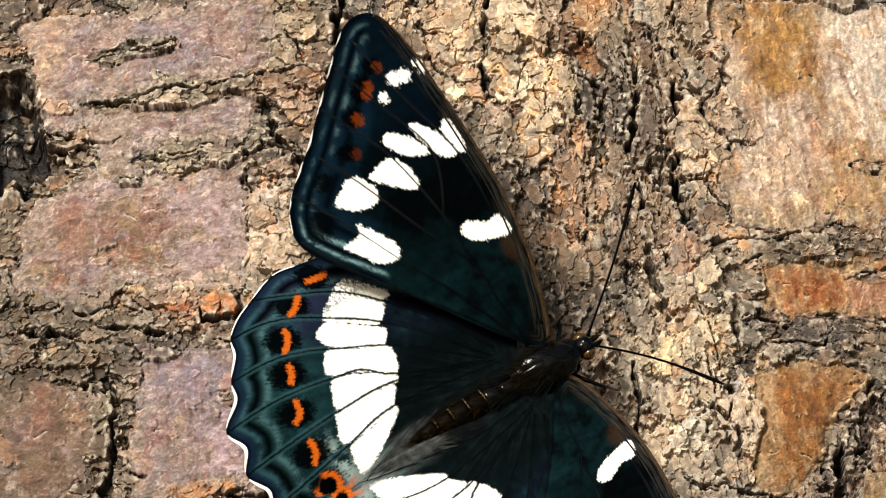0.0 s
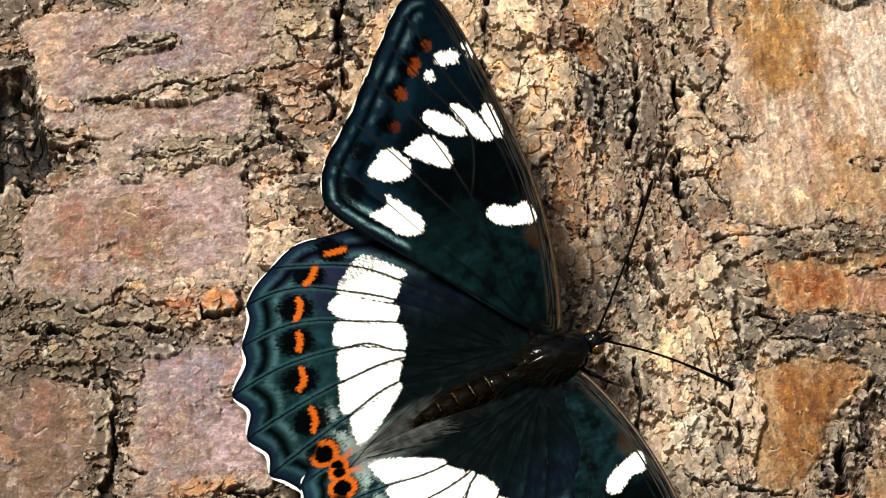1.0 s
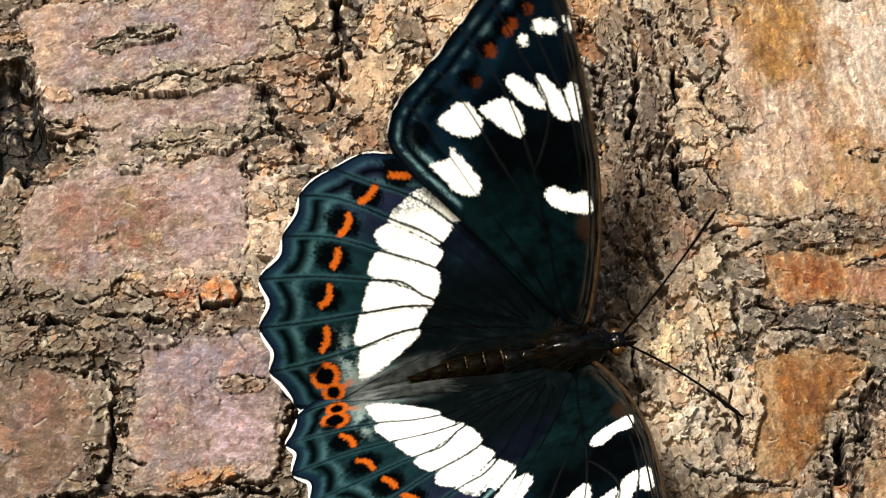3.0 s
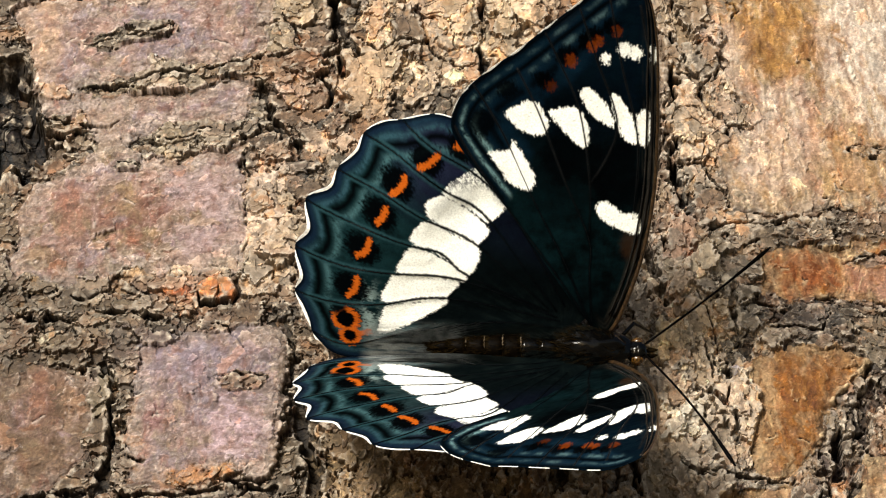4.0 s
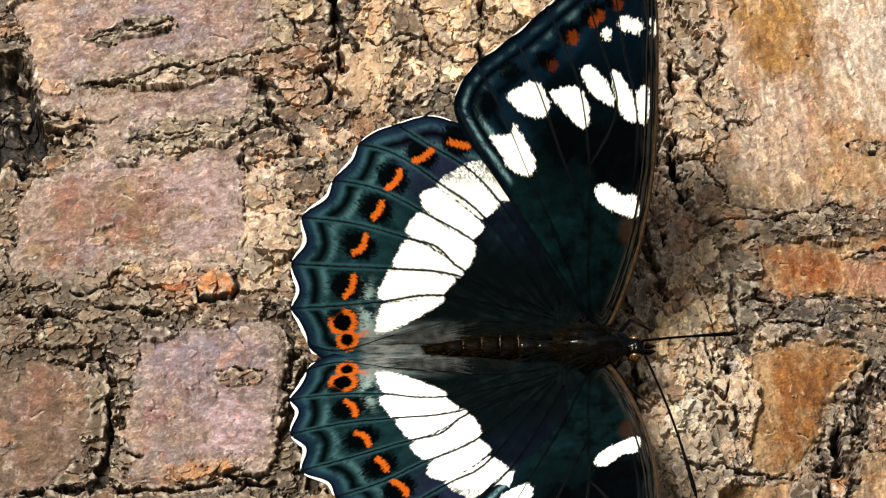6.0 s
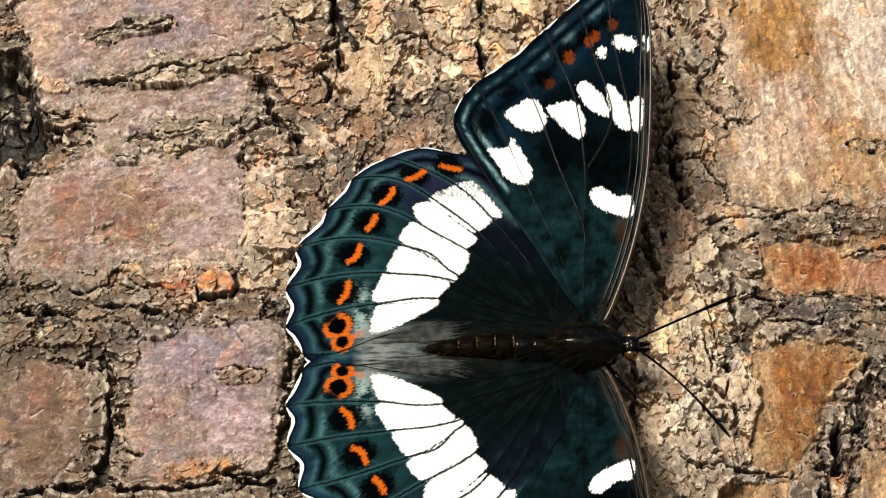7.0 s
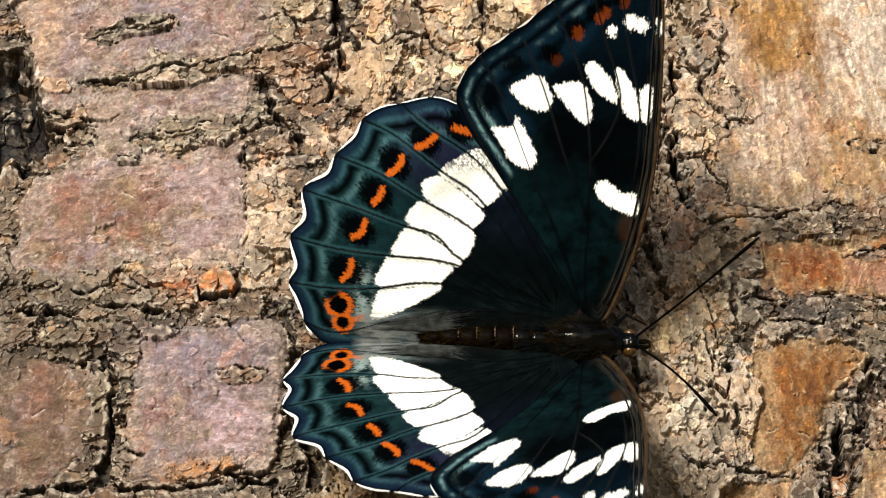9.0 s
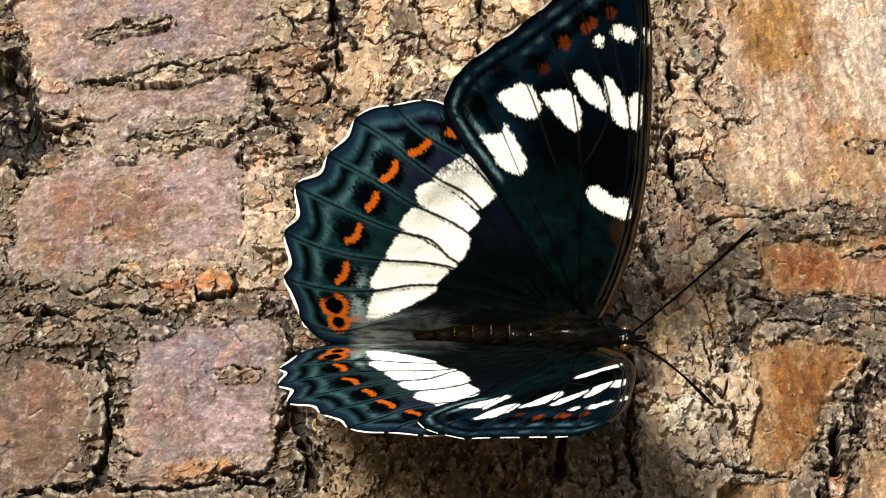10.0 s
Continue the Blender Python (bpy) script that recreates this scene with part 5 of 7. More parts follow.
stain_or_shade([(31.5, 31.4), (34.7, 29.9), (34.9, 17.4), (32.3, 17.4), (31.9, 25.4)], (0.78, 0.55, 0.39), 0.7, 1.6)
stain_or_shade([(34.4, 21.8), (42.3, 23.2), (43.9, 15.2), (41.7, 10.1), (33.3, 10.1)], (0.82, 0.60, 0.45), 0.6, 2.5)
stain_or_shade([(31.9, 15.9), (33.5, 15.9), (34.1, 13.7), (32.5, 13.2)], (0.60, 0.28, 0.09), 0.8, 0.8)
stain_or_shade([(42.2, 21.0), (43.5, 21.0), (42.7, 10.1), (41.4, 10.1)], (0.66, 0.33, 0.18), 0.7, 0.8)
stain_or_shade([(46.3, 23.2), (48.2, 23.2), (47.5, 10.1), (45.3, 10.1)], (0.66, 0.36, 0.18), 0.6, 1.2)

TINT = np.where((owner < 0)[..., None], TINT * 0.62, TINT)          # unweathered bark under the flakes, darkened further as painted shade in the gaps

# thin flakes that overlap one another, torn along straight edges
w = window([(-58, 29.5), (-45, 10.0)], 1.0)
CUT[w] = np.maximum(CUT[w], smooth(-0.4, 0.4, depth_in(FRAY_U[w], FRAY_V[w], [(-58, 29.5), (-49.6, 28.5), (-48.0, 22.0), (-47.0, 18.0), (-48.6, 11.0), (-58, 10.0)])))
EVEN = np.where(np.array(SMOOTH + [False])[owner], 1.0, 0.0)
SCALY = np.where(np.array(SCALE + [False])[owner], 1.0, 0.0)
TORN = 0.55 * gradient_noise(U * 0.9, V * 0.9, 2101) + 0.38 * gradient_noise(U * 2.3, V * 2.3, 2102) + 0.12 * gradient_noise(U * 5.0, V * 5.0, 2103)
FLAKED = np.zeros(U.shape)
INNER = blur(EVEN, 7)             # 1 well inside the smooth plates
SHADES = (1, 1, 1, 1, 1, 1, 0.75, 0.6, 0.55, 1.35)
WARMTH = ((1, 1, 1), (1.02, 1.0, 0.95), (1.04, 1, 0.90), (1.05, 0.96, 0.92), (0.95, 1, 1.03), (1.0, 1.01, 0.93), (1.12, 0.88, 0.70))


def flake(u, v, long, wide, turn, top, curl, colour, rng, lip, torn, inner=0.62):
    """One flake: a thin many-sided sheet, tilted, with worn edges and painted glints on them."""
    r = 1.5 * long + 0.5
    b = np.s_[max(int((v - r - vs[0]) / STEP), 0):int((v + r - vs[0]) / STEP) + 1, max(int((u - r - us[0]) / STEP), 0):int((u + r - us[0]) / STEP) + 1]
    c, s_ = math.cos(turn), math.sin(turn)
    p, q = ((U[b] - u) * c + (V[b] - v) * s_), (-(U[b] - u) * s_ + (V[b] - v) * c) * long / wide
    d = np.full(p.shape, 9.0)
    a0, n = rng.uniform(0, 6.28), rng.randint(4, 7)
    for i in range(n):
        a = a0 + (i + rng.uniform(-0.3, 0.3)) * 6.283 / n
        d = np.minimum(d, long * rng.uniform(0.65, 1.1) - p * math.cos(a) - q * math.sin(a))
    d = d * min(1.0, wide / long * 1.3) + torn * TORN[b]
    tops = top + rng.gauss(0, 0.10) * p / long * wide + rng.gauss(0, 0.13) * q / long * wide + 0.3 * (H[b] - SOFT[b]) + curl * np.exp(-np.maximum(d, 0) / 0.35) + 0.025 * fine[b]
    mine = (d > 0) & (tops > H[b]) & (CUT[b] < 0.5) & (INNER[b] + 0.25 * TORN[b] < inner)
    H[b] = np.where(mine, tops, H[b])
    t = np.asarray(colour) * (1 + 0.28 * fine[b] + 0.20 * fibre[b])[..., None] * 0.75 + 0.25 * TINT[b]
    worn = smooth(0.28, 0.06, d + 0.2 * TORN[b]) * lip * np.clip(0.5 + 1.1 * TORN[b], 0, 1)
    t = mixed(t, np.minimum(t * 1.7 + 0.12, 1.5), worn)
    TINT[b] = np.where(mine[..., None], t, TINT[b])
    FLAKED[b] = np.where(mine, 1.0, FLAKED[b])


def strew(count, long_from, long_to, seed, lift, allow, torn, vary_by=0.16, inner=0.62):
    rng = random.Random(seed)
    for k in range(count):
        u, v = rng.uniform(-53, 53), rng.uniform(-32.5, 36.5)
        j, i = int((v - vs[0]) / STEP), int((u - us[0]) / STEP)
        if rng.random() > allow(j, i):
            continue
        long = long_from + (long_to - long_from) * rng.random() ** 1.6
        lying = u < -14 or (u > 30 and -10 < v < 7)
        turn = rng.gauss(0.05, 0.35) if lying else rng.gauss(1.5, 0.45)
        slim = rng.uniform(0.35, 0.75)
        if 14 < u < 27 and v > 4:          # fibrous bark in the deep furrow
            turn, long, slim = rng.gauss(1.6, 0.14), 1.6 * long, slim * 0.42
        near = PALETTE[j, i]
        colour = np.clip(near * math.exp(rng.gauss(0.10, vary_by)) * rng.choice(SHADES) * np.array(rng.choice(WARMTH)), 0.02, 1.3)
        flake(u, v, long, long * slim, turn, float(SOFT[j, i]) + rng.uniform(*lift), rng.choice((0, 0, 0.08, 0.16, -0.06)), colour, rng, rng.random() ** 0.6, torn, inner)


for count, size, seed, lift, torn, on_scales, vary_by in ((950, (2.0, 5.5), 31, (-0.1, 1.2), 1.1, 0.05, 0.34), (1500, (1.2, 2.8), 32, (0.0, 0.7), 0.8, 0.2, 0.28),
                                                         (2400, (0.6, 1.4), 33, (0.02, 0.28), 0.55, 0.4, 0.20), (3200, (0.3, 0.8), 35, (0.01, 0.20), 0.35, 0.5, 0.26),
                                                         (3200, (0.15, 0.42), 36, (0.02, 0.16), 0.2, 0.6, 0.32)):
    SOFT, PALETTE = blur(H, 11), np.stack([blur(TINT[..., k], 15) for k in range(3)], -1)
    strew(count, *size, seed, lift, lambda j, i: 0.0 if EVEN[j, i] else on_scales if SCALY[j, i] else 1.0, torn, vary_by)
# very thin skins on the smooth plates
SOFT, PALETTE = blur(H, 4), np.stack([blur(TINT[..., k], 6) for k in range(3)], -1)
strew(2600, 0.4, 1.9, 34, (0.0, 0.045), lambda j, i: 0.65 * EVEN[j, i] * PATCHY[j, i], 0.7, 0.12, 9.0)

# fine runs and flecks over the smooth plates
upright = smooth(24, 30, U)
lying = gradient_noise(WU * 0.45 + 0.1 * WV, WV * 1.5, 2001) + 0.8 * gradient_noise(WU * 1.3 + 0.4 * fine, WV * 3.8, 2002) + 0.5 * gradient_noise(WU * 3.0, WV * 8.0, 2005)
standing = gradient_noise(WU * 1.3 + 0.25 * WV, WV * 0.16, 2006) + 0.7 * gradient_noise(WU * 2.6 + 0.5 * fine, WV * 0.5, 2007) + 0.5 * gradient_noise(WU * 4.5 + WV, WV * 5.0, 2008)
runs = lying * (1 - upright) + standing * upright
TINT = TINT * np.clip(1 + 0.36 * (runs * EVEN)[..., None] * np.array((0.85, 1.05, 1.15)), 0.4, 1.7)
flecks = gradient_noise(JU * 3.2 + 0.8 * fine, JV * 5.2 + 0.4 * JU, 2003) + 0.7 * gradient_noise(JU * 6.5, JV * 9.0 + 0.5 * JU, 2004)
H = H + 0.022 * EVEN * runs
TINT = mixed(TINT, np.minimum(TINT * 1.7 + 0.08, 1.6), smooth(0.45, 0.75, flecks) * 0.45 * EVEN)
TINT = mixed(TINT, TINT * 0.5, smooth(0.5, 0.8, -flecks) * 0.45 * EVEN)
H = H + 0.05 * EVEN * np.clip(flecks, -0.6, 0.8)

# short hair cracks and pits in the smooth plates
spot = random.Random(5)
for k in range(110):
    u, v = spot.uniform(-51, 51), spot.uniform(-31, 33)
    who = owner[int(np.searchsorted(vs, v)), int(np.searchsorted(us, u))]
    if who < 0 or not SMOOTH[who]:
        continue
    a, long = spot.choice((0.1, -0.15, 0.3, 1.3, 1.7)) + spot.uniform(-0.3, 0.3), spot.uniform(0.3, 1.5)
    line = [(u + long * s * math.cos(a) + spot.uniform(-0.12, 0.12), v + long * s * math.sin(a) + spot.uniform(-0.12, 0.12)) for s in (0, 0.35, 0.7, 1.0)]
    crack(line, spot.uniform(0.1, 0.2), spot.uniform(0.2, 0.5))
    w = window(line, 1.2)
    f = np.exp(-(line_distance(JU[w], JV[w] + 0.28, line) / 0.16) ** 2)
    H[w] = H[w] + 0.1 * f
    # the lip below the crack is painted pale, as if lit from above
    TINT[w] = mixed(TINT[w], CREAM, f * 0.6)

# dirt and painted shade in the open cracks, wear and painted highlights on edges
TINT = mixed(TINT, DIRT_AND_SHADE, smooth(0.25, 0.8, splits) * 0.8 * (1 - FLAKED) * np.where(owner < 0, 1.0, np.where(np.array(SMOOTH + [False])[owner], 0.05, np.where(np.array(SCALE + [False])[owner], 0.55, 0.9))))
TINT = mixed(TINT, DIRT_AND_SHADE, np.clip(seams * 0.5, 0, 0.4) * (owner < 0) * (1 - FLAKED))
H = 0.85 * H + 0.15 * blur(H, 1)          # worn edges
# raised crests turn cream: worn bark and an edge highlight, both by colour
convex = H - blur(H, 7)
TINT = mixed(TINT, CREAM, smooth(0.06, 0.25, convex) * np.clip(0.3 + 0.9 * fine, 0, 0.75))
TINT = TINT * (1 + (EVEN * smooth(-5, -12, U))[..., None] * np.array((0.12, 0.06, 0.12)))
TINT = TINT * (1 - 0.12 * smooth(-8, -20, V) + 0.12 * smooth(10, -2, V) * smooth(10, 20, U))[..., None]
TINT = TINT * (1 - (EVEN * smooth(26, 30, U) * smooth(6, 4, V))[..., None] * np.array((0.0, 0.15, 0.38)))
TINT = TINT * (1 - 0.36 * smooth(-30, -40, U) * smooth(1, -2, V) * smooth(-14, -10, V))[..., None]
TINT = np.clip(TINT * np.array((0.462, 0.490, 0.530)), 0.01, 0.85)

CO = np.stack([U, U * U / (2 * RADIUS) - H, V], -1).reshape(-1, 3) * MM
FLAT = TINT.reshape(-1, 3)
CRUMBLE = np.clip((1 - 0.5 * FLAKED) * np.where(owner < 0, 0.9, np.where(np.array(SMOOTH + [False])[owner], 0.28 + 0.35 * np.clip(tone, 0, 1), np.where(np.array(SCALE + [False])[owner], 0.5, 0.8))), 0, 1).reshape(-1)
ids = np.arange(U.size).reshape(U.shape)
QUADS = np.stack([ids[:-1, :-1], ids[:-1, 1:], ids[1:, 1:], ids[1:, :-1]], -1).reshape(-1, 4)
QUAD_OWNER = owner[:-1, :-1].reshape(-1)


def trunk_core():
    """The whole trunk as a rough pillar, just under the detailed bark."""
    a, z = np.meshgrid(np.linspace(0, 2 * np.pi, 241), np.linspace(-1320, 3200, 361))
    x = a * RADIUS
    r = RADIUS - 7.0 + 3.0 * fbm(x, z * 0.4, 0.03, 970, 3) + 4 * (cells(x * 0.025, z * 0.02, 975)[2] - 0.5)
    r = r - 2.5
    r[-1] = 1.0
    co = np.stack([r * np.sin(a), RADIUS - r * np.cos(a), z], -1).reshape(-1, 3) * MM
    i = np.arange(a.size).reshape(a.shape)
    q = np.stack([i[:-1, :-1], i[:-1, 1:], i[1:, 1:], i[1:, :-1]], -1).reshape(-1, 4)
    tint = mixed(BROWN, PINK, 0.5 + fbm(x, z, 0.03, 980, 3)).reshape(-1, 3)
    return quad_mesh("tree_trunk", co, q, tint, BARK)


trunk = tagged(new("tree_trunk", trunk_core()), "thick pine trunk with cracked pink, orange and grey bark", "tree trunk")
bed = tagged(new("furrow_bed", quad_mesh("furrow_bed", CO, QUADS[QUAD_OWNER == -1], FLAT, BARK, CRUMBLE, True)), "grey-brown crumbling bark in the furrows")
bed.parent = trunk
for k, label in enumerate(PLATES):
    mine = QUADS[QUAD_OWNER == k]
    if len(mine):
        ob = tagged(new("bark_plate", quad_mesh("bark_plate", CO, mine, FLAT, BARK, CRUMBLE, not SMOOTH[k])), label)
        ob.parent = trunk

# ---------------------------------------------------------------- butterfly
butterfly = tagged(new("butterfly"), "black admiral butterfly with white bands and orange crescents, on the bark", "butterfly")
FORE_HINGE, HIND_HINGE = (1.59, 1.40), (-2.55, 1.15)

BLACK, INK, TEAL, NAVY = (0.0005, 0.0007, 0.0009), (0.0008, 0.0015, 0.0017), (0.0024, 0.0105, 0.0125), (0.0010, 0.0036, 0.0075)
VIOLET, WHITE, ORANGE = (0.0018, 0.0024, 0.0058), (0.92, 0.93, 0.87), (0.31, 0.064, 0.006)

FORE_OUTLINE = rounded([(1.1, 1.3), (-0.5, 1.6), (-2.3, 3.9), (-5.0, 8.6), (-8.3, 14.5), (-11.0, 19.0), (-13.3, 22.6), (-14.5, 25.6), (-14.0, 28.0), (-12.4, 30.2), (-9.9, 32.1), (-7.3, 33.8), (-4.0, 36.4), (-0.8, 38.9), (1.9, 41.0), (3.7, 42.0), (5.4, 42.0), (6.8, 41.1), (7.6, 38.8), (7.9, 34.7), (7.7, 29.3), (7.3, 23.5), (6.6, 17.5), (5.1, 10.9), (3.1, 5.2)], 6)
HIND_OUTLINE = rounded([(2.9, 3.5), (2.5, 7.5), (0.8, 13.4), (-2.8, 18.9), (-6.5, 22.5), (-11.1, 24.1), (-14.3, 24.9), (-17.9, 24.0), (-20.1, 23.3), (-22.0, 22.0), (-22.8, 20.1), (-24.9, 18.0), (-25.7, 15.9), (-28.5, 13.9), (-28.0, 11.0), (-29.7, 8.6), (-28.8, 5.7), (-29.7, 3.7), (-28.8, 2.3), (-28.1, 0.9), (-27.7, -0.5), (-26.8, -1.4), (-25.2, -2.4), (-21.4, -2.5), (-16.5, -2.1), (-11.5, -1.1), (-5.3, 0.1), (0.0, 0.7)], 6)

FORE_WHITE = [
    [(-8.7, 26.9), (-7.3, 27.9), (-5.5, 28.4), (-4.5, 27.1), (-4.1, 25.5), (-5.1, 24.4), (-7.0, 25.0)],
    [(-4.0, 27.1), (-2.9, 27.5), (-1.1, 27.6), (-0.1, 26.3), (0.2, 24.3), (-0.4, 22.9), (-1.6, 23.8), (-2.9, 25.4)],
    [(-0.5, 29.3), (0.5, 29.8), (1.8, 28.5), (2.7, 26.8), (2.7, 25.3), (1.5, 26.0), (0.2, 27.2)],
    [(2.7, 28.3), (3.1, 29.2), (4.3, 27.7), (5.1, 25.7), (5.1, 23.5), (3.9, 23.9), (3.3, 25.5)],
    [(5.4, 26.7), (6.4, 27.3), (6.7, 25.4), (6.2, 23.2), (5.4, 23.7)],
    [(-10.7, 22.5), (-9.5, 22.7), (-8.5, 22.8), (-8.1, 23.9), (-7.3, 22.7), (-6.3, 20.7), (-5.9, 19.1), (-6.9, 18.1), (-8.8, 19.1), (-9.4, 20.2)],
    [(0.3, 15.9), (1.1, 17.0), (2.4, 16.2), (3.3, 15.5), (4.7, 15.4), (5.0, 13.5), (4.2, 13.1), (2.4, 13.8), (1.1, 14.6)],
]
FORE_DOTS = [((2.4, 33.1), 0.62), ((4.5, 34.1), 0.85), ((5.6, 33.7), 0.8), ((7.4, 34.1), 0.5), ((7.5, 33.1), 0.5)]
FORE_ORANGE = [((1.7, 35.1), 0.85, 0.6), ((1.1, 34.5), 0.8, 0.6), ((-1.2, 32.9), 0.95, 0.5), ((-3.5, 30.0), 0.8, 0.2), ((3.8, 36.2), 0.8, 0.35)]
FORE_BLACK = [((-11.2, 26.1), 2.1), ((-8.2, 29.7), 1.5), ((-4.5, 30.8), 1.2), ((2.4, 18.1), 2.8), ((4.5, 18.0), 2.6), ((-2.9, 21.9), 3.6), ((0.2, 21.1), 3.6), ((3.0, 21.6), 3.2)]
FORE_VEINS = [rounded(v, 5, False) for v in (
    [(-1.0, 1.9), (-4.4, 8.2), (-7.9, 14.0), (-11.0, 19.3), (-13.2, 23.6), (-14.1, 25.9)],
    [(-1.1, 2.0), (-3.5, 10.0), (-6.3, 17.1), (-8.8, 24.1), (-10.7, 28.4), (-12.0, 30.9)],
    [(-0.9, 2.0), (-0.8, 8.1), (-0.6, 12.5), (-2.9, 19.6), (-5.1, 27.2), (-7.0, 32.1)],
    [(-0.6, 12.5), (-0.1, 18.8), (-0.7, 27.3), (-2.6, 33.2), (-3.7, 36.1)],
    [(-0.1, 18.8), (3.2, 25.2), (1.5, 33.0), (0.1, 38.8)],
    [(4.2, 14.8), (5.3, 23.5), (4.1, 32.2), (3.3, 39.9)],
    [(0.7, 2.6), (3.3, 7.3), (5.5, 12.9), (6.8, 23.1), (7.2, 30.8), (6.4, 39.1)],
)]
HIND_WHITE = [
    [(-10.2, 19.2), (-8.5, 19.4), (-7.1, 17.8), (-5.6, 15.8), (-6.2, 15.6), (-7.2, 16.1), (-8.4, 17.5), (-9.4, 18.4)],
    [(-13.1, 17.2), (-11.1, 18.6), (-10.2, 19.0), (-8.8, 17.4), (-7.3, 15.7), (-6.9, 14.8), (-8.2, 13.7), (-8.9, 13.9), (-11.1, 15.6)],
    [(-15.0, 16.0), (-13.7, 16.6), (-12.8, 16.3), (-10.6, 14.5), (-8.6, 12.7), (-8.8, 12.0), (-9.9, 11.3), (-11.5, 12.2), (-14.3, 14.3)],
    [(-16.6, 12.1), (-15.9, 13.4), (-14.9, 13.9), (-12.4, 12.2), (-9.9, 11.1), (-9.5, 9.6), (-10.6, 7.9), (-11.9, 9.1), (-13.7, 10.5), (-15.3, 11.2)],
    [(-18.1, 8.4), (-17.2, 10.2), (-16.5, 11.0), (-14.4, 10.1), (-12.2, 8.7), (-10.9, 7.6), (-11.3, 7.2), (-13.2, 7.4), (-16.3, 7.8)],
    [(-19.7, 4.9), (-18.8, 7.1), (-18.2, 7.7), (-15.0, 7.3), (-11.9, 6.9), (-12.1, 6.2), (-13.5, 5.0), (-15.7, 4.7)],
    [(-20.1, 1.1), (-19.7, 3.0), (-19.2, 4.0), (-16.3, 4.3), (-13.1, 4.7), (-13.5, 4.1), (-15.8, 2.8), (-18.3, 1.6)],
]
HIND_CRESCENTS = [rounded(v, 4, False) for v in (
    [(-12.0, 22.0), (-11.0, 21.6), (-9.7, 21.4)],
    [(-16.1, 19.8), (-14.8, 20.2), (-13.7, 21.3)],
    [(-19.0, 16.8), (-17.9, 17.6), (-17.4, 18.9)],
    [(-20.5, 13.6), (-19.8, 14.3), (-19.4, 15.4)],
    [(-22.7, 9.7), (-21.6, 10.4), (-21.2, 11.9)],
    [(-23.7, 4.9), (-22.8, 6.0), (-22.6, 7.4)],
)]
HIND_EYES = (((-23.9, 2.2), 0.98), ((-23.4, 0.25), 0.72))
HIND_VEINS = [rounded(v, 5, False) for v in (
    [(0.1, 3.8), (-3.1, 10.0), (-6.7, 15.5), (-10.0, 19.0), (-14.4, 21.7), (-17.7, 23.9)],
    [(-0.8, 3.3), (-8.0, 13.3), (-12.9, 17.2), (-17.9, 20.6), (-21.9, 21.9)],
    [(-1.7, 3.6), (-8.7, 10.4), (-14.6, 14.0), (-19.9, 16.8), (-24.8, 17.9)],
    [(-1.7, 3.3), (-10.5, 7.7), (-13.4, 10.3), (-16.5, 11.3), (-22.5, 13.0), (-28.3, 13.8)],
    [(-0.8, 2.6), (-11.0, 7.1), (-18.1, 8.0), (-23.8, 8.3), (-29.5, 8.6)],
    [(-0.5, 2.2), (-12.6, 5.0), (-19.5, 4.4), (-24.4, 4.0), (-29.5, 3.7)],
    [(-0.6, 1.4), (-7.7, 2.2), (-17.6, 0.9), (-23.9, -0.9), (-27.7, -0.4)],
)]


def fore_droop(x, y):
    """Height of the lower forewing, which hangs a little at its outer edge."""
    return 0.26 * np.maximum(x, -8.5) - 0.0185 * y * (1 - y / 38.3) - 0.046 * np.maximum(y - 21.0, 0) ** 2 / 19.1 + 0.25 - 0.0103 * np.maximum(0.743 * y - 0.67 * x - 21.0, 0) ** 2


def hind_droop(x, y):
    tuck = smooth(-17.0, -9.0, x) * smooth(8.0, 16.0, y)
    gutter = np.exp(-(y / 2.6) ** 2) * smooth(-24.0, -10.0, x)
    return -0.0035 * (x + 9.57) + 0.0224 * y * (1 - y / 25.5) - 0.9 * tuck - 0.3 + 0.8 * gutter - 0.0125 * np.maximum(np.hypot(x, y) - 20.0, 0) ** 2


def fore_shape(x, y):
    """Height of the forewing's sheet over its own plane, mm."""
    return 0.188 * np.maximum(x, -8.5) + 0.151 * y * (1 - y / 38.3) + 0.150 * np.maximum(y - 21.0, 0) ** 2 / 19.1 + 0.25


def hind_shape(x, y):
    tuck = smooth(-17.0, -9.0, x) * smooth(8.0, 16.0, y)
    gutter = np.exp(-(y / 2.6) ** 2) * smooth(-24.0, -10.0, x)
    return -0.0658 * (x + 9.57) + 0.0168 * y * (1 - y / 25.5) - 1.9 * tuck - 0.3 + 0.8 * gutter - 0.0536 * np.maximum(np.hypot(x, y) - 20.0, 0) ** 2


def scale_fuzz(x, y, seed):
    """Raggedness of a mark's edge: rows of scales that run outwards from the wing's root."""
    away, ang = np.hypot(x, y), np.arctan2(y, -x)
    return 0.24 * gradient_noise(ang * 130, away * 1.5, seed) + 0.16 * gradient_noise(ang * 290, away * 3.0, seed + 1) + 0.10 * gradient_noise(x * 5, y * 5, seed + 2)


def vein_gap(x, y, veins):
    gap = np.full(x.shape, 9.0)
    for v in veins:
        gap = np.minimum(gap, line_distance(x, y, v))
    return gap


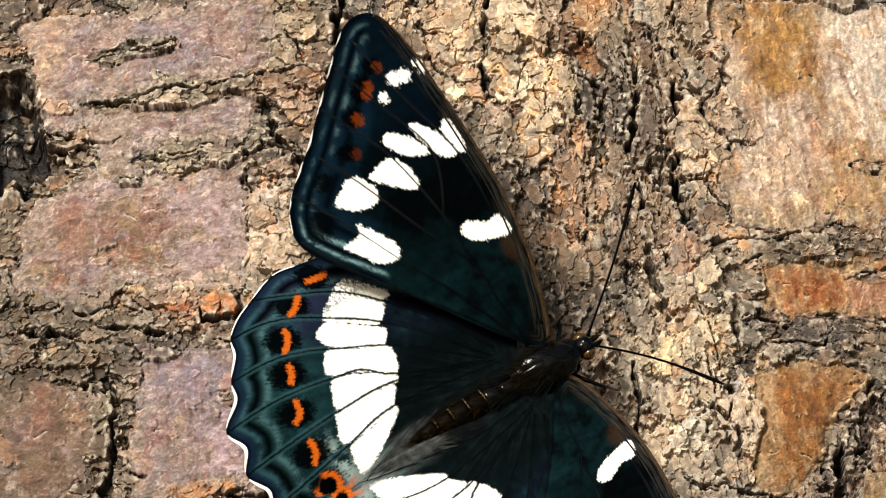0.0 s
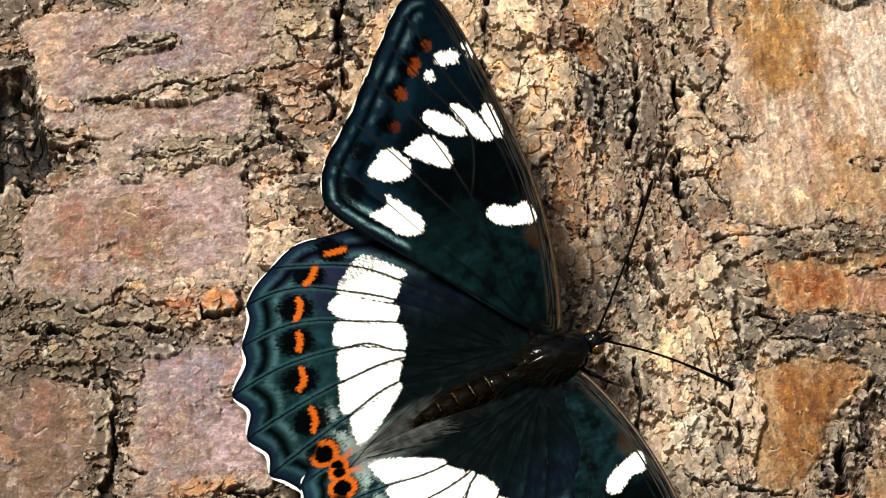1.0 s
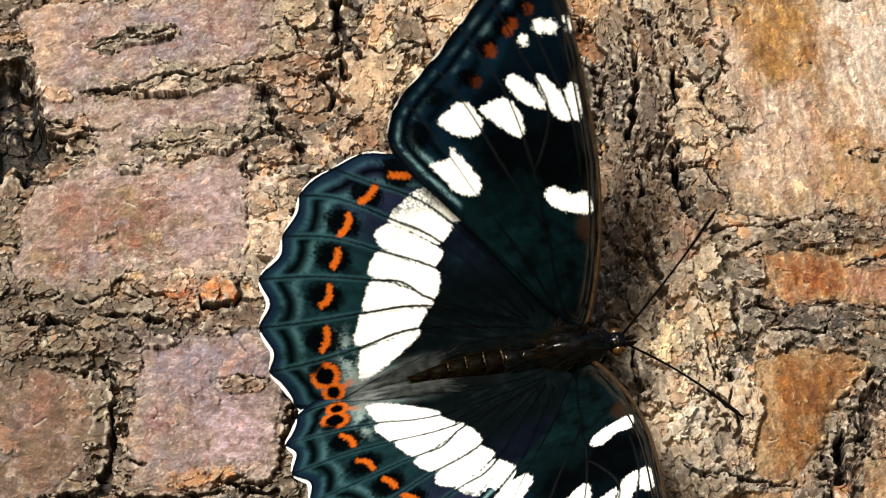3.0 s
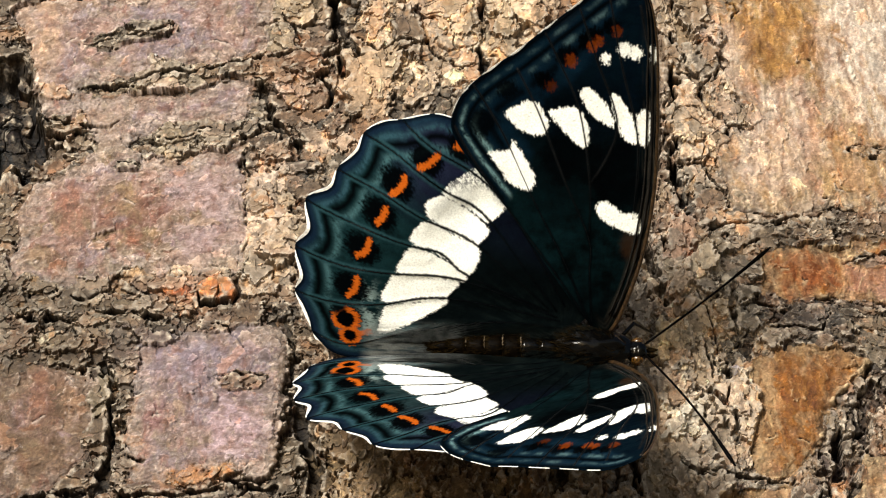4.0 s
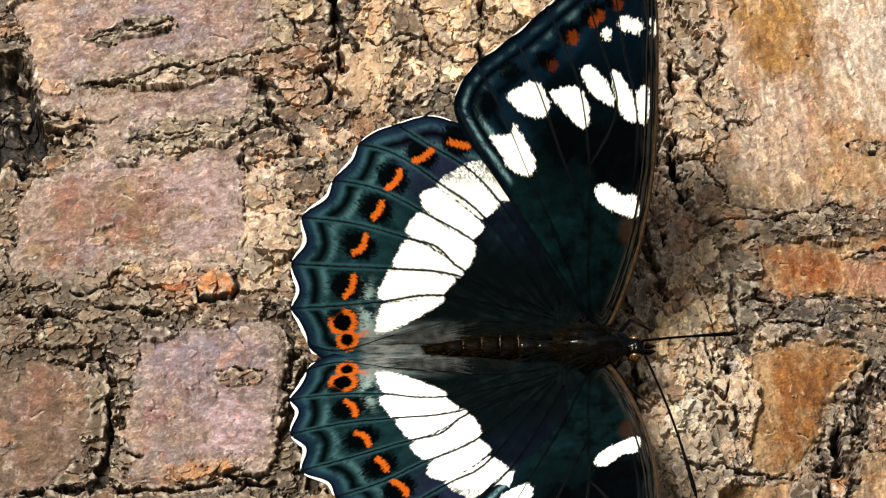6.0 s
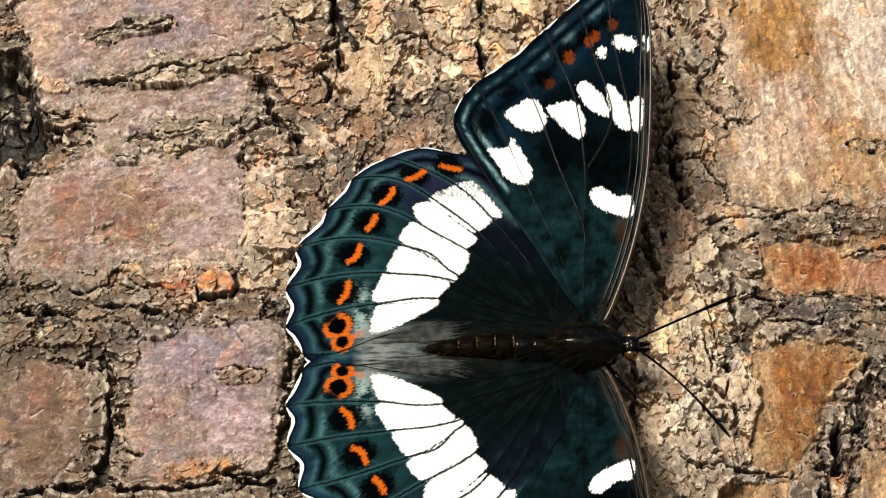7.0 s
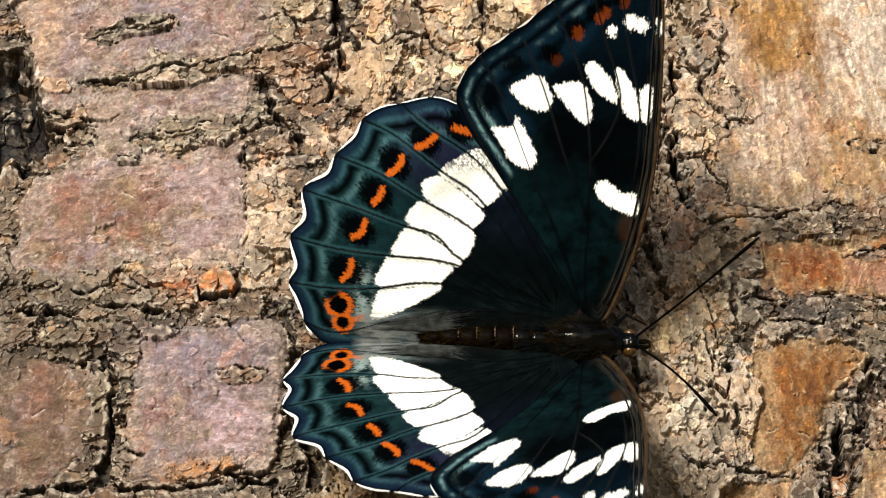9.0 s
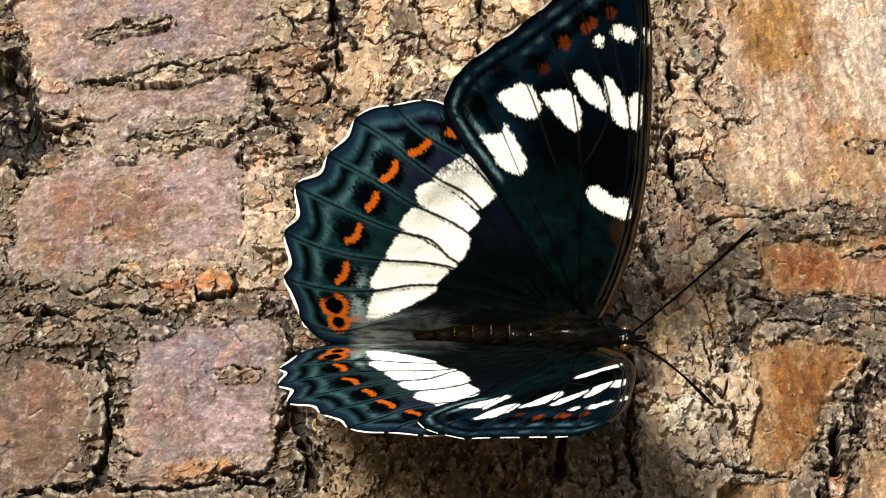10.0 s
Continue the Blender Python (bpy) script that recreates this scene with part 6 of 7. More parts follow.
def fore_pattern(x, y, rim):
    """Colour of the forewing's scales, and how strongly they shimmer."""
    n = scale_fuzz(x, y, 5)
    streak = fbm(x, y, 0.5, 7, 4)
    away, ang = np.hypot(x, y), np.arctan2(y, -x)
    rays = gradient_noise(ang * 30, away * 0.10, 18) + 0.6 * gradient_noise(ang * 75, away * 0.15, 19)
    dashes = np.clip(0.55 + 1.4 * gradient_noise((0.66 * x + 0.75 * y) * 0.62, rim * 0.25, 41), 0.05, 1)
    gap = vein_gap(x, y, FORE_VEINS)
    cell = smooth(0.08, 0.6, gap + 0.5 * n)
    t = mixed(INK, TEAL, (0.26 + 0.4 * streak + 0.05 * rays + 0.3 * smooth(2.0, -10.0, x)) * (0.25 + 0.75 * smooth(2.0, 12.0, y)))
    t = mixed(t, NAVY, 0.7 * smooth(18, 30, y))
    shine = np.clip(0.40 + 0.5 * streak + 0.06 * rays, 0.06, 1.0) * (1 - 0.85 * smooth(20, 30, y))
    dull = 0.75 * smooth(11, 20, y) * smooth(-11, -4, x) * smooth(33, 28, y) * np.clip(0.8 + 0.8 * streak, 0, 1)
    near = smooth(6.8, 5.6, rim) * smooth(0.5, -1.0, x - (-4.0 + 0.62 * (y - 25)))
    t = mixed(t, (0.0028, 0.011, 0.021), 0.7 * near)
    shine = shine * (1 - 0.6 * near)
    hind_most = smooth(34, 22, y)
    for at, wide, power in ((1.15, 0.22, 0.8), (2.55, 0.30, 1.0)):
        band = near * power * np.exp(-((rim - at - 0.12 * streak) / wide) ** 2) * smooth(0.2, 0.95, gap + n) * (0.25 + 0.75 * hind_most)
        t = mixed(t, (0.16, 0.28, 0.29), band * dashes * np.clip(0.9 + 2.4 * n + 0.5 * streak, 0.05, 1))
    for at, wide in ((0.3, 0.45), (1.85, 0.32)):
        dull = np.maximum(dull, near * 0.9 * np.exp(-((rim - at) / wide) ** 2))
    dull = np.maximum(dull, 0.85 * near * np.exp(-((rim - 4.0) / 0.6) ** 2) * cell)
    for (cx, cy), r in FORE_BLACK:
        dull = np.maximum(dull, 0.92 * smooth(r * 1.15, r * 0.5, np.hypot(x - cx, y - cy) + 1.5 * n))
    t = mixed(t, BLACK, np.clip(dull, 0, 0.97))
    for (cx, cy), r, power in FORE_ORANGE:
        t = mixed(t, BLACK, 0.9 * smooth(r * 1.6, r * 0.9, np.hypot(x - cx + 0.5, y - cy - 0.6) + 1.5 * n))
        t = mixed(t, (0.20, 0.036, 0.004), 0.85 * power * smooth(r, r * 0.55, np.hypot((x - cx) * 1.1, y - cy) + 1.2 * n))
    # a faint rusty smudge below the bar in the cell
    t = mixed(t, (0.020, 0.010, 0.005), 0.7 * smooth(1.6, 0.6, np.hypot((x - 3.9) / 1.0, (y - 11.6) / 1.4) + n))
    t = mixed(t, (0.010, 0.010, 0.010), 0.6 * smooth(0.18, 0.06, gap) * smooth(14, 24, y))
    t = mixed(t, BLACK, 0.85 * smooth(0.24, 0.10, gap) * smooth(20, 12, y))
    costal = smooth(1.9, 0.3, rim) * smooth(-0.5, 1.5, x + 0.1 * y)
    t = mixed(t, (0.034, 0.029, 0.022), costal * np.clip(0.25 + 1.2 * gradient_noise(rim * 3.4, y * 0.35, 17), 0, 0.75) * smooth(40, 30, y))
    white = np.zeros(x.shape)
    for p in FORE_WHITE:
        white = np.maximum(white, smooth(-0.12, 0.10, depth_in(x, y, rounded(p, 3)) + 0.9 * n - 0.03))
    white = white * (1 - 0.75 * smooth(0.16, 0.07, gap) * smooth(20, 24, y))
    for (cx, cy), r in FORE_DOTS:
        white = np.maximum(white, smooth(r, r * 0.65, np.hypot((x - cx), (y - cy) * 0.85) + 1.1 * n))
    white = white * np.clip(0.97 + 0.5 * np.minimum(gradient_noise(x * 4.5, y * 4.5, 25) + 0.3, 0), 0.6, 1)
    return mixed(t, WHITE, white * 0.97), shine * (1 - np.clip(dull, 0, 1)) * (1 - white)


def hind_pattern(x, y, rim):
    """Colour of the hindwing's scales, and how strongly they shimmer."""
    n = scale_fuzz(x, y, 8)
    streak = fbm(x, y, 0.5, 8, 4)
    away, ang = np.hypot(x, y), np.arctan2(y, -x)
    rays = gradient_noise(ang * 26, away * 0.08, 18) + 0.6 * gradient_noise(ang * 70, away * 0.2, 19)
    gap = vein_gap(x, y, HIND_VEINS)
    cell = smooth(0.08, 0.55, gap + 0.5 * n)
    outer = smooth(15.0, 18.5, away)
    t = mixed((0.0012, 0.0022, 0.0025), (0.0042, 0.0150, 0.0172), outer * np.clip(0.8 + 0.35 * streak + 0.3 * rays, 0.3, 1))
    t = mixed(t, (0.0036, 0.0058, 0.0056), np.clip(0.15 + 0.7 * rays + 0.4 * streak, 0, 0.8) * smooth(17.0, 13.0, away) * smooth(9.0, 3.0, y))
    t = mixed(t, VIOLET, 0.75 * smooth(10.0, 14.5, y + 0.35 * x + 4) * smooth(-22, -10, x))
    t = mixed(t, (0.012, 0.0135, 0.034), 0.7 * smooth(13, 20, y) * smooth(-22, -13, x))
    shine = np.clip(0.6 + 0.6 * streak + 0.3 * rays, 0.1, 1.2) * (0.25 + 0.65 * np.maximum(outer, smooth(6, 12, y)))
    near = smooth(5.0, 4.0, rim) * smooth(13, 16, away)
    t = mixed(t, (0.0030, 0.0075, 0.017), near * 0.95 * smooth(1.5, 0.5, rim))
    bow = 0.16 * np.sin(ang * 22) + 0.12 * streak
    for at, wide, colour in ((1.25, 0.30, (0.015, 0.040, 0.053)), (3.2, 0.42, (0.028, 0.067, 0.074))):
        band = near * np.exp(-((rim - at - bow) / wide) ** 2) * (0.35 + 0.65 * cell)
        t = mixed(t, colour, band * np.clip(0.75 + 1.9 * n + 0.7 * streak, 0.1, 1))
    dull = np.maximum(near * 0.97 * np.exp(-((rim - 2.1 - bow) / 0.45) ** 2) * (0.45 + 0.55 * cell), 0.7 * near * smooth(0.5, 0.2, rim))
    hot = np.zeros(x.shape)
    for v in HIND_CRESCENTS:
        mx, my = v[len(v) // 2]
        r = math.hypot(mx, my)
        dr = ((x - mx) * mx + (y - my) * my) / r
        dt = ((y - my) * mx - (x - mx) * my) / r
        pad = smooth(1.15, 0.75, np.hypot((dr - 0.45) / 2.15, dt / 1.75) + 1.0 * n) * smooth(0.0, 0.35, gap + 0.5 * n)
        dull = np.maximum(dull, 0.98 * pad)
        hot = np.maximum(hot, smooth(0.44, 0.24, line_distance(x, y, v[1:-1]) + 0.9 * n))
    # the double eye at the rear corner
    (ax, ay), ar = HIND_EYES[0]
    (bx, by), br = HIND_EYES[1]
    da, db = np.hypot((x - ax) * 0.95, y - ay) - ar, np.hypot(x - bx, (y - by) * 1.05) - br
    ring = smooth(0.62, 0.42, np.minimum(da, db) + 1.1 * n) * (1 - smooth(0.2, 0.9, (y - ay) - 0.9 * (x - ax) * 0.5 - 0.35 + n) * smooth(0.3, -0.5, x - ax - 0.2))
    tail = smooth(0.45, 0.2, line_distance(x, y, [(bx + 0.6, by + 0.2), (bx + 2.1, by + 0.75)]) + 0.9 * n)
    hot = np.maximum(hot, np.maximum(ring, tail))
    dull = np.maximum(dull, 0.9 * smooth(1.1, 0.7, da + n) * smooth(-0.4, 0.4, (y - ay)))
    fleck = np.exp(-((x + 21.2) / 1.0) ** 2) * smooth(8.0, 4.5, y) * smooth(0.6, 1.6, y) * smooth(-0.05, 0.30, n + 0.5 * streak + 0.1)
    t = mixed(t, (0.20, 0.27, 0.26), 0.8 * fleck)
    t = mixed(t, BLACK, np.clip(dull, 0, 0.98))
    t = mixed(t, (0.015, 0.044, 0.052), 0.6 * smooth(0.5, 0.22, gap) * outer * smooth(0.6, 1.4, rim))
    t = mixed(t, ORANGE, hot)
    eyes = smooth(0.1, -0.12, np.minimum(da, db) + 0.7 * n)
    t = mixed(t, BLACK, eyes)
    line = smooth(0.18, 0.07, gap + 0.3 * n)
    t = mixed(t, BLACK, 0.8 * line)
    white = np.zeros(x.shape)
    for p in HIND_WHITE:
        white = np.maximum(white, smooth(-0.11, 0.10, depth_in(x, y, rounded(p, 3)) + 0.75 * n + 0.20))
    white = white * (1 - 0.95 * smooth(0.22, 0.10, gap + 0.35 * n))
    white = white * (1 - 0.8 * smooth(16.5, 18.2, y) * smooth(0.06, -0.06, n))
    t = mixed(t, WHITE, white * 0.97)
    grey = smooth(2.8, 0.4, y) * smooth(-10.0, -20.0, x) * smooth(-22.6, -20.8, x)
    t = mixed(t, (0.13, 0.14, 0.135), grey * np.clip(0.75 + 0.9 * fbm(x * 0.4, y * 3.5, 1.0, 9, 3), 0, 1))
    return t, shine * (1 - np.clip(np.maximum(dull, np.maximum(hot, eyes)), 0, 1)) * (1 - white) * (1 - grey)


@functools.lru_cache(None)
def wing_grid(kind):
    """The flat grid of a wing, with its outermost vertices drawn onto the outline, and its colours."""
    outline, pattern = {"fore": (FORE_OUTLINE, fore_pattern), "hind": (HIND_OUTLINE, hind_pattern)}[kind]
    step = 0.085
    xs = np.arange(min(p[0] for p in outline) - step, max(p[0] for p in outline) + step, step)
    ys = np.arange(min(p[1] for p in outline) - step, max(p[1] for p in outline) + step, step)
    x, y = np.meshgrid(xs, ys)
    ins = inside(x, y, outline)
    best, bx, by = np.full(x.shape, 1e9), x.copy(), y.copy()
    for (ax, ay), (cx, cy) in zip(outline, outline[1:] + outline[:1]):
        dx, dy = cx - ax, cy - ay
        s = np.clip(((x - ax) * dx + (y - ay) * dy) / (dx * dx + dy * dy + 1e-12), 0, 1)
        d = np.hypot(x - ax - s * dx, y - ay - s * dy)
        near = d < best
        best, bx, by = np.where(near, d, best), np.where(near, ax + s * dx, bx), np.where(near, ay + s * dy, by)
    x, y = np.where(ins, x, bx), np.where(ins, y, by)
    rim = np.where(ins, best, 0)
    i = np.arange(x.size).reshape(x.shape)
    q = np.stack([i[:-1, :-1], i[:-1, 1:], i[1:, 1:], i[1:, :-1]], -1).reshape(-1, 4)
    tint, shine = pattern(x, y, rim)
    return x, y, q[ins.ravel()[q].any(1)], np.clip(tint, 0, 1).reshape(-1, 3), np.clip(shine, 0, 1).reshape(-1)


def wing_sheet(name, kind, shape, veins, side):
    """One wing as a fine sheet; side 1 or -1."""
    x, y, q, tint, shine = wing_grid(kind)
    fold = 0.07 * np.exp(-(vein_gap(x, y, veins) / 0.45) ** 2)
    co = np.stack([x, side * y, shape(x, y) + fold + 0.05 * fbm(x, y, 0.45, 77, 3)], -1).reshape(-1, 3) * MM
    return quad_mesh(name, co, q[:, ::-1] if side < 0 else q, tint, WING, shine)


def lifted(line, shape, side, up):
    return [(x * MM, side * y * MM, (float(shape(np.array(x), np.array(y))) + up) * MM) for x, y in line]


def inner_line(line, inset):
    """A line that runs beside another, drawing nearer to it towards its start."""
    out = []
    for k, (x, y) in enumerate(line):
        a, b = line[max(k - 1, 0)], line[min(k + 1, len(line) - 1)]
        tx, ty = b[0] - a[0], b[1] - a[1]
        n, w = math.hypot(tx, ty) or 1, inset * min(1.0, 0.25 + 0.75 * k / (0.35 * len(line)))
        out.append((x + ty / n * w, y - tx / n * w))
    return out


def fringe(bm, line, shape, side, wide):
    """A strip of white scales along the edge of a wing."""
    prev = None
    for k, (x, y) in enumerate(line):
        a, b = line[max(k - 1, 0)], line[min(k + 1, len(line) - 1)]
        tx, ty = b[0] - a[0], b[1] - a[1]
        n = math.hypot(tx, ty) or 1
        w = wide * (0.12 + 0.88 * math.sin(math.pi * k / (len(line) - 1))) * random.uniform(0.85, 1.15)
        ox, oy = x - ty / n * -w, y + tx / n * -w
        ix, iy = x - ty / n * 0.05, y + tx / n * 0.05
        z = float(shape(np.array(x), np.array(y)))
        row = [bm.verts.new((px * MM, side * py * MM, (z + dz) * MM)) for px, py, dz in ((ix, iy, 0.06), (ox, oy, 0.02), (ox, oy, -0.04), (ix, iy, -0.04))]
        if prev:
            for j in range(4):
                bm.faces.new((prev[j], prev[(j + 1) % 4], row[(j + 1) % 4], row[j]))
        prev = row
    bmesh.ops.recalc_face_normals(bm, faces=bm.faces)
    return bm


def wing(name, kind, outline, shape, veins, side, arcs, label):
    ob = tagged(new(name, wing_sheet(name, kind, shape, veins, side)), label)
    ob.parent = butterfly
    thick = ob.modifiers.new("thickness", "SOLIDIFY")
    thick.thickness, thick.offset = 0.00006, -1.0
    for v in veins:
        path = lifted(v, shape, side, 0.09)
        n = len(path)
        part("vein", tube(bmesh.new(), path, [(0.022 + 0.028 * math.sin(math.pi * k / n)) * MM for k in range(n)], 6), VEIN, ob)
    for a, b, wide in arcs:
        part("fringe", fringe(bmesh.new(), outline[a:b + 1], shape, side, wide), FRINGE, ob, "white fringe of scales")
    return ob


FORE_ARCS = [(46, 51, 0.08), (52, 56, 0.12), (58, 63, 0.16), (65, 69, 0.17), (71, 75, 0.16), (77, 81, 0.14), (83, 87, 0.1)]
HIND_ARCS = [(31, 36, 0.08), (37, 42, 0.09), (43, 53, 0.10), (55, 65, 0.22), (67, 77, 0.28), (79, 89, 0.32), (91, 101, 0.33), (103, 118, 0.30), (121, 126, 0.2)]
wings = {}
for side, fore_form, hind_form in ((1, fore_shape, hind_shape), (-1, fore_droop, hind_droop)):
    wings["fore", side] = wing("forewing", "fore", FORE_OUTLINE, fore_form, FORE_VEINS, side, FORE_ARCS, "black forewing with white spots and faint orange marks")
    wings["hind", side] = wing("hindwing", "hind", HIND_OUTLINE, hind_form, HIND_VEINS, side, HIND_ARCS, "black and teal hindwing with white band and orange crescents")
    front = FORE_OUTLINE[-48:] + FORE_OUTLINE[:1]
    path = lifted(front, fore_form, side, 0.0)
    n = len(path)
    part("wing_edge", tube(bmesh.new(), path, [(0.09 + 0.19 * k / n) * MM for k in range(n)], 8), COSTA, wings["fore", side], "brown thickened front edge of the wing")
    for inset, thick in ((0.62, 0.15), (1.15, 0.11)):
        path = lifted(inner_line(front[:-3], inset), fore_form, side, 0.10)
        n = len(path)
        part("front_vein", tube(bmesh.new(), path, [thick * MM * (0.35 + 0.65 * math.sin(math.pi * min(0.5, (k + 1) / n))) for k in range(n)], 8), FRONT_VEIN, wings["fore", side], "glossy grey-brown vein along the front edge")


def body_parts():
    bm = ball(bmesh.new(), (0.6 * MM, 0, 0.2 * MM), (4.6 * MM, 2.5 * MM, 2.4 * MM), 0.12, 2.5, 40, 24)
    thorax = part("thorax", bm, CHITIN, butterfly, "glossy black thorax with brown hair")
    # hair on the thorax
    bm = bmesh.new()
    for k in range(2600):
        a, b = random.uniform(-1.0, 1.0), random.uniform(-1.9, 1.9)
        c = math.sqrt(1 - a * a)
        if abs(b) < 0.6 + 0.3 * math.sin(9 * a) and -0.4 < a < 0.65 and random.random() < 0.85:
            continue
        n = Vector((a, c * math.sin(b), c * math.cos(b)))
        p = Vector((0.6 + 4.3 * n.x, 2.3 * n.y, 0.2 + 2.4 * n.z))
        tip = p + (n * 0.5 + Vector((-0.9, random.uniform(-0.5, 0.5), 0))) * random.uniform(0.4, 1.0)
        s = Vector((random.uniform(-1, 1), random.uniform(-1, 1), random.uniform(-1, 1))).cross(tip - p).normalized() * 0.05
        bm.faces.new([bm.verts.new(q * MM) for q in (p - s, p + s, tip)])
    part("hair", bm, FUR, thorax, "short brown hair")
    # longer dark hair on its flanks and over the root of the abdomen
    bm = bmesh.new()
    for k in range(2200):
        x, b = random.uniform(-6.2, 4.2), random.choice((-1, 1)) * random.uniform(0.45, 1.9)
        r = 2.45 * math.sqrt(max(0.05, 1 - ((x - 0.6) / 4.7) ** 2)) if x > -2.4 else 1.55
        n = Vector((0, math.sin(b), math.cos(b)))
        p = Vector((x, r * n.y, 0.1 + 0.95 * r * n.z))
        tip = p + n * random.uniform(0.15, 0.5) + Vector((-random.uniform(0.7, 1.9), n.y * random.uniform(-0.2, 0.6), -0.15))
        s = Vector((random.uniform(-1, 1), random.uniform(-1, 1), random.uniform(-1, 1))).cross(tip - p).normalized() * 0.045
        bm.faces.new([bm.verts.new(q * MM) for q in (p - s, p + s, tip)])
    part("dark_hair", bm, DARK_HAIR, thorax, "long dark hair")
    # abdomen in rings
    bounds = [(-3.2, 1.7), (-5.2, 2.0), (-7.2, 2.1), (-9.2, 2.05), (-11.2, 1.85), (-13.2, 1.55), (-15.2, 1.15), (-17.4, 0.45)]
    for (xa, ra), (xb, rb) in zip(bounds, bounds[1:]):
        rows = [(xa + (xb - xa) * f, (ra + (rb - ra) * f) * (1 + 0.07 * math.sin(math.pi * f))) for f in (0, 0.25, 0.5, 0.75, 1)]
        seg = part("abdomen_segment", tube(bmesh.new(), [(x * MM, 0, 0.0) for x, r in rows], [r * 0.74 * MM for x, r in rows], 24), CHITIN if xa > -6 else ABDOMEN, butterfly)
        # short scaly hair, thicker towards the back of the ring
        bm = bmesh.new()
        for k in range(170):
            f, b = math.sqrt(random.random()), random.uniform(-1.7, 1.7)
            r = (ra + (rb - ra) * f) * 0.75
            n = Vector((0, math.sin(b), math.cos(b)))
            p = Vector((xa + (xb - xa) * f, r * n.y, r * n.z))
            tip = p + n * random.uniform(0.08, 0.3) + Vector((-random.uniform(0.35, 0.9), random.uniform(-0.2, 0.2), 0))
            w = Vector((random.uniform(-1, 1), random.uniform(-1, 1), random.uniform(-1, 1))).cross(tip - p).normalized() * 0.05
            bm.faces.new([bm.verts.new(q * MM) for q in (p - w, p + w, tip)])
        part("segment_hair", bm, FUR, seg, "short olive-brown hair")
        if -14 < xb < -6.5:
            arc = [((xb + random.uniform(-0.05, 0.05)) * MM, rb * 0.745 * math.sin(a) * MM, rb * 0.745 * math.cos(a) * MM) for a in np.linspace(-0.35, 1.15, 15)]
            part("pale_ring", tube(bmesh.new(), arc, [(0.03 + 0.06 * math.sin(math.pi * q / 14)) * MM for q in range(15)], 6), RING, seg, "thin pale ring between two segments")
    head = part("head", ball(bmesh.new(), (5.6 * MM, 0, 0.2 * MM), (1.2 * MM, 1.4 * MM, 1.2 * MM), 0.12, 3.0), CHITIN, butterfly, "black hairy head")
    for side in (1, -1):
        part("compound_eye", ball(bmesh.new(), (5.6 * MM, side * 1.0 * MM, 0.3 * MM), (0.8 * MM, 0.62 * MM, 0.85 * MM)), EYE_AMBER, head, "amber compound eye")
        part("palp", tube(bmesh.new(), [(6.3 * MM, side * 0.3 * MM, 0), (7.2 * MM, side * 0.35 * MM, 0.1 * MM), (7.8 * MM, side * 0.3 * MM, 0.3 * MM)], [0.32 * MM, 0.3 * MM, 0.08 * MM]), FUR, head, "dark hairy palp")
        for hip, knee, foot in (((3.0, 1.4, -1.4), (5.2, 4.2, -1.6), (7.6, 4.6, -5.2)), ((-1.0, 1.6, -1.4), (-2.6, 5.2, -1.6), (-5.2, 6.4, -5.6))):
            path = [(x * MM, side * y * MM, z * MM) for x, y, z in (hip, knee, foot)]
            part("leg", tube(bmesh.new(), path, [0.3 * MM, 0.2 * MM, 0.1 * MM]), CHITIN, butterfly, "thin dark leg")


body_parts()


def wing_hair(side):
    """Long soft hair on the inner margin of a hindwing, swept back along the abdomen."""
    for name, lo, hi, count, mat, label in (("dark_hair", -9.0, -1.0, 420, DARK_HAIR, "long dark hair"), ("pale_hair", -14.0, -8.5, 320, GREY_HAIR, "long grey hair")):
        bm = bmesh.new()
        for k in range(count):
            f = random.random()
            x, y = lo + (hi - lo) * random.random(), 0.1 + 2.1 * f * f
            long = random.uniform(3.5, 7.0)
            spots = []
            for s in (0.0, 0.35, 0.7, 1.0):
                px, py = x - long * s, y * (1 - 0.55 * s) - 0.25 * s + 0.12 * math.sin(7 * f + 3 * s)
                pz = float(hind_shape(np.array(px), np.array(max(py, 0.0)))) + 0.05 + 0.22 * math.sin(math.pi * min(s + 0.1, 1.0)) * (0.3 + f)
                spots.append(Vector((px, side * py, pz)))
            w = Vector((0, 0.018, 0))
            v = [[bm.verts.new((q + e * w * (0.3, 1.0, 0.8, 0.2)[i]) * MM) for e in (-1, 1)] for i, q in enumerate(spots)]
            for p, q in zip(v, v[1:]):
                bm.faces.new((p[0], p[1], q[1], q[0]))
        part(name, bm, mat, wings["hind", side], label)


wing_hair(1)
wing_hair(-1)
antennae = {}
for side in (1, -1):
    path, radii = [], []
    for k in range(15):
        f = k / 14
        path.append((18.6 * f * MM, side * -0.35 * math.sin(math.pi * f) * MM, 0.5 * math.sin(math.pi * f) * MM))
        radii.append((0.140 - 0.02 * f + 0.14 * max(0.0, (f - 0.62) / 0.38) ** 0.8) * MM if k < 14 else 0.10 * MM)
    a = part("antenna", tube(bmesh.new(), path, radii), FEELER, butterfly, "thin black clubbed antenna")
    antennae[side] = a


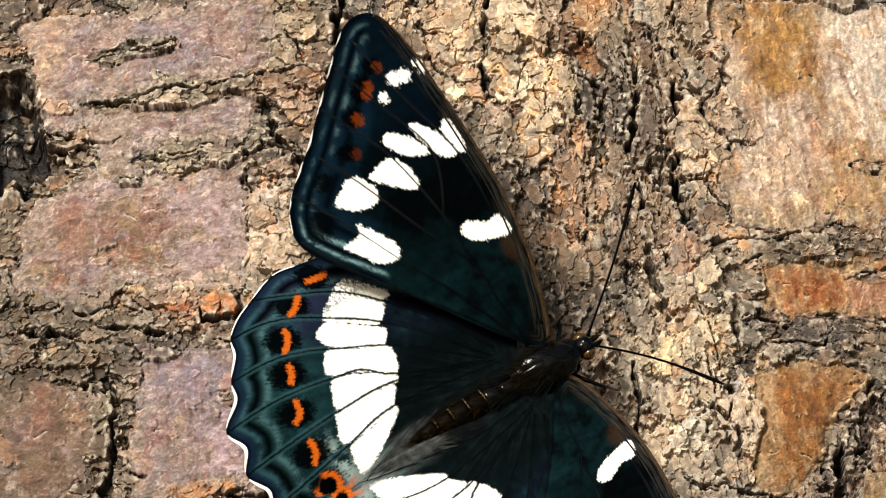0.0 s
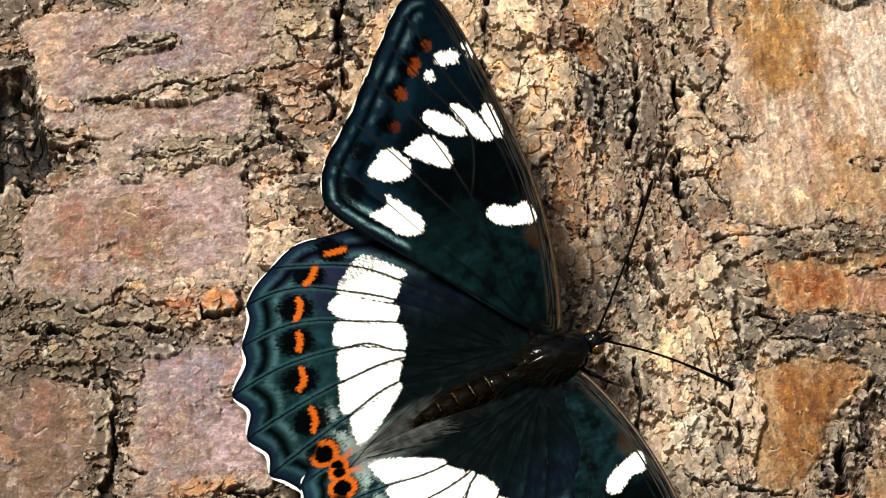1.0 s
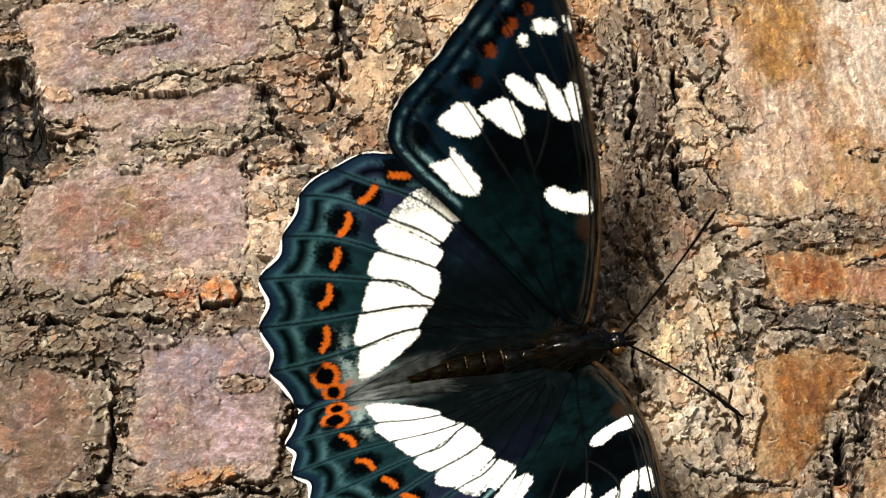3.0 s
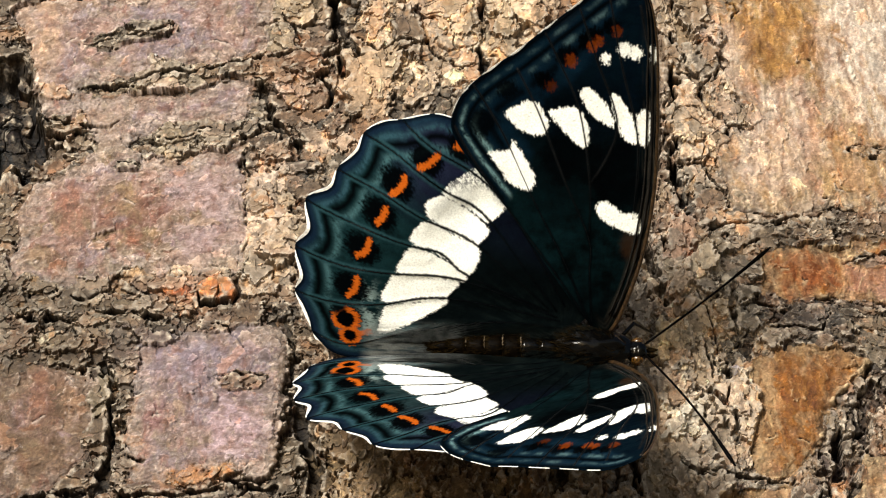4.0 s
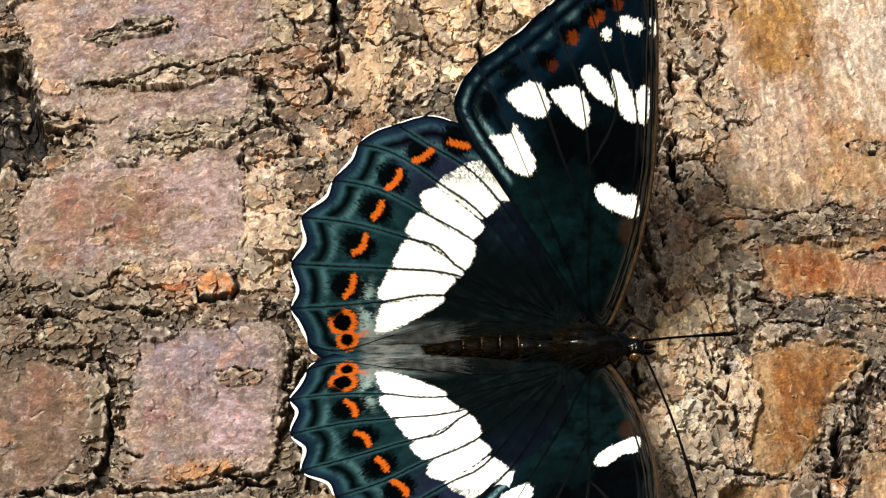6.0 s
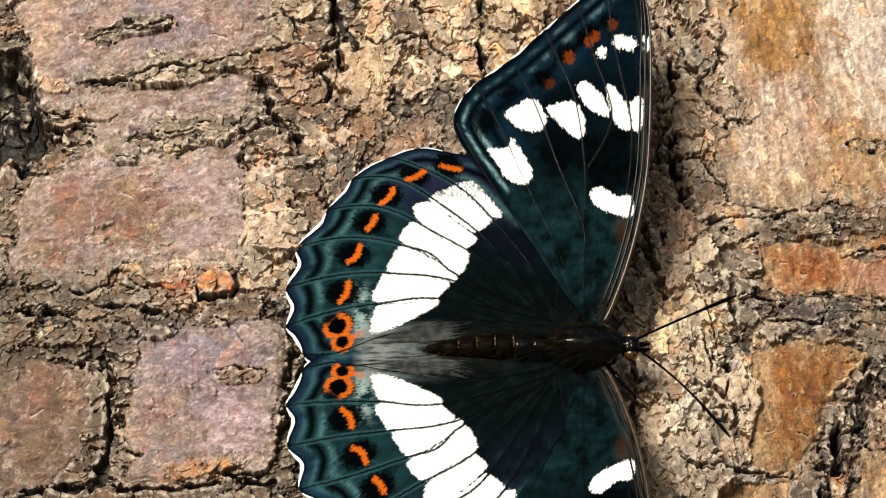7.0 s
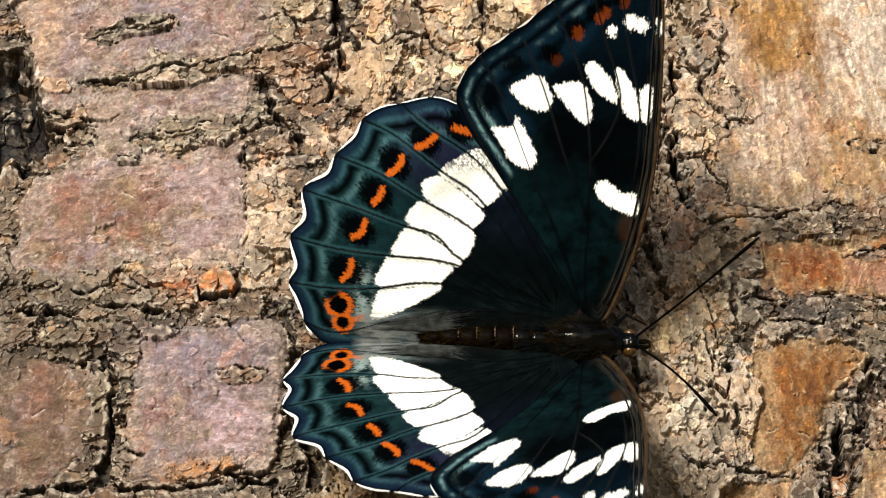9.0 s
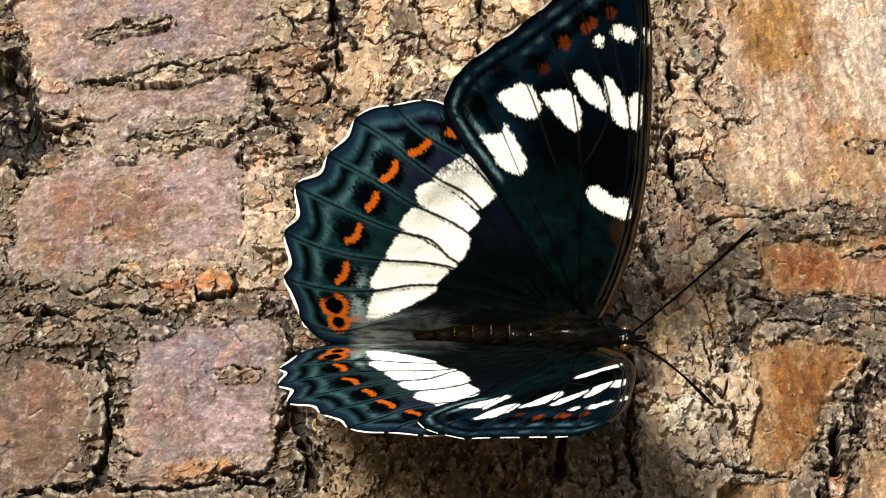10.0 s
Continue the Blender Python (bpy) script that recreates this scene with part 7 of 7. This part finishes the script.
# ---------------------------------------------------------------- what moves
BODY = [    # seconds, place on the trunk in mm, heading in degrees
    (0.0, 10.18, -14.81, 30.6),
    (0.5, 10.58, -14.54, 26.9),
    (1.0, 10.93, -14.16, 25.9),
    (1.5, 11.23, -14.25, 24.5),
    (2.0, 11.31, -14.34, 20.8),
    (2.5, 11.85, -14.21, 18.2),
    (2.7, 12.25, -13.88, 16.1),
    (3.8, 15.31, -14.23, -2.3),
    (4.0, 15.44, -14.24, -2.0),
    (4.5, 15.70, -14.76, -2.0),
    (5.0, 15.77, -14.60, -4.7),
    (5.5, 15.55, -14.67, -3.6),
    (5.7, 15.45, -14.52, -1.7),
    (6.8, 14.85, -14.70, 1.0),
    (7.0, 14.79, -14.54, 0.6),
    (7.5, 14.79, -14.45, 1.5),
    (8.0, 14.72, -14.26, -0.6),
    (8.5, 14.83, -14.18, -0.6),
    (9.0, 14.60, -13.94, -2.0),
    (9.5, 14.61, -13.74, -2.6),
    (10.0, 14.48, -13.54, -1.1),
]
FLAP = [    # seconds; lift of the left fore, left hind, right fore, right hind wing; their sweep, in degrees
    (0.0, 17.9, 14.5, 22.3, 17.9, 8.5, 7.2, 16.5, -0.0),
    (0.5, 13.9, 11.8, 16.2, 13.6, 6.7, 6.6, 14.3, -0.0),
    (1.0, 10.1, 11.0, 9.8, 10.7, 3.7, 5.5, 12.5, -0.0),
    (1.5, 5.6, 7.5, 9.6, 8.5, 4.4, 5.9, 11.1, -0.1),
    (2.0, 11.5, 11.3, 15.6, 13.0, 6.3, 5.9, 12.1, -0.4),
    (2.5, 16.9, 15.1, 21.6, 13.9, 6.9, 4.3, 13.8, -1.4),
    (2.7, 20.6, 20.1, 27.0, 20.7, 5.7, 3.7, 12.2, -1.0),
    (3.8, 44.7, 45.0, 50.7, 44.9, 7.7, 3.1, 6.0, -4.7),
    (4.0, 46.0, 50.0, 53.8, 48.6, 5.8, 1.0, 5.4, -5.8),
    (4.5, 49.8, 54.0, 52.9, 48.2, 4.9, 0.4, 6.0, -4.5),
    (5.0, 39.8, 45.8, 43.5, 38.6, 4.7, 0.8, 3.5, -6.2),
    (5.5, 32.1, 35.6, 35.5, 30.1, 4.2, 0.7, 3.6, -4.7),
    (5.7, 30.7, 29.5, 30.8, 26.5, 3.9, 0.7, 5.0, -3.5),
    (6.8, 7.8, 11.7, 14.1, 9.8, 0.7, 0.4, 4.5, -1.3),
    (7.0, 2.6, 3.7, 9.2, 6.6, 1.2, 1.0, 5.1, -2.2),
    (7.5, -1.3, 1.4, 5.4, 4.9, 0.2, -0.2, 5.8, -0.6),
    (8.0, -1.3, -0.3, 5.8, 3.4, 2.2, 1.4, 4.3, -2.5),
    (8.5, 11.3, 14.0, 22.0, 18.0, 0.1, -1.3, 4.7, -2.6),
    (9.0, 33.0, 37.0, 41.4, 33.6, 2.9, -0.2, 5.7, -3.0),
    (9.5, 41.1, 46.5, 52.9, 45.4, 3.5, -0.9, 7.3, -2.3),
    (10.0, 42.9, 48.2, 56.6, 49.4, 4.2, -0.4, 8.7, -1.7),
]
FEEL = [    # seconds; turn and lift of the left antenna, of the right antenna, in degrees
    (0.0, 42, 7, -64, 32),
    (0.5, 44, 9, -62, 32),
    (1.0, 44, 8, -62, 32),
    (1.5, 46, 10, -60, 35),
    (2.0, 48, 8, -58, 39),
    (2.5, 46, 6, -56, 32),
    (2.7, 44, 1, -56, 28),
    (3.8, 44, -2, -56, 23),
    (4.0, 42, -2, -58, 19),
    (4.5, 40, -7, -58, 7),
    (5.0, -18, 59, -68, 14),
    (5.5, -32, 58, -70, 3),
    (5.7, -36, 56, -74, 3),
    (6.8, -14, 53, -66, 27),
    (7.0, -12, 59, -58, 29),
    (7.5, 18, 43, -52, 22),
    (8.0, 28, 41, -52, 30),
    (8.5, 30, 41, -52, 35),
    (9.0, 28, 42, -58, 38),
    (9.5, 30, 41, -58, 40),
    (10.0, 30, 41, -58, 40),
]


def hinge(place, side, lift, sweep):
    return Matrix.Translation((place[0] * MM, side * place[1] * MM, 0)) @ Matrix.Rotation(radians(side * lift), 4, "X") @ Matrix.Rotation(radians(side * sweep), 4, "Z")


def motions():
    rows = []
    for t, x, z, turn in BODY:
        c, s = math.cos(radians(turn)), math.sin(radians(turn))
        rows.append((t, Matrix(((c, -s, 0, x * MM), (0, 0, -1, -5.74 * MM), (s, c, 0, z * MM), (0, 0, 0, 1)))))
    walk(butterfly, rows)
    for side, k in ((1, 0), (-1, 2)):
        walk(wings["fore", side], [(r[0], hinge(FORE_HINGE, side, r[1 + k], r[5 + k])) for r in FLAP])
        walk(wings["hind", side], [(r[0], hinge(HIND_HINGE, side, r[2 + k], r[6 + k])) for r in FLAP])
    for side, k in ((1, 1), (-1, 3)):
        walk(antennae[side], [(r[0], Matrix.Translation((6.38 * MM, side * 0.64 * MM, 1.02 * MM)) @ Matrix.Rotation(radians(r[k]), 4, "Z") @ Matrix.Rotation(radians(-r[k + 1]), 4, "Y")) for r in FEEL])


motions()
